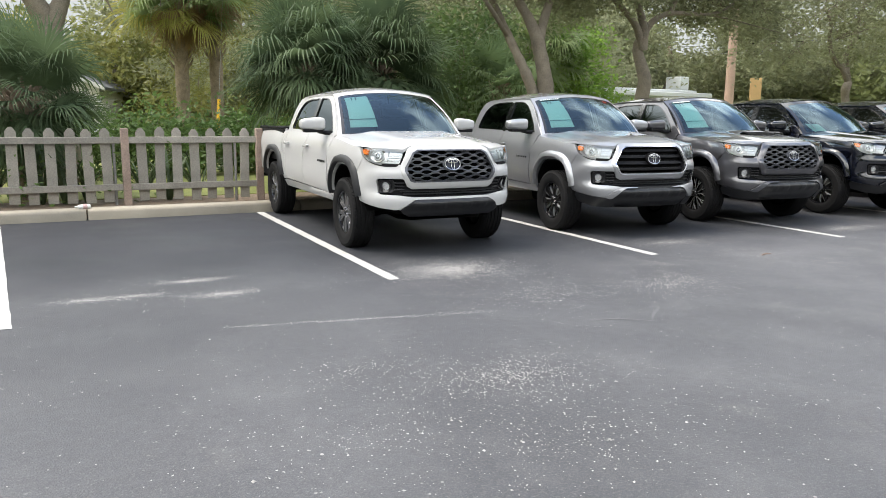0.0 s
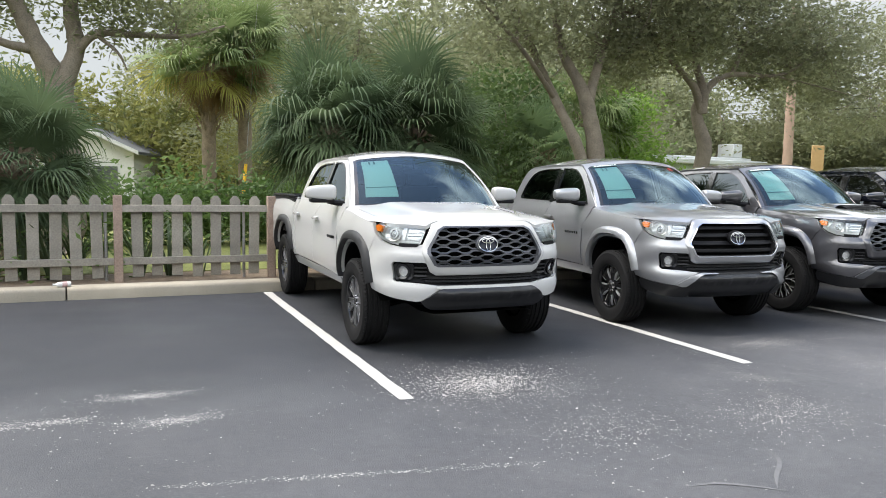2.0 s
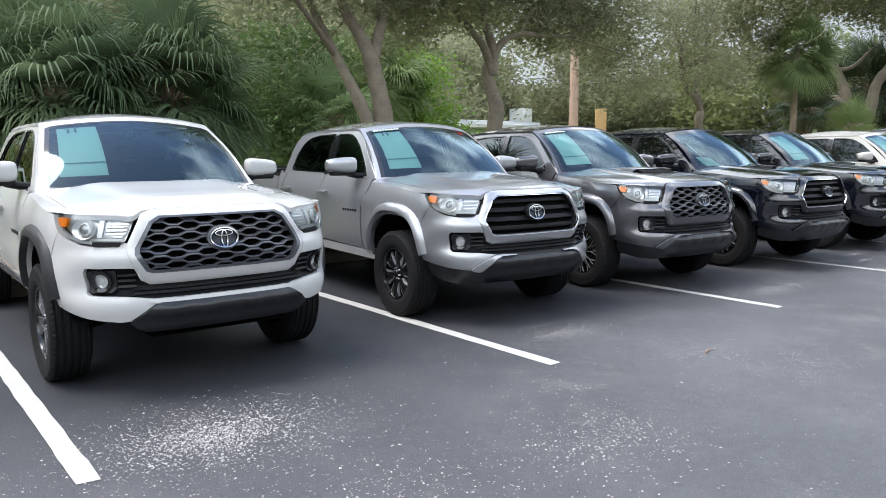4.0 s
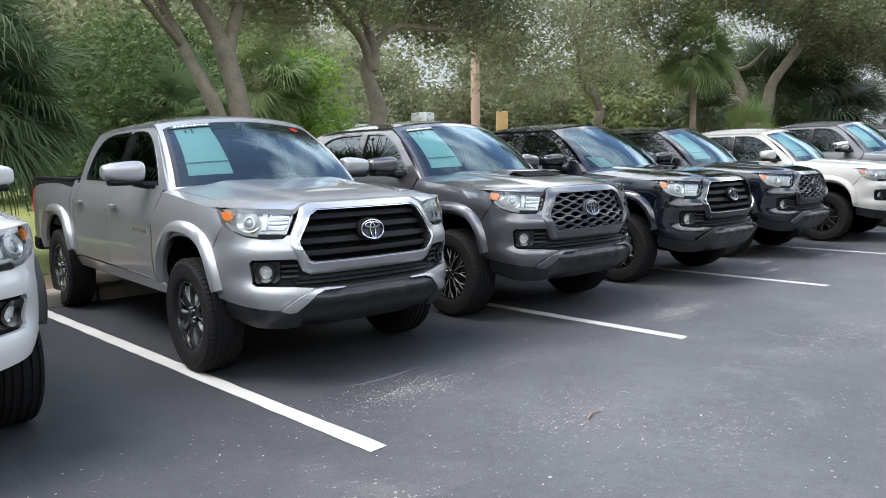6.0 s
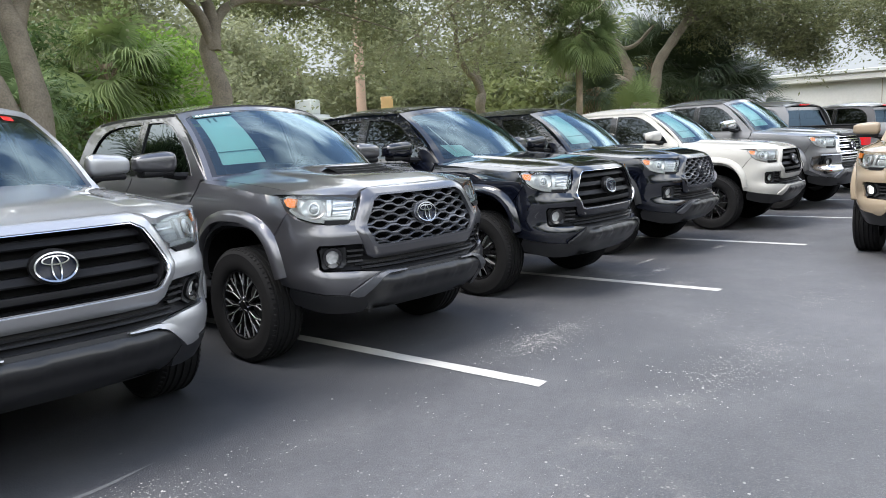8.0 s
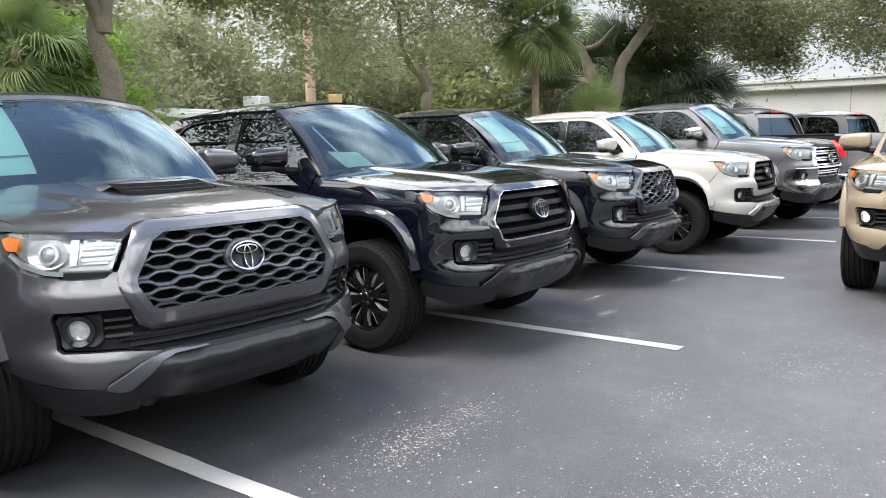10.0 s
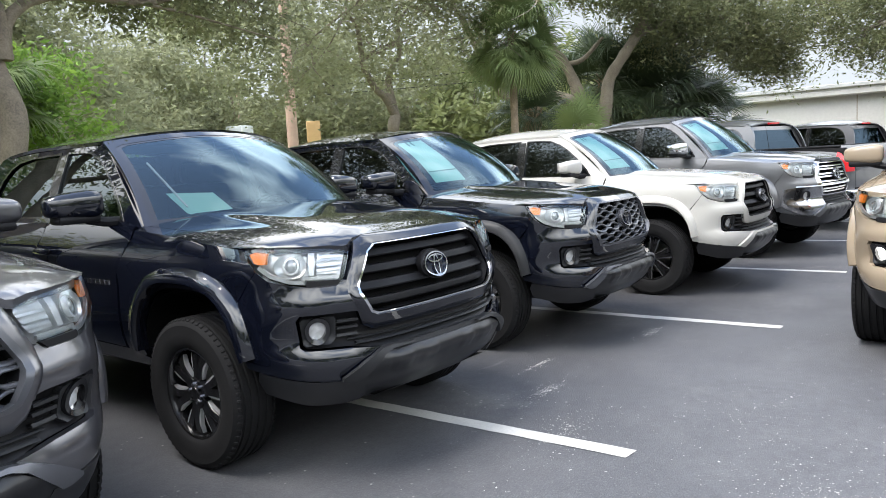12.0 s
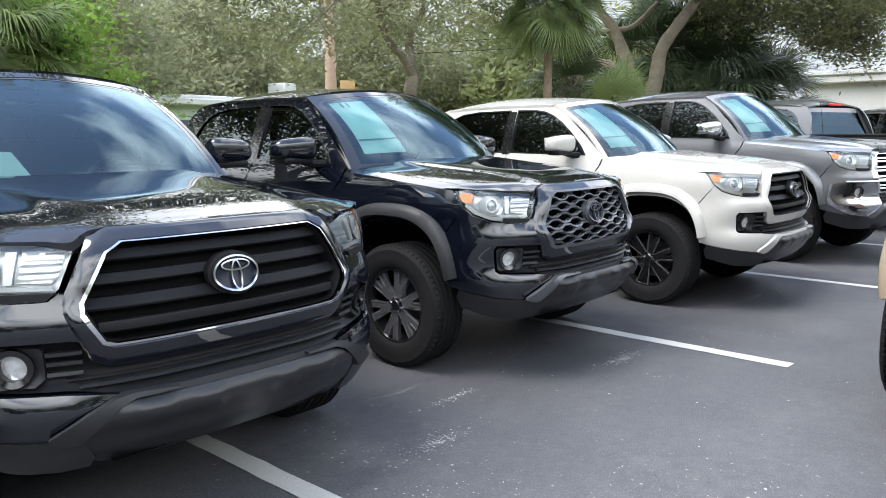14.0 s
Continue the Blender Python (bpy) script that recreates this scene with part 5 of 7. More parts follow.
def add_papers(t, spec):
    """The price sheets behind the windscreen."""
    kind = spec.get("sheet")
    if not kind:
        return
    if kind == "stuck":
        a = -0.80
        p = piece("window_sticker", "sticker", lambda: sheet_on_screen(-0.83, -0.43, 0.18, 0.875, 0.010), PAPER_INSIDE, t, "mint green price sheet")
        lines = [(-0.865, -0.475, 0.335, 0.348), (-0.77, -0.745, 0.79, 0.86), (-0.70, -0.675, 0.79, 0.86)]
        for k, q in enumerate(lines):
            piece("print_line", f"sticker print {k}", lambda q=q: sheet_on_screen(q[0] + 0.04, q[1] + 0.04, q[2], q[3], 0.006), INK, p)
        if spec.get("banner"):
            b = piece("screen_banner", "banner", lambda: sheet_on_screen(-0.86, -0.42, 0.876, 0.922, -0.004), DARK_INK, t, "dark strip along the top of the windscreen")
            piece("banner_lettering", "banner letters", lambda: join(*[sheet_on_screen(-0.83 + 0.045 * k, -0.80 + 0.045 * k, 0.889, 0.910, -0.007) for k in range(9)]), WHITE_INK, b, "white lettering as plain bars")
    elif kind == "fallen":
        piece("price_sheet", "fallen sheet", lambda: join(panel([(-0.50, 1.645), (-0.18, 1.625), (-0.21, 1.80), (-0.52, 1.82)], lambda x, y, d: (x, y, 1.262 + 0.68 * (y - 1.64) - d), 0.08), panel([(-0.50, 1.60), (0.03, 1.55), (0.0, 1.63), (-0.50, 1.66)], lambda x, y, d: (x, y, 1.246 + 0.25 * (y - 1.56) - d), 0.08)), PAPER_INSIDE, t, "mint green sheet lying on the dash")
        piece("sheet_edge", "sheet edge", lambda: tube([screen(-0.78, 0.68, 0.02), screen(-0.68, 0.17, 0.02)], 0.006, 4), WHITE_INK, t)
    elif kind == "small":
        p = piece("price_sheet", "small sheet", lambda: sheet_on_screen(-0.80, -0.50, 0.60, 0.82, 0.012), PAPER_INSIDE, t, "small mint green sheet")
        piece("marker_writing", "marker", lambda: join(*[sheet_on_screen(-0.80 + 0.13 * k, -0.71 + 0.13 * k, 0.86, 0.93, 0.008) for k in range(2)]), WHITE_INK, t, "white marker writing as plain bars")

# ---- ground, lines, kerb ----


def structure(name, geo, material, label, category, smooth=False):
    return tagged(part(name, geo, material, None, label, smooth), label, category, "", "structure")


def slab(x0, x1, y0, y1, z0, z1):
    return rbox(x0, x1, y0, y1, z0, z1, 0)


def ground_sheet(x0, x1, y0, y1, z, nx, ny):
    vs = [(x0 + (x1 - x0) * i / nx, y0 + (y1 - y0) * j / ny, z) for j in range(ny + 1) for i in range(nx + 1)]
    return vs, [(j * (nx + 1) + i, j * (nx + 1) + i + 1, (j + 1) * (nx + 1) + i + 1, (j + 1) * (nx + 1) + i) for j in range(ny) for i in range(nx)]


KERB_Y, VERGE_Z = 5.25, 0.11
structure("ground", ground_sheet(-400, 400, -400, 400, 0.0, 8, 8), ASPHALT, "dark seal-coated asphalt car park with pale scuffed patches, bays darkened for shade", "asphalt")
structure("verge", slab(-80, 34, KERB_Y + 0.28, 6.9, -0.1, VERGE_Z), LITTER, "bare verge of brown leaf litter behind the kerb", "soil")
structure("planting_island", slab(27.5, 34, -6.0, KERB_Y + 0.28, -0.1, VERGE_Z), LITTER, "planted island of brown soil", "soil")
structure("lawn", slab(-80, 60, 6.9, 120, -0.1, VERGE_Z + 0.01), LAWN, "sunlit yellow-green lawn behind the fence", "lawn")

LINES = new("parking_lines")
tagged(LINES, "white painted parking bay lines on the asphalt", "road marking", "", "structure")
rl = random.Random(4)


def worn_line(x, y0=0.0, lean=0.0):
    """A painted stripe with slightly uneven edges; lean: how far its head stands aside of its foot."""
    n = 40
    vs, fs = [], []
    for i in range(n + 1):
        y = y0 + (5.24 - y0) * i / n
        for xx in (x - 0.105 + lean * i / n, x + 0.005 + lean * i / n):
            vs.append((xx + rl.uniform(-0.004, 0.004), y + (rl.uniform(-0.01, 0.01) if i == 0 else 0), 0.004))
    for i in range(n):
        fs.append((2 * i, 2 * i + 1, 2 * i + 3, 2 * i + 2))
    return vs, fs


for k in range(-2, 9):
    part("line", worn_line(-3.045, -0.40, -0.415) if k == -1 else worn_line(3.05 * k), LINE_PAINT, LINES, smooth=False)

KERB = new("kerb")
tagged(KERB, "low weathered concrete kerb along the head of the bays", "kerb", "", "structure")


def kerb_piece(n=2.98):
    prof = [(0.0, -0.05), (0.0, 0.105), (0.012, 0.135), (0.04, 0.15), (0.26, 0.15), (0.29, 0.13), (0.29, -0.05)]
    vs = [(x, y, z) for x in (0.0, 0.008, n - 0.008, n) for y, z in [(a + (0.006 if x in (0.0, n) else 0), b - (0.006 if x in (0.0, n) else 0)) for a, b in prof]]
    m = len(prof)
    fs = [(i * m + k, i * m + k + 1, (i + 1) * m + k + 1, (i + 1) * m + k) for i in range(3) for k in range(m - 1)]
    return vs, fs + [tuple(range(m)), tuple(reversed(range(3 * m, 4 * m)))]


_kerb_mesh = to_mesh("kerb_stone", kerb_piece(), CONCRETE, True, 50)
for k in range(-8, 12):
    link_mesh("kerb_stone", _kerb_mesh, KERB).location = (-2.40 + 3.0 * k, KERB_Y, 0)

# ---- picket fence ----


def picket_shape(w=0.14, h=1.08, d=0.02):
    out = [(-w / 2, 0), (w / 2, 0), (w / 2, h - 0.06), (w / 2 - 0.045, h), (-w / 2 + 0.045, h), (-w / 2, h - 0.06)]
    b = 0.004
    inner = [(x * (1 - 2 * b / w), max(b, min(h - b, z))) for x, z in out]
    n = len(out)
    vs = [(x, 0, z) for x, z in inner] + [(x, b, z) for x, z in out] + [(x, d, z) for x, z in out]
    fs = [tuple(range(n))] + [(k, k + n, (k + 1) % n + n, (k + 1) % n) for k in range(n)] + [(k + n, k + 2 * n, (k + 1) % n + 2 * n, (k + 1) % n + n) for k in range(n)] + [tuple(reversed(range(2 * n, 3 * n)))]
    return vs, fs


FENCE_Y = 6.0
FENCE = new("picket_fence")
tagged(FENCE, "weathered grey wooden picket fence behind the kerb", "fence", "", "thing")
FENCE.location = (0, FENCE_Y, VERGE_Z + 0.05)
_picket = to_mesh("picket", picket_shape(), WOOD, False)
rf = random.Random(11)
PANEL_W = 1.97
for p in range(6):
    x1 = 0.14 - p * PANEL_W
    post = part("post", rbox(-0.055, 0.055, -0.085, 0.02, -0.15, 1.08, 0.008, 1), mat("reddish_post_wood", (0.27, 0.20, 0.16), 0.85, vary=0.3, scale=4, fine=45, bump=0.002), FENCE, "reddish-brown square post")
    post.location = (x1, 0, 0)
    for z in (0.17, 0.86):
        part("rail", rbox(x1 - PANEL_W + 0.05, x1 - 0.05, -0.060, -0.002, z, z + 0.095, 0.006, 1), WOOD, FENCE)
    for k in range(7):
        q = link_mesh("picket", _picket, FENCE)
        q.matrix_basis = pose(x1 - 0.235 - k * 0.250 + rf.uniform(-0.012, 0.012), 0.002, rf.uniform(-0.02, 0.015), 0, rf.uniform(-1.2, 1.2), 0)

for x in (-0.22, -1.98):
    sp = new("steel_fence_post")
    sp.location = (x, FENCE_Y + 0.07, VERGE_Z)
    tagged(sp, "thin galvanised steel post behind the picket fence", "fence post", "", "thing")
    part("tube", tube([(0, 0, -0.1), (0, 0, 0.98)], 0.021, 10), STEEL, sp)
    part("cap", lathe_up([(0.0, 1.01), (0.016, 1.005), (0.026, 0.99), (0.026, 0.965)], 12), STEEL, sp)

# ---- plants ----


def quads(name, pts, along, across, material, parent, label=""):
    """Many four-cornered leaves as one mesh: middles, half-lengths and half-widths."""
    n = len(pts)
    fold = np.cross(along, across)
    fold /= np.maximum(1e-9, np.linalg.norm(fold, axis=1))[:, None]
    fold *= np.linalg.norm(across, axis=1)[:, None] * 0.35
    co = np.stack([pts - along, pts + across * 0.9 + fold, pts + along, pts - across * 0.9 + fold], 1).reshape(-1, 3)
    me = bpy.data.meshes.new(name)
    me.vertices.add(4 * n)
    me.vertices.foreach_set("co", co.ravel().astype(np.float32))
    me.loops.add(4 * n)
    me.loops.foreach_set("vertex_index", np.arange(4 * n, dtype=np.int32))
    me.polygons.add(n)
    me.polygons.foreach_set("loop_start", np.arange(0, 4 * n, 4, dtype=np.int32))
    me.materials.append(material)
    me.update()
    me.validate()
    return link_mesh(name, me, parent, label)


def leaf_cloud(rng, blobs, size, per_clump=34, spread=0.34):
    """Leaves in clumps inside ellipsoids: rows of middle, radii, number."""
    P, A, B = [], [], []
    for cx, cy, cz, rx, ry, rz, n in blobs:
        k = max(3, n // per_clump)
        v = rng.normal(size=(k, 3))
        v /= np.linalg.norm(v, axis=1)[:, None]
        r = rng.uniform(0.35, 1.05, (k, 1)) ** 0.6
        c = np.array((cx, cy, cz)) + v * r * np.array((rx, ry, rz))
        w = rng.uniform(0.5, 1.4, (k, 1))
        p = np.repeat(c, per_clump, 0) + rng.normal(size=(k * per_clump, 3)) * spread * np.repeat(w, per_clump, 0) * np.array((1, 1, 0.65))
        d = rng.normal(size=p.shape)
        d[:, 2] = d[:, 2] * 0.6 - 0.25
        d /= np.linalg.norm(d, axis=1)[:, None]
        e = np.cross(d, rng.normal(size=p.shape))
        e /= np.linalg.norm(e, axis=1)[:, None]
        s = size * rng.uniform(0.6, 1.4, (len(p), 1))
        P.append(p)
        A.append(d * s)
        B.append(e * s * 0.42)
    return np.concatenate(P), np.concatenate(A), np.concatenate(B)


def limb(rng, a, b, r0, r1, bend=0.25, n=6):
    """A crooked limb from a to b."""
    a, b = Vector(a), Vector(b)
    L = (b - a).length
    pts, rad = [], []
    off = Vector((rng.uniform(-1, 1), rng.uniform(-1, 1), rng.uniform(-0.3, 0.8))) * bend * L * 0.4
    for i in range(n + 1):
        t = i / n
        j = Vector(rng.normal(size=3)) * 0.03 * L * (0 < i < n)
        pts.append(a.lerp(b, t) + off * math.sin(math.pi * t) + j)
        rad.append((r0 + (r1 - r0) * t) * (1 + 0.06 * rng.normal() * (0 < i < n)))
    fine = spline([(*p, r) for p, r in zip(pts, rad)], 3 * n)
    return [Vector(q[:3]) for q in fine], [float(q[3]) for q in fine]


def ball(c, r, n=10):
    """A small sphere that rounds off a fork."""
    vs = [(c[0] + r * math.sin(math.pi * i / n) * math.cos(2 * math.pi * k / n), c[1] + r * math.sin(math.pi * i / n) * math.sin(2 * math.pi * k / n), c[2] + r * math.cos(math.pi * i / n)) for i in range(n + 1) for k in range(n)]
    return vs, [(i * n + k, (i + 1) * n + k, (i + 1) * n + (k + 1) % n, i * n + (k + 1) % n) for i in range(n) for k in range(n)]


def tree(name, base, trunk, limbs, blobs, leaf, label, seed, size=0.058, twigs=3, bark=None, more=1.5, bends=()):
    """trunk: (top, radius at foot, at top); limbs: (from, to, radius, radius); bends: (turning points, radius, radius); blobs: leaf masses. Places are from the foot."""
    rng = np.random.default_rng(seed)
    t = new(name)
    t.location = base
    tagged(t, label, "tree", "", "thing")
    bark = bark or BARK
    pts, rad = limb(rng, (0, 0, -0.15), trunk[0], trunk[1], trunk[2], 0.10, 8)
    rad[0] *= 1.5
    rad[1] *= 1.15
    part("trunk", tube(pts, rad, 12), bark, t)
    ends = []
    forks = [(Vector(trunk[0]), trunk[2])]
    for a, b, r0, r1 in limbs:
        fork, fr = min(forks, key=lambda f: (f[0] - Vector(a)).length)
        knob = None
        if (fork - Vector(a)).length < 0.75:
            a, r0 = fork, min(r0, fr)
            knob = ball(fork, fr * 0.96)
        forks.append((Vector(b), r1))
        pts, rad = limb(rng, a, b, r0, r1, 0.22, 7)
        part("limb", join(tube(pts, rad, 10), knob) if knob else tube(pts, rad, 10), bark, t)
        ends += [(p, rad[i]) for i, p in enumerate(pts) if i >= len(pts) // 2]
    for keys, r0, r1 in bends:
        fine = spline(keys, 30)
        rad = [r0 + (r1 - r0) * i / (len(fine) - 1) for i in range(len(fine))]
        part("limb", tube(fine, [r * (1 + 0.05 * rng.normal()) for r in rad], 10), bark, t)
        ends += [(Vector(p), r) for p, r in zip(fine[len(fine) // 2:], rad[len(fine) // 2:])]
    tw = []
    for cx, cy, cz, rx, ry, rz, n in blobs:
        c = Vector((cx, cy, cz))
        p, r = min(ends, key=lambda e: (e[0] - c).length) if ends else (Vector(trunk[0]), trunk[2])
        for _ in range(twigs):
            q = c + Vector(rng.normal(size=3)) * 0.5 * min(rx, rz)
            a, b = limb(rng, p, q, min(0.05, r * 0.6), 0.008, 0.3, 5)
            tw.append(tube(a, b, 5, False))
            m = a[len(a) // 2]
            a2, b2 = limb(rng, m, q + Vector(rng.normal(size=3)) * 0.6 * rx, 0.018, 0.005, 0.3, 4)
            tw.append(tube(a2, b2, 4, False))
    if tw:
        tagged(part("fine_branching", join(*tw), bark, t), kind="stuff")
    quads("crown", *leaf_cloud(rng, [(*b[:6], int(b[6] * more)) for b in blobs], size), leaf, t)
    return t


def fan_frond(seed, rise, petiole=0.75, radius=1.0, leaflets=46, droop=1.0):
    """One fan leaf of a palm, its stalk rising by an angle along y; the blades leave the fan and hang by their weight."""
    rg = random.Random(seed)
    e = radians(rise)
    ahead, over = Vector((0, math.cos(e), math.sin(e))), Vector((0, -math.sin(e), math.cos(e)))
    sag = Vector((0, 0, -0.12 * petiole * math.cos(e)))
    hub = ahead * petiole + sag
    vs, fs = tube([(0, 0, 0), ahead * petiole * 0.55 + sag * 0.2, hub], [0.022, 0.015, 0.010], 4, False)
    vs, fs = list(vs), list(fs)
    ring, heart = len(vs) - 4, len(vs)
    vs.append(tuple(hub))
    fs += [(ring + k, ring + (k + 1) % 4, heart) for k in range(4)]
    for i in range(leaflets):
        a = radians(-122 + 244 * i / (leaflets - 1)) + rg.uniform(-0.02, 0.02)
        L = radius * (0.74 + 0.26 * math.cos(a * 0.7)) * rg.uniform(0.86, 1.08)
        d = (ahead * math.cos(a) + Vector((math.sin(a), 0, 0)) + over * 0.22 * abs(math.sin(a))).normalized()
        side = (Vector((math.cos(a), 0, 0)) - ahead * math.sin(a)).normalized()
        dr = droop * rg.uniform(0.5, 1.6)
        p, steps, k = hub.copy(), 5, len(vs) - 2
        for j in range(steps + 1):
            t = j / steps
            w = float(np.interp(t, (0, 0.4, 0.7, 1), (0.004, 0.0175, 0.0120, 0.0020))) * (radius / 1.1)
            if j:
                vs += [tuple(p - side * w), tuple(p + side * w)]
            g = dr * max(0.0, t - 0.22) ** 1.5 * 2.6
            p = p + (d + Vector((0, 0, -g))).normalized() * L / steps
        fs.append((heart, k + 3, k + 2))
        fs += [(k + 2 * j, k + 2 * j + 1, k + 2 * j + 3, k + 2 * j + 2) for j in range(1, steps)]
    return vs, fs


FRONDS = {}


def frond_mesh(rise, leaf, variant=0):
    """Fronds of like rise share one mesh."""
    rise = max(-75, min(80, 12 * round(rise / 12)))
    key = (rise, leaf.name, variant)
    if key not in FRONDS:
        hang = (0.5, 0.95, 1.6) if leaf is PALMETTO_LEAF else (0.7, 1.4, 2.5)
        FRONDS[key] = to_mesh("frond", fan_frond(len(FRONDS) + 3, rise, 0.85, 1.12, 46, hang[variant] * (0.7 if rise > 50 else 1.0)), leaf, False)
    return FRONDS[key]


def palm(name, base, crown_z, n, scale, label, seed, trunk_r=0.17, lean=(0, 0), leaf=None, dead=0, low=-45, boots=True, old=None):
    rg = random.Random(seed)
    t = new(name)
    t.location = base
    tagged(t, label, "palm tree", "", "thing")
    leaf = leaf or PALM_LEAF
    top = Vector((lean[0], lean[1], crown_z))
    N = 14
    pts = [Vector((lean[0] * (i / N) ** 1.4, lean[1] * (i / N) ** 1.4, -0.1 + (crown_z + 0.1) * i / N)) for i in range(N + 1)]
    part("trunk", tube(pts, [trunk_r * (1.25 if i == 0 else 1 + 0.08 * (i % 2)) for i in range(N + 1)], 12), PALM_BARK, t)
    if boots:
        bt = []
        for i in range(46):
            a, z = i * 2.4, crown_z * (1 - 0.45 * i / 46)
            f = (z / crown_z) ** 1.4
            c = Vector((lean[0] * f, lean[1] * f, z))
            o = Vector((math.cos(a), math.sin(a), 0))
            bt.append(tube([c + o * trunk_r * 0.8, c + o * (trunk_r + 0.09) + Vector((0, 0, 0.14)), c + o * (trunk_r + 0.15) + Vector((0, 0, 0.26))], [0.05, 0.035, 0.02], 4))
        tagged(part("leaf_base", join(*bt), PALM_BARK, t), kind="stuff")
    for i in range(n + dead):
        is_dead = i >= n
        f = (i + 0.5) / n
        el = 82 - (82 - low) * f ** 0.85 + rg.uniform(-16, 16) if not is_dead else rg.uniform(-80, -55)
        az = i * 137.5 + rg.uniform(-25, 25)
        lf = PALM_DEAD if is_dead else (old if old and el < -8 and i % 3 else leaf)
        q = link_mesh("frond", frond_mesh(el, lf, i % 3), t, "dry brown hanging frond" if is_dead else "")
        s = scale * rg.uniform(0.76, 1.14) * (0.72 if is_dead else 1)
        q.matrix_basis = Matrix.Translation(top + Vector((0, 0, rg.uniform(-0.25, 0.1)))) @ pose(0, 0, 0, 0, 0, az) @ pose(0, 0, 0, rg.uniform(-12, 12), rg.uniform(-28, 28), rg.uniform(-10, 10)) @ Matrix.Diagonal((s, s, s, 1))
    return t


def bush(name, base, blobs, leaf, label, seed, size=0.06, category="bush"):
    rng = np.random.default_rng(seed)
    t = new(name)
    t.location = base
    tagged(t, label, category, "", "thing")
    stems = []
    for b in blobs:
        for _ in range(3):
            a, r = limb(rng, (b[0] * 0.8, b[1] * 0.8, -0.05), (b[0] + rng.normal() * 0.3 * b[3], b[1] + rng.normal() * 0.3 * b[4], b[2] + 0.3 * b[5]), 0.025, 0.008, 0.2, 4)
            stems.append(tube(a, r, 4, False))
    tagged(part("stem_tangle", join(*stems), BARK, t), kind="stuff")
    quads("leaves", *leaf_cloud(rng, blobs, size), leaf, t)
    return t


G = VERGE_Z
# the two car-park oaks behind the silver and grey trucks
tree("oak_tree", (6.9, 8.15, G), ((0.02, 0, 1.6), 0.27, 0.24), [],
     [(-2.6, 0, 6.2, 1.7, 1.5, 0.9, 3600), (-0.6, 0.3, 6.6, 1.9, 1.6, 1.0, 4200), (1.6, 0.3, 6.3, 1.7, 1.6, 1.0, 3800), (3.0, 0, 5.5, 1.1, 1.2, 0.8, 2000), (0.8, -1.6, 5.6, 1.3, 1.0, 0.7, 2000), (-2.2, -0.8, 4.9, 1.5, 1.0, 0.7, 2400), (-0.5, 0.9, 5.2, 1.5, 1.0, 0.8, 2000), (1.9, 0.6, 4.9, 1.3, 1.0, 0.7, 2000), (-1.6, 0.9, 4.3, 1.2, 0.8, 0.6, 1500), (0.9, 0.8, 4.2, 1.2, 0.8, 0.5, 1400), (0, 0, 8.2, 3.0, 2.2, 1.1, 3000)],
     OAK_LEAF_DULL, "live oak with grey forked trunk and grey-green crown", 21, more=1.4,
     bends=[([(-0.03, 0, 0.9), (-0.10, 0.05, 1.55), (-0.27, 0.15, 2.17), (-0.46, 0.6, 3.0), (-0.65, 1.15, 3.96), (-1.4, 1.3, 5.6)], 0.15, 0.06),
            ([(0.05, 0, 0.9), (0.11, 0, 1.9), (0.05, 0.25, 2.9), (0.01, 0.55, 3.43), (-0.16, 1.05, 4.3), (-0.4, 1.2, 6.2)], 0.20, 0.07),
            ([(0.06, 0.2, 2.7), (0.14, 0.35, 3.1), (0.45, 0.55, 3.75), (0.78, 0.75, 4.37), (1.5, 0.8, 6.2)], 0.13, 0.06),
            ([(-0.50, 0.65, 3.1), (-1.5, 0.2, 3.9), (-2.8, -0.1, 4.9)], 0.06, 0.025)])
tree("oak_tree", (10.4, 9.0, G), ((0.0, 0, 3.3), 0.17, 0.14), [],
     [(-1.6, 0.2, 5.4, 1.5, 1.4, 0.9, 3000), (0.3, 0.4, 5.9, 1.6, 1.5, 0.9, 3400), (1.9, 0, 5.3, 1.5, 1.4, 0.9, 3200), (3.4, -0.3, 5.0, 1.1, 1.0, 0.7, 1800), (-1.2, -0.4, 4.5, 1.3, 1.0, 0.6, 1600), (1.2, 0.6, 4.6, 1.3, 1.0, 0.6, 1600), (0.4, 0, 6.9, 2.2, 1.6, 0.9, 3000), (2.6, 0.4, 4.3, 1.3, 0.9, 0.6, 1700), (-2.2, 0.5, 4.0, 1.2, 0.9, 0.5, 1300), (3.9, 0.2, 4.2, 1.1, 0.9, 0.6, 1500), (0.6, 0, 8.3, 2.8, 2.0, 1.0, 2400)],
     OAK_LEAF_DULL, "smaller live oak with slender grey trunk", 22, more=1.7,
     bends=[([(0, 0, 3.0), (-0.22, 0, 3.55), (-0.65, 0, 3.92), (-1.25, 0, 4.38), (-2.0, 0.1, 5.3)], 0.10, 0.03),
            ([(0, 0, 3.0), (0.0, 0, 3.6), (-0.25, 0, 4.3), (0.1, 0.3, 6.0)], 0.13, 0.05),
            ([(0, 0, 3.05), (0.18, 0, 3.6), (0.82, 0, 3.93), (2.28, -0.1, 4.02), (3.4, -0.2, 4.7)], 0.10, 0.025),
            ([(1.5, 0, 4.0), (2.5, -0.2, 3.9), (4.2, -0.5, 3.6)], 0.035, 0.010),
            ([(0.82, 0, 3.9), (1.4, 0.1, 4.9)], 0.06, 0.03)])
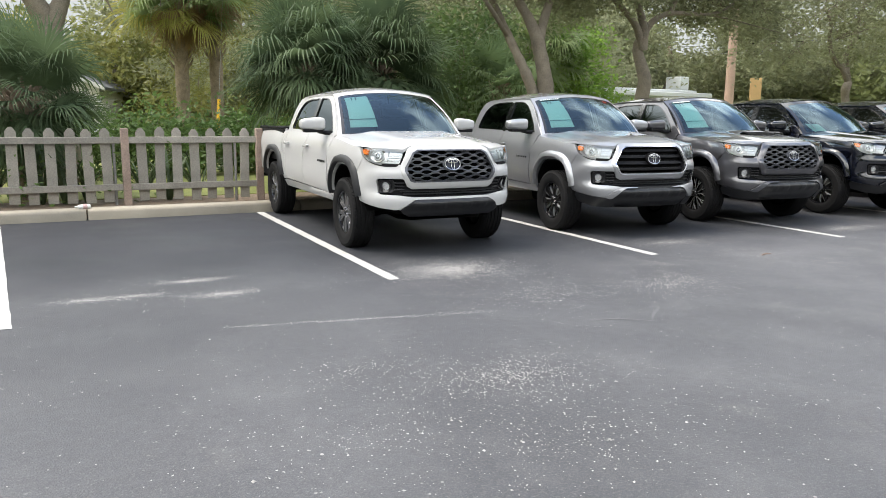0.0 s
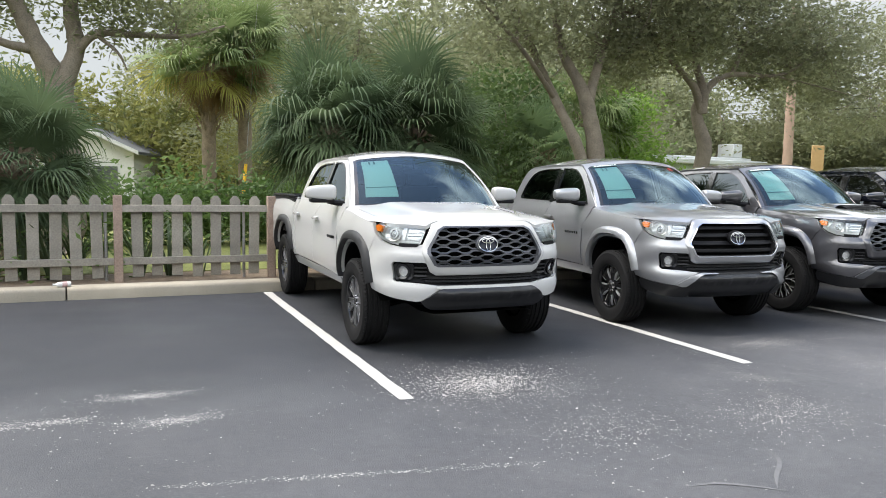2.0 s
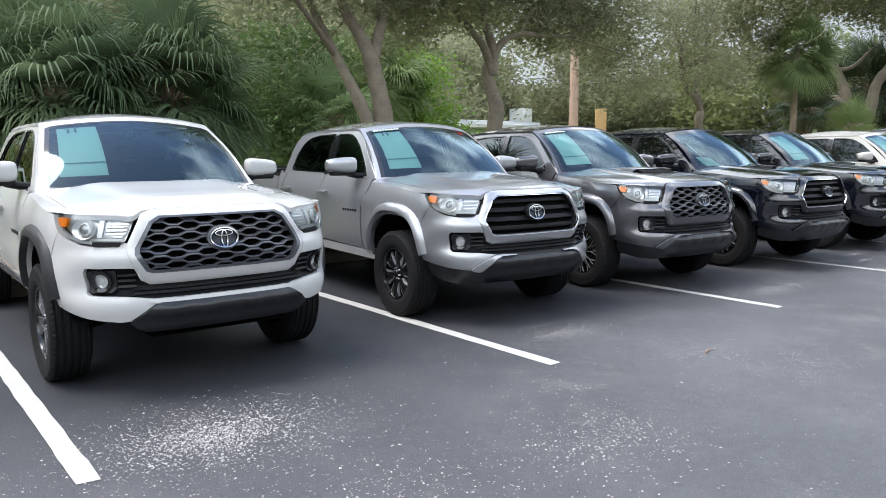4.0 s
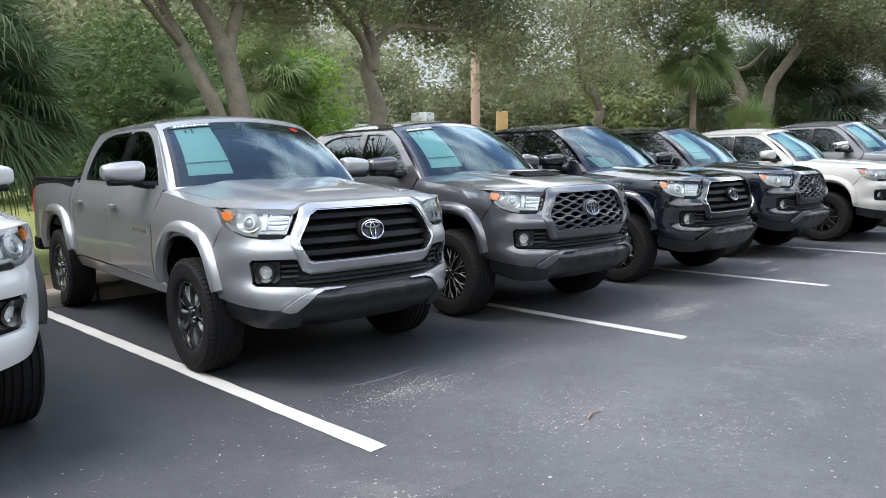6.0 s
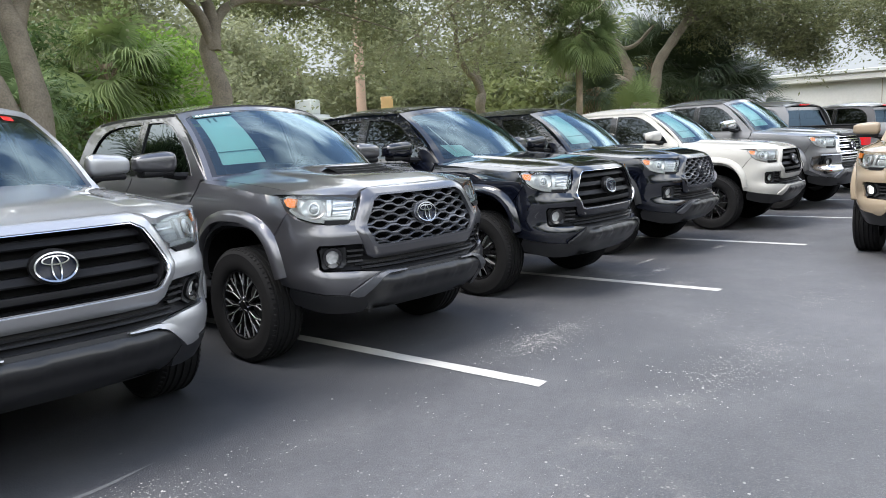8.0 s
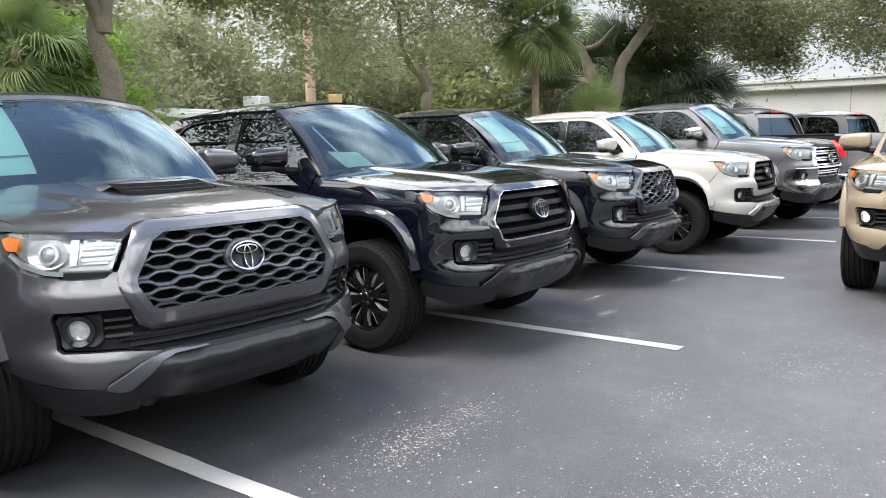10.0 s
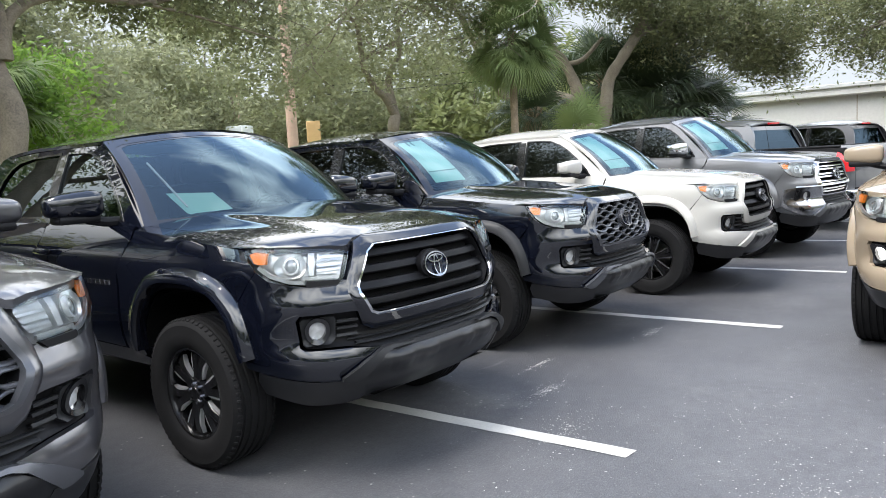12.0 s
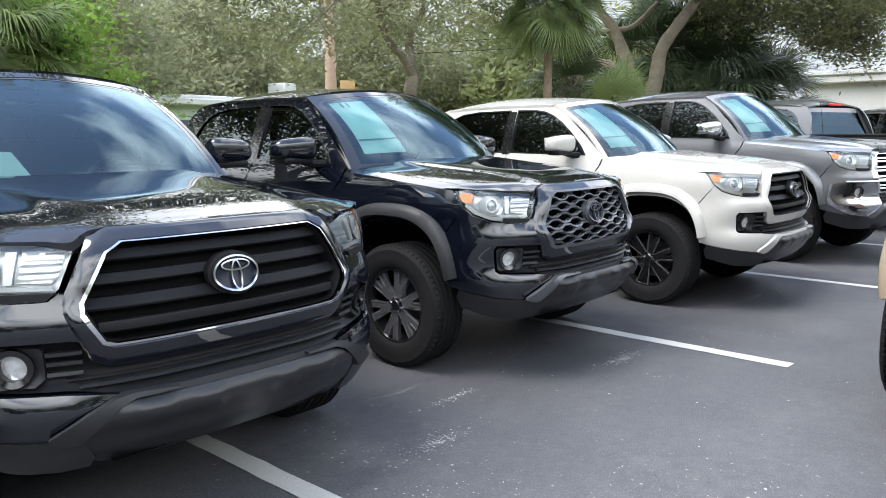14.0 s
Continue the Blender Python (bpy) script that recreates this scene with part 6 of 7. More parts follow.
tree("oak_tree", (18.0, 8.9, G), ((0.1, 0, 2.4), 0.15, 0.11),
     [((0.1, 0, 2.3), (-1.2, 0, 4.4), 0.09, 0.03), ((0.1, 0, 2.3), (1.0, 0.2, 4.8), 0.09, 0.03)],
     [(-1.4, 0, 4.9, 1.6, 1.4, 1.1, 3000), (0.8, 0.2, 5.2, 1.7, 1.5, 1.1, 3400), (-0.3, -0.6, 3.6, 1.3, 1.1, 0.7, 1500), (2.3, 0, 4.3, 1.2, 1.1, 0.9, 1800), (-2.6, 0.4, 3.3, 1.2, 1.0, 0.7, 1500)],
     OAK_LEAF_DULL, "young oak with fine grey-green leaves", 23)
tree("oak_tree", (-2.72, 10.2, G), ((0.02, 0, 2.6), 0.33, 0.27), [],
     [(-1.6, 0.2, 4.9, 1.3, 1.3, 0.7, 2200), (-0.6, 0.3, 5.6, 1.6, 1.4, 0.7, 2400), (1.0, 0, 4.7, 1.0, 1.0, 0.45, 1500), (1.9, 0.1, 4.25, 0.8, 0.8, 0.35, 900), (0.9, 0.2, 4.0, 0.5, 0.5, 0.25, 300), (-1.0, 0.4, 4.2, 0.6, 0.6, 0.3, 420), (-0.4, 0.6, 6.6, 2.0, 1.6, 0.9, 2000)],
     OAK_LEAF, "old oak with thick dark forked trunk and crooked limbs", 24,
     bends=[([(0.0, 0, 2.3), (-0.05, 0, 2.95), (-0.35, 0, 3.65), (-0.66, 0.1, 4.35), (-1.1, 0.2, 5.4)], 0.24, 0.10),
            ([(0.02, 0, 2.4), (0.08, 0, 3.0), (0.28, 0.1, 3.6), (0.22, 0.1, 4.4), (0.5, 0.3, 5.8)], 0.21, 0.09),
            ([(0.25, 0.05, 3.5), (0.62, 0, 3.86), (1.3, 0.1, 3.92), (2.1, 0, 3.95), (2.8, 0, 4.2)], 0.09, 0.02),
            ([(0.6, 0, 3.85), (0.95, -0.1, 3.55), (1.1, -0.1, 3.25)], 0.04, 0.012),
            ([(-0.3, 0, 3.5), (-0.9, -0.2, 3.6), (-1.7, -0.3, 4.1)], 0.10, 0.03)])
# the sprawling oak beyond the last trucks
tree("oak_tree", (25.5, 7.9, G), ((0.0, 0.0, 2.2), 0.33, 0.27), [],
     [(-5.7, 0.3, 5.6, 1.6, 1.4, 0.9, 3600), (-3.9, -0.2, 6.2, 1.8, 1.6, 0.9, 3800), (-1.9, -0.5, 5.9, 1.4, 1.3, 0.6, 2200), (-0.5, -1.1, 5.9, 1.6, 1.4, 0.8, 3400), (1.1, -1.7, 5.5, 1.6, 1.4, 1.0, 4600), (2.7, -2.5, 5.0, 1.5, 1.3, 1.1, 5600), (3.9, -3.3, 4.4, 1.2, 1.1, 1.0, 4400), (4.7, -3.8, 3.7, 0.7, 0.7, 0.6, 1400), (1.9, -1.3, 4.6, 1.2, 1.0, 0.7, 2000), (-0.9, -0.7, 7.4, 2.4, 1.9, 1.0, 4200), (2.9, -2.1, 7.0, 2.2, 1.9, 1.1, 4200), (-4.7, -0.1, 7.4, 2.2, 1.8, 1.0, 3600)],
     OAK_LEAF, "sprawling live oak with thick bent limbs", 25, size=0.062, more=1.7,
     bends=[([(0, 0, 1.9), (-0.14, 0.25, 2.7), (-0.22, 0.43, 3.34), (-0.35, 0.67, 3.98), (-0.55, 1.04, 4.63), (-0.9, 1.3, 6.5)], 0.20, 0.08),
            ([(0, 0.1, 2.3), (-0.17, 0.32, 2.79), (-0.75, 1.40, 3.20), (-1.16, 2.07, 3.15), (-1.39, 2.44, 3.68), (-1.62, 2.78, 4.64), (-2.2, 3.2, 6.0)], 0.19, 0.07),
            ([(-0.78, 1.40, 3.15), (-0.69, 1.30, 3.73), (-0.42, 0.81, 3.92), (-0.14, 0.25, 4.01), (0.3, -0.2, 4.6)], 0.12, 0.05),
            ([(0.05, -0.1, 1.9), (0.13, -0.30, 2.65), (0.18, -0.41, 3.41), (0.35, -0.79, 4.06), (0.52, -1.20, 4.69), (0.63, -1.48, 5.40), (1.2, -2.0, 7.0)], 0.20, 0.08),
            ([(0.50, -1.15, 4.60), (1.5, -1.9, 5.0), (2.8, -2.8, 5.0)], 0.11, 0.04)])
tree("oak_tree", (30.1, 0.4, G), ((0.1, 0, 3.6), 0.15, 0.12),
     [((0.1, 0, 3.4), (-1.4, 0.3, 5.4), 0.13, 0.05), ((0.1, 0, 3.5), (1.2, -0.3, 5.8), 0.13, 0.05), ((0.1, 0, 3.5), (0.2, 0.3, 6.2), 0.13, 0.05)],
     [(-1.6, 2.2, 5.0, 1.5, 1.3, 0.9, 3400), (0.0, 1.0, 5.6, 1.7, 1.5, 1.0, 4200), (0.4, -0.8, 5.8, 1.8, 1.6, 1.0, 2400), (1.0, -2.4, 5.2, 1.7, 1.5, 1.1, 2600), (-0.6, -2.6, 4.5, 1.2, 1.1, 0.8, 2000), (-1.4, 1.4, 4.0, 0.8, 0.8, 0.5, 800), (-0.6, 1.0, 3.7, 0.9, 0.8, 0.5, 900), (0.4, -1.0, 3.8, 1.0, 1.0, 0.5, 1000), (0, 0, 4.4, 1.5, 1.4, 0.7, 2000), (0.2, 0, 7.2, 2.4, 2.2, 1.1, 1800)],
     OAK_LEAF, "oak with dark crown in front of a white building", 26, size=0.06, more=1.7)

# palms, the near ones first
palm("fan_palm", (1.65, 8.2, G), 2.30, 84, 0.96, "large dark green fan palm with arching drooping fronds", 31, low=-50, leaf=PALM_DEEP)
palm("fan_palm", (3.25, 8.5, G), 2.35, 76, 0.98, "dark green fan palm with long drooping fronds", 32, low=-60, leaf=PALM_DEEP)
palm("fan_palm", (-3.15, 7.3, G), 1.65, 64, 0.76, "low green fan palm spreading over the picket fence", 33, low=-78, leaf=PALM_DEEP)
palm("fan_palm", (0.35, 15.6, G), 4.3, 44, 1.0, "tall palm with yellowing fronds and a skirt of dry ones", 34, leaf=PALM_PALE, old=PALM_YELLOW, dead=22, low=-30)
palm("fan_palm", (1.30, 15.9, G), 4.9, 34, 0.92, "tall palm with pale green and dry fronds", 38, leaf=PALM_PALE, old=PALM_YELLOW, dead=16, low=-25)
palm("fan_palm", (14.0, 19.2, G), 3.9, 40, 1.35, "pale green fan palm beside a bright bush", 39, leaf=PALM_PALE, low=-50)
palm("fan_palm", (8.45, 12.6, G), 2.3, 34, 0.8, "green fan palm behind the oak", 35, low=-60)
palm("fan_palm", (20.9, 7.7, G), 4.25, 60, 0.80, "tall fan palm with hanging grey-green fronds", 36, trunk_r=0.085, low=-95, leaf=PALM_PALE, dead=2, boots=False)
palm("fan_palm", (22.6, 8.2, G), 2.6, 22, 0.72, "dark fan palm below the oak's limbs", 45, trunk_r=0.10, low=-50, leaf=PALMETTO_LEAF)
palm("fan_palm", (21.3, 6.1, G), 1.75, 20, 0.62, "low fan palm with light green fronds", 37, leaf=PALM_PALE, old=PALM_YELLOW, low=-45)
for i, (x, y, z, s) in enumerate([(28.6, 7.4, 3.1, 1.4), (30.6, 6.6, 2.4, 1.2), (27.4, 8.4, 3.6, 1.35), (30.2, -0.6, 2.3, 1.0)]):
    palm("palmetto", (x, y, G), z, 34, s, "dark stiff-leaved palmetto with fanned blades", 40 + i, trunk_r=0.13, low=-40, leaf=PALMETTO_LEAF)

# shrubs and hedges
bush("bush", (9.8, 17.0, G), [(-0.8, 0, 2.4, 1.4, 1.1, 1.7, 2600), (1.0, 0.5, 1.9, 1.4, 1.2, 1.6, 2400), (0.2, 0.2, 4.1, 1.6, 1.0, 1.0, 2000)], DEEP_LEAF, "tall green leafy bush behind the oak", 51, 0.10)
bush("bush", (7.1, 12.6, G), [(-0.7, 0, 1.3, 1.2, 0.8, 1.2, 1900), (0.5, 0.4, 1.6, 1.0, 0.8, 1.3, 1500), (-0.2, 0.3, 3.2, 1.3, 0.8, 1.0, 1700)], DEEP_LEAF, "dense dark green bush beside the oak", 53, 0.085)
bush("bush", (15.7, 19.2, G), [(-0.4, 0, 2.0, 1.3, 1.2, 1.7, 2600), (0.2, 0.1, 4.0, 1.2, 1.0, 1.2, 2200), (1.7, 0.3, 1.9, 1.1, 1.0, 1.3, 1500), (-1.4, 0.2, 3.0, 0.7, 0.7, 0.9, 700)], BUSH_LEAF, "tall bright green leafy bush by the lawn", 52, 0.11)
for i, x in enumerate((-4.6, -2.6, -0.6, 1.6)):
    bush("hedge", (x, 11.6 + 0.2 * (i % 2), G), [(0, 0, 0.66, 1.25, 0.7, 0.66, 4200)], HEDGE_LEAF, "clipped green hedge beyond the fence", 60 + i, 0.075, "hedge")
for i, (x, y) in enumerate([(-3.3, 6.5), (-2.0, 6.55), (-4.3, 6.5)]):
    bush("shrub", (x, y, G), [(0, 0, 0.38, 0.32, 0.2, 0.36, 260)], HEDGE_LEAF, "dark leafy shrub growing behind the pickets", 70 + i, 0.05, "shrub")


def strap_plant(x, y, h, n, seed):
    """A clump of long blades that rise from one foot and bow over."""
    rg = random.Random(seed)
    t = new("strap_leaf_plant")
    t.location = (x, y, G)
    tagged(t, "dark green clump of long arching strap leaves behind the pickets", "plant", "strap-leaf plants along the fence", "thing")
    for _ in range(n):
        a, L, bow, w = rg.uniform(0, 6.28), h * rg.uniform(0.6, 1.15), rg.uniform(0.5, 1.5), rg.uniform(0.014, 0.024)
        out, side = Vector((math.cos(a), math.sin(a), 0)), Vector((-math.sin(a), math.cos(a), 0))
        p, vs = out * 0.04, []
        for j in range(6):
            k = w * (0.7, 1.0, 1.0, 0.85, 0.55, 0.08)[j]
            vs += [tuple(p - side * k), tuple(p + side * k + Vector((0, 0, 0.004)))]
            e = 1.35 - bow * (j / 5) ** 1.3
            p = p + (out * math.cos(e) + Vector((0, 0, math.sin(e)))) * L / 5
        part("blade", (vs, [(2 * j, 2 * j + 1, 2 * j + 3, 2 * j + 2) for j in range(5)]), STRAP_LEAF, t)


for i, (x, y, h) in enumerate([(-1.55, 6.45, 0.95), (-1.18, 6.50, 0.85), (-0.76, 6.48, 0.90), (-2.66, 6.45, 0.95), (-2.98, 6.50, 0.85), (-2.36, 6.52, 0.75), (-3.6, 6.48, 0.9), (-4.4, 6.5, 0.85)]):
    strap_plant(x, y, h, 26, 300 + i)
bush("vine_thicket", (0.5, 16.6, G), [(0, 0, 1.2, 1.2, 0.8, 1.2, 2200), (0.4, 0.6, 2.6, 0.9, 0.7, 1.1, 1500)], YELLOW_LEAF, "tangle of dry vines round the palm trunks", 76, 0.05)

# woods far behind, and the unseen tree line added behind the viewer
rngw = np.random.default_rng(90)


def woods(name, spots, leaf, label, seed, size, per=900, low=0):
    rng = np.random.default_rng(seed)
    blobs = []
    for x, y, h in spots:
        for _ in range(9):
            blobs.append((x + rng.normal() * 1.6, y + rng.normal() * 1.2, h * rng.uniform(0.25, 1.0), rng.uniform(1.4, 2.6), 1.6, rng.uniform(0.9, 1.7), per))
        for _ in range(low):
            blobs.append((x + rng.normal() * 1.4, y + 2 + rng.normal(), rng.uniform(0.8, 3.6), 2.0, 1.2, 1.1, per))
    t = new(name)
    tagged(t, label, "woods", "", "stuff")
    stems = []
    for x, y, h in spots:
        a, r = limb(rng, (x, y, 0), (x + rng.normal() * 0.5, y, h * 0.8), 0.16, 0.05, 0.15, 5)
        stems.append(tube(a, r, 6, False))
    tagged(part("stems", join(*stems), BARK, t), kind="stuff")
    tagged(quads("leaves", *leaf_cloud(rng, blobs, size, 30, 0.5), leaf, t), kind="stuff")
    return t


woods("far_woods", [(-14 + 3.4 * i + rngw.normal() * 0.8, 31 + rngw.normal() * 2, rngw.uniform(4.6, 6.8)) for i in range(9)], YELLOW_LEAF, "yellow-green trees beyond the lawn", 91, 0.16, 560)
woods("far_woods", [(5 + 3.0 * i + rngw.normal() * 0.8, 26 + 0.1 * i + rngw.normal() * 1.5, rngw.uniform(8.0, 11.0) - (3.0 if i == 4 else 0)) for i in range(5)], OAK_LEAF_DULL, "dense grey-green trees behind the car park", 92, 0.125, 1300, 3)
woods("far_woods", [(21 + 2.8 * i + rngw.normal() * 0.8, 34 - 1.0 * i + rngw.normal() * 1.5, rngw.uniform(8.5, 11.5) - (3.5 if i < 2 or i > 5 else (2.5 if i in (2, 3) else 0))) for i in range(9)], OAK_LEAF_DULL, "grey-green trees behind the car park", 93, 0.150, 860, 3)
woods("far_woods", [(40 + 2.0 * i, 22 - 2.2 * i + rngw.normal() * 1.5, rngw.uniform(5.5, 7.5)) for i in range(4)], FAR_LEAF, "distant trees beyond the white building", 94, 0.22, 450, 3)
woods("far_woods", [(-20 + 3.6 * i + rngw.normal() * 0.8, 42 + rngw.normal() * 2, rngw.uniform(11.0, 14.0) - (5.5 if i < 7 or i in (13, 14, 15) else 0)) for i in range(17)], FAR_LEAF, "dense distant trees behind everything", 97, 0.25, 440)
# out of view: blocks low sky so fronts and ground under trucks stay dark
woods("unseen_woods", [(-40 + 5.5 * i + rngw.normal() * 1.0, -29 + rngw.normal() * 1.5, rngw.uniform(6, 8.5)) for i in range(20)], FAR_LEAF, "unseen tree line across the car park, added to block low sky", 95, 0.30, 260)
woods("unseen_woods", [(-25 + rngw.normal() * 2, -26 + 3.6 * i + rngw.normal(), rngw.uniform(8, 11)) for i in range(10)], FAR_LEAF, "tree line at the end of the car park", 96, 0.30, 260)



def treeline(x0, x1, y, top, seed):
    """A lumpy mass of closed foliage far off, seen only through the gaps of nearer trees."""
    rng = np.random.default_rng(seed)
    nx, nz = int((x1 - x0) / 0.8), 12
    rough = rng.normal(size=(nx + 1, nz + 1, 2))
    h = top + 1.1 * np.convolve(rng.normal(size=nx + 9), np.ones(9) / 3, "valid")
    vs = [(x0 + (x1 - x0) * i / nx + 0.25 * rough[i, k, 0], y + 0.7 * rough[i, k, 1], h[i] * k / nz) for i in range(nx + 1) for k in range(nz + 1)]
    return vs, [(i * (nz + 1) + k, (i + 1) * (nz + 1) + k, (i + 1) * (nz + 1) + k + 1, i * (nz + 1) + k + 1) for i in range(nx) for k in range(nz)]


structure("backdrop", treeline(-60, 75, 54, 6.5, 5), FAR_LEAF, "distant closed line of dull green trees", "trees")

# ---- buildings, pole, board ----
house = new("small_house")
house.matrix_basis = pose(-3.05, 27.65, G, 0, 0, -15) @ Matrix.Diagonal((1.0, 1.45, 0.93, 1))
tagged(house, "small white house with grey gabled roof behind the hedge", "house", "", "thing")
part("wall", join(slab(-1.9, 1.9, 0, 4.6, 0, 2.5), ([(-1.9, 0.0, 2.5), (1.9, 0.0, 2.5), (0, 0.0, 3.45)], [(0, 1, 2)])), STUCCO, house, smooth=False)
for s in (-1, 1):
    part("roof", ([(0, -0.4, 3.62), (s * 2.2, -0.4, 2.52), (s * 2.2, 5.0, 2.52), (0, 5.0, 3.62), (0, -0.4, 3.50), (s * 2.2, -0.4, 2.40), (s * 2.2, 5.0, 2.40), (0, 5.0, 3.50)], [(0, 1, 2, 3), (7, 6, 5, 4), (0, 4, 5, 1), (1, 5, 6, 2)]), ROOFING, house, smooth=False)
    part("fascia", ([(0, -0.43, 3.64), (s * 2.23, -0.43, 2.53), (s * 2.23, -0.43, 2.37), (0, -0.43, 3.48)], [(0, 1, 2, 3)]), STUCCO, house, smooth=False)
for x in (-1.3, 0.4):
    w = part("window", slab(x, x + 0.9, -0.03, 0.02, 0.9, 1.9), ROOFING, house, smooth=False)
part("side_wall", slab(2.2, 4.4, 4.6, 8, 0, 2.3), STUCCO, house, smooth=False)
part("side_roof", slab(2.0, 4.7, 4.3, 8.4, 2.3, 2.45), WHITE_ROOF, house, smooth=False)

shed = new("low_building")
shed.matrix_basis = pose(25.6, 25.0, G, 0, 0, 11)
tagged(shed, "long low building with a pale flat roof behind the trees", "building", "", "thing")
part("wall", slab(-4.4, 4.2, 0.4, 6, 0, 2.45), GREEN_WALL, shed, smooth=False)
part("roof", rbox(-4.8, 4.6, 0, 6.4, 2.45, 2.70, 0.04, 1), WHITE_ROOF, shed)
part("roof_edge", rbox(-3.2, 4.0, 0.6, 6.0, 2.70, 2.86, 0.04, 1), WHITE_ROOF, shed)
part("roof_unit", rbox(2.7, 3.5, 0.8, 1.8, 2.86, 3.60, 0.05, 1), WHITE_ROOF, shed, "pale box on the roof")
for k in range(5):
    part("window", slab(-3.8 + 1.6 * k, -2.8 + 1.6 * k, 0.36, 0.42, 0.8, 1.9), ROOFING, shed, smooth=False)

hall = new("white_building")
hall.location = (35.5, -8, 0)
tagged(hall, "long white stucco building with a flat roof line", "building", "", "thing")
part("wall", slab(0, 12, -28, 15, 0, 3.05), STUCCO, hall, smooth=False)
part("parapet", rbox(-0.25, 12.2, -28.2, 15.2, 3.05, 3.45, 0.04, 1), STUCCO, hall)
part("parapet_lip", rbox(-0.32, 12.3, -28.3, 15.3, 3.32, 3.46, 0.02, 1), WHITE_ROOF, hall)
for k in range(9):
    part("joint", slab(-0.012, 0.01, -26 + 4.6 * k, -25.97 + 4.6 * k, 0, 3.05), CONCRETE, hall, smooth=False)

pole = new("utility_pole")
pole.location = (26.5, 21.3, G)
tagged(pole, "bare reddish-brown wooden utility pole", "utility pole", "", "thing")
part("shaft", tube([(0, 0, -0.1), (0.02, 0, 4), (0.03, 0, 9.5)], [0.24, 0.21, 0.17], 14), POLE_WOOD, pole)
part("crossarm", rbox(-1.2, 1.2, -0.07, 0.07, 8.6, 8.75, 0.01, 1), POLE_WOOD, pole)

board = new("sign_board")
board.matrix_basis = pose(24.0, 17.5, G, 0, 0, -40)
tagged(board, "tan board on two posts", "sign", "", "thing")
part("panel", rbox(-0.23, 0.23, -0.05, 0.05, 1.95, 3.05, 0.015, 1), SIGN_TAN, board)
for x in (-0.14, 0.14):
    part("post", rbox(x - 0.04, x + 0.04, -0.04, 0.04, -0.1, 1.98, 0.005, 1), POLE_WOOD, board)

guy = new("guy_wire_sleeve")
guy.location = (1.10, 14.95, G)
tagged(guy, "yellow plastic sleeve on a guy wire beside a palm", "guy wire", "", "thing")
part("sleeve", tube([(0.0, 0, 0.86), (0.04, 0.03, 1.30), (0.08, 0.06, 1.74)], 0.042, 8), YELLOW, guy)
part("wire", tube([(-0.08, -0.05, -0.05), (0.0, 0, 0.86), (0.08, 0.06, 1.74), (0.45, 0.4, 5.8)], 0.006, 5), STEEL, guy)

cable = new("overhead_cable")
tagged(cable, "two sagging overhead cables on poles beyond the lot", "cable", "", "thing")
for y in (-40.0, 34.0):
    part("post", tube([(34.2, y, -0.1), (34.2, y, 6.2)], [0.12, 0.09], 10), POLE_WOOD, cable)
for z in (6.1, 5.65):
    part("wire", tube([(34.2, -40 + 74 * k / 24, z - 1.0 * math.sin(math.pi * k / 24)) for k in range(25)], 0.018, 5), PLASTIC, cable)

# ---- the trucks ----
BASE = dict(trim=CHROME, flare="paint", rim=RIM_BLACK, face=RIM_SATIN, wheels="plain", chin="silver", sheet="stuck")


def spec(**kw):
    return {**BASE, **kw}


pickup("pickup_truck", spec(paint="white", grille="mesh", trim=GUNMETAL, flare="black", rim=RIM_BLACK, face=RIM_GREY, wheels="trail", chin=None), pose(1.02, 0.92, 0, 0, 0, -0.5), "white pickup truck with black flares and honeycomb grille")
pickup("pickup_truck", spec(paint="silver", grille="bars", wheels="broad", face=RIM_BLACK, banner=True, chin="paint", red_tag=True), pose(3.86, 1.03, 0, 0, 0, -4), "silver pickup truck with chrome-framed bar grille")
pickup("pickup_truck", spec(paint="grey", grille="mesh", trim=GUNMETAL, scoop=True, chin="grey", wheels="sport", face=RIM_BLACK, banner=True), pose(6.275, 0.975, 0, 0, 0, -4), "dark grey pickup truck with hood scoop and honeycomb grille")
pickup("pickup_truck", spec(paint="black", grille="bars", wheels="broad", face=RIM_BLACK, sheet="fallen", chin="dark"), pose(8.79, 0.865, 0, 0, 0, -1.8), "black pickup truck with chrome-framed bar grille")
pickup("pickup_truck", spec(paint="black", grille="mesh", trim=GUNMETAL, flare="black", wheels="trail", face=RIM_GREY, chin="grey", dark_badge=True), pose(11.45, 0.96, 0, 0, 0, 0.2), "black pickup truck with grey flares and honeycomb grille")
pickup("pickup_truck", spec(paint="cream", grille="bars", trim=PLASTIC, face=RIM_BLACK, chin="paint", dark_badge=True), pose(14.10, 0.58, 0), "white pickup truck with black bar grille")
pickup("pickup_truck", spec(paint="tan", grille="bars", trim=ALLOY, lit=True, sheet="small", chin="paint", banner=False), pose(11.10, -1.50, 0, 0, 0, -90), "tan pickup truck with lit fog lamps standing across the lane")
BIG = Matrix.Diagonal((1.08, 1.0, 1.10, 1))
big = spec(paint="cement", grille="broad", trim=CHROME, chrome_mirror=True, chin="paint", aerial=True, chrome_bumper=True)
pickup("large_pickup_truck", big, pose(16.98, 0.35, 0, 0, 0, -7) @ BIG, "large grey pickup truck with chrome grille bars")
big2 = spec(paint="slate", grille="broad", chin="paint", chrome_bumper=True, sheet=None)
pickup("large_pickup_truck", big2, pose(21.78, 5.38, 0, 0, 0, 162) @ BIG, "large grey pickup truck parked tail outwards")
pickup("large_pickup_truck", {**big2, "paint": "grey"}, pose(27.35, 4.62, 0, 0, 0, 162) @ BIG, "dark grey pickup truck parked tail outwards")

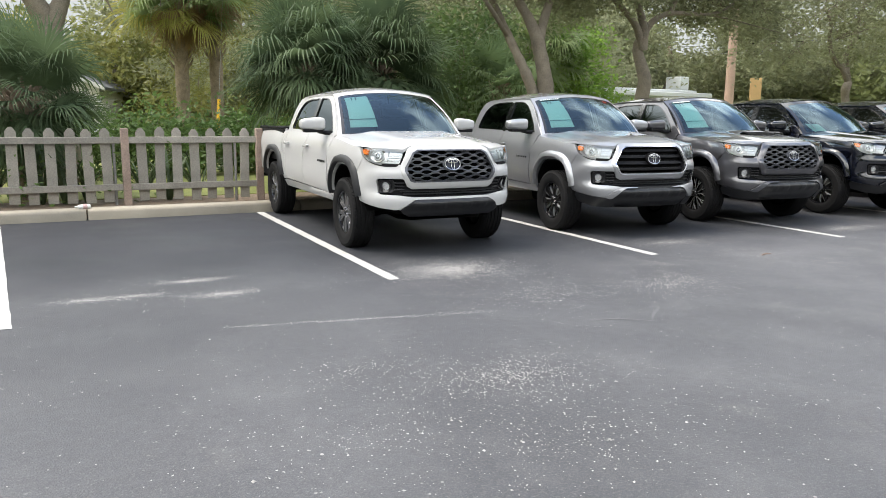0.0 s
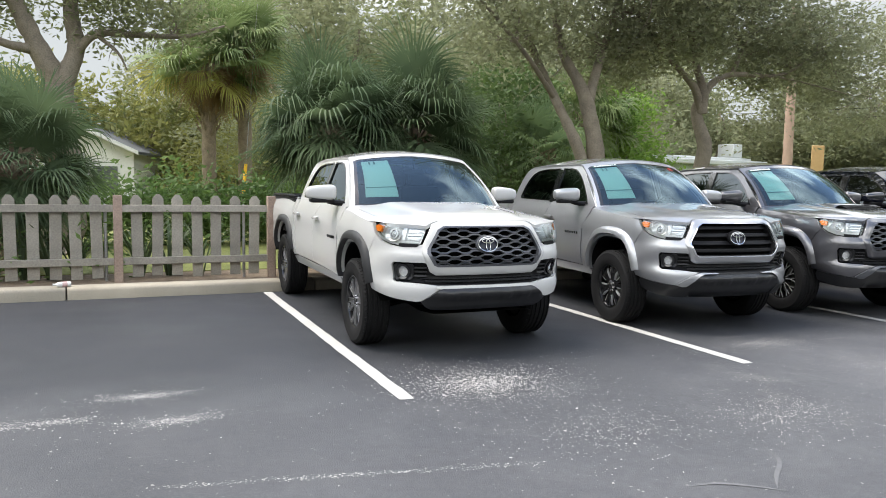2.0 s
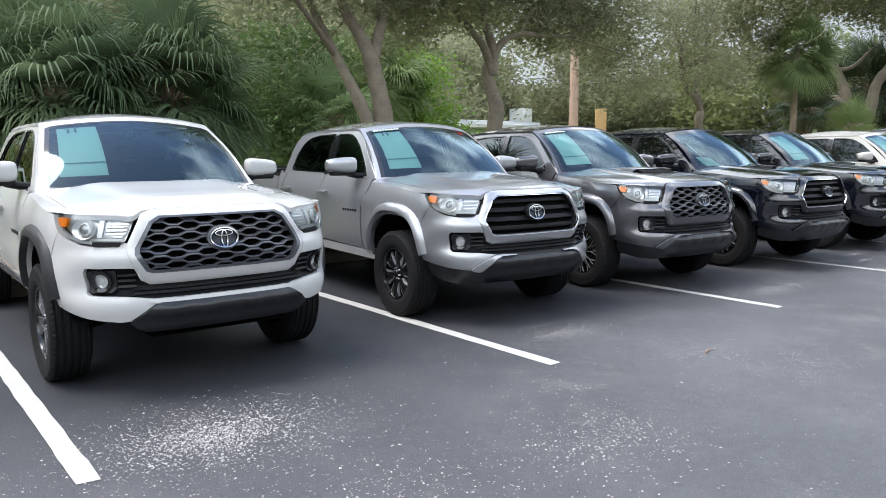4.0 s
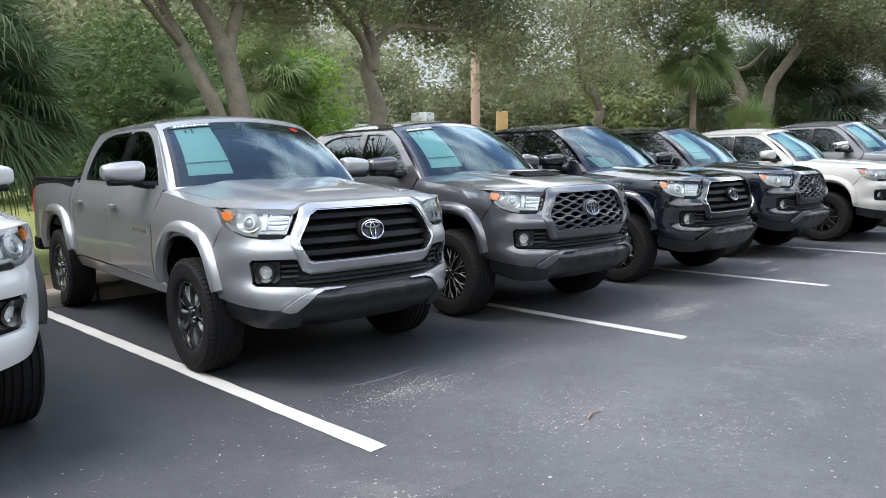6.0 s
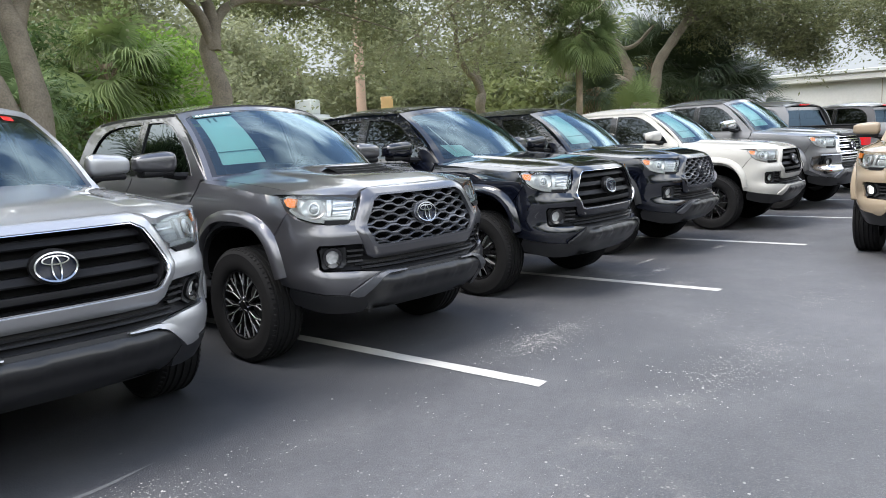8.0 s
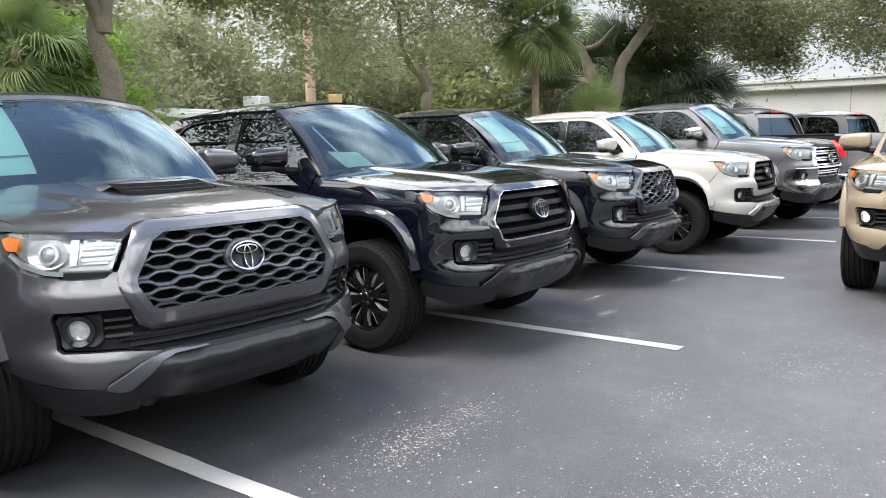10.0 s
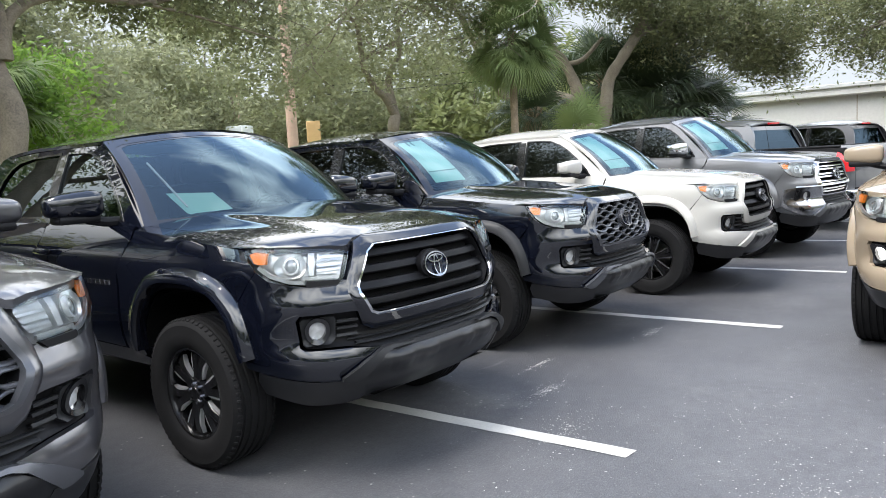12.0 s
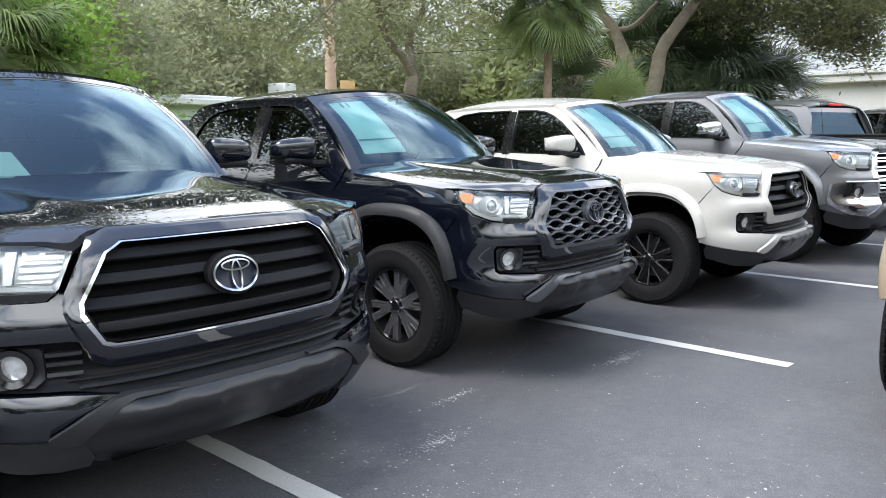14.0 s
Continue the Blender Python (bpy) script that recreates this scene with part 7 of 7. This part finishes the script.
bottle = new("plastic_bottle")
bottle.matrix_basis = pose(-2.36, KERB_Y + 0.11, 0.183, 0, -90, 12)
tagged(bottle, "empty white plastic bottle lying on the kerb", "bottle", "", "thing")
part("body", lathe_up([(0.0, 0.0), (0.026, 0.002), (0.032, 0.012), (0.032, 0.125), (0.026, 0.15), (0.012, 0.172), (0.012, 0.186)], 18), mat("milky_plastic", (0.70, 0.69, 0.67), 0.3, vary=0.08, scale=20), bottle)
part("label_band", lathe_up([(0.0325, 0.045), (0.0332, 0.047), (0.0332, 0.098), (0.0325, 0.100)], 18), mat("faded_pink_band", (0.55, 0.36, 0.34), 0.6, vary=0.15, scale=30), bottle, "faded pink band round the bottle")
part("cap", lathe_up([(0.0135, 0.184), (0.0145, 0.186), (0.0145, 0.200), (0.0, 0.202)], 14), mat("milky_plastic_cap", (0.62, 0.62, 0.60), 0.4, vary=0.1), bottle)

# ---- loose grit, twig, scuffs and cracks on the asphalt ----


def grit():
    """Pale stones worn loose from the surface: in clusters in front of the bays and thinly over the lane."""
    rng = np.random.default_rng(7)
    spots = [(0.62, 0.20, 0.40, 0.30, 1900), (3.74, 0.60, 0.42, 0.16, 900), (6.86, 0.52, 0.36, 0.15, 900), (7.32, 0.54, 0.14, 0.10, 140), (9.84, 0.88, 0.13, 0.04, 160), (10.38, 1.22, 0.12, 0.03, 110),
             (11.61, 0.87, 0.15, 0.035, 170), (-2.56, 0.29, 0.16, 0.07, 240), (-1.70, 0.69, 0.20, 0.06, 300), (-1.54, 0.07, 0.20, 0.07, 260), (-2.2, 0.28, 0.14, 0.05, 160),
             (-0.44, -2.65, 0.45, 0.25, 420), (-0.62, -3.5, 0.8, 0.40, 260), (0.84, -1.04, 0.5, 0.35, 300), (2.22, -1.1, 0.5, 0.3, 380), (4.05, -0.40, 0.55, 0.35, 620), (4.35, -1.1, 0.4, 0.3, 260),
             (6.78, -0.80, 0.45, 0.25, 560), (7.42, -0.84, 0.3, 0.25, 260), (8.1, -0.25, 0.2, 0.1, 60), (9.05, -0.8, 0.4, 0.3, 240), (9.25, 0.43, 0.3, 0.12, 200), (9.95, -0.3, 0.4, 0.3, 90), (-1.17, -2.2, 0.4, 0.2, 120), (-1.46, -3.05, 0.5, 0.3, 120)]
    pts = [rng.normal(size=(n, 2)) * (rx, ry) * rng.uniform(0.3, 1.3, (n, 1)) + (x, y) for x, y, rx, ry, n in [(a, b, c, d, int((3.0 if b < -2 or a < 3 else 1.9) * e)) for a, b, c, d, e in spots]]
    pts.append(np.stack([rng.uniform(-6, 13, 4600), rng.uniform(-6, 1.0, 4600)], 1))
    # a thin row of stones drawn for a pale crack
    k = rng.uniform(0, 1, 420)
    pts.append(np.stack([-1.7 + 1.9 * k, -0.96 - 0.38 * k], 1) + rng.normal(size=(420, 2)) * 0.018)
    p = np.concatenate(pts)
    vs, fs = [], []
    for x, y in p:
        s = (float(rng.gamma(2.0, 0.00085)) + 0.0012) * (1.4 if x < 2.6 else 1.0)
        a = rng.uniform(0, 6.28)
        c, d = s * math.cos(a), s * math.sin(a)
        i = len(vs)
        vs += [(x + c, y + d, 0.0005), (x - d * 0.8, y + c * 0.8, 0.0005), (x - c, y - d, 0.0005), (x + d * 0.8, y - c * 0.8, 0.0005), (x + c * 0.3, y, 0.0005 + s * 0.6)]
        fs += [(i, i + 1, i + 4), (i + 1, i + 2, i + 4), (i + 2, i + 3, i + 4), (i + 3, i, i + 4)]
    return vs, fs


tagged(part("loose_grit", grit(), STONE, None, smooth=False), "pale loose stones scattered in patches on asphalt", "gravel", "", "stuff")
twig = tagged(part("twig", tube([(4.04, -0.50, 0.008), (4.12, -0.47, 0.012), (4.20, -0.475, 0.008)], [0.006, 0.006, 0.003], 6), mat("reddish_twig", (0.27, 0.17, 0.12), 0.8, vary=0.2), None), "short reddish twig lying on the asphalt", "twig", "", "thing")

SCUFF = mat("pale_stripe", (0.118, 0.118, 0.122), 0.8, vary=0.25, scale=12, fine=150)


def scuff(keys, width):
    """A thin pale stripe along a curve on the ground, for scuffs and cracks, thinning out at its ends."""
    c = spline(keys, 40)
    t = np.gradient(c, axis=0)
    t /= np.hypot(t[:, 0], t[:, 1])[:, None]
    w = width * np.sin(np.linspace(0.15, math.pi - 0.15, len(c))) / 2
    vs = [(float(p[0] - s * q[1] * k), float(p[1] + s * q[0] * k), 0.003) for p, q, k in zip(c, t, w) for s in (-1, 1)]
    geo = vs, [(2 * i, 2 * i + 1, 2 * i + 3, 2 * i + 2) for i in range(len(c) - 1)]
    tagged(part("tyre_scuff", geo, SCUFF, None, smooth=False), "pale curved tyre scuff or crack line on the asphalt", "tyre mark", "", "structure")


scuff([(11.02, 1.42), (11.20, 1.44), (11.40, 1.49), (11.58, 1.60), (11.66, 1.74)], 0.022)
scuff([(10.0, 1.55), (10.2, 1.50), (10.42, 1.52)], 0.03)
scuff([(13.7, 0.92), (14.0, 0.88), (14.3, 0.90)], 0.03)
scuff([(3.45, 0.95), (3.8, 0.90), (4.15, 0.95)], 0.03)
# these last two stripes draw pale cracks, not tyre scuffs
scuff([(1.53, -1.58), (1.43, -1.78), (1.25, -1.93), (1.12, -2.06)], 0.025)
scuff([(0.73, -1.88), (0.88, -1.90), (1.01, -1.98), (1.14, -2.10)], 0.025)
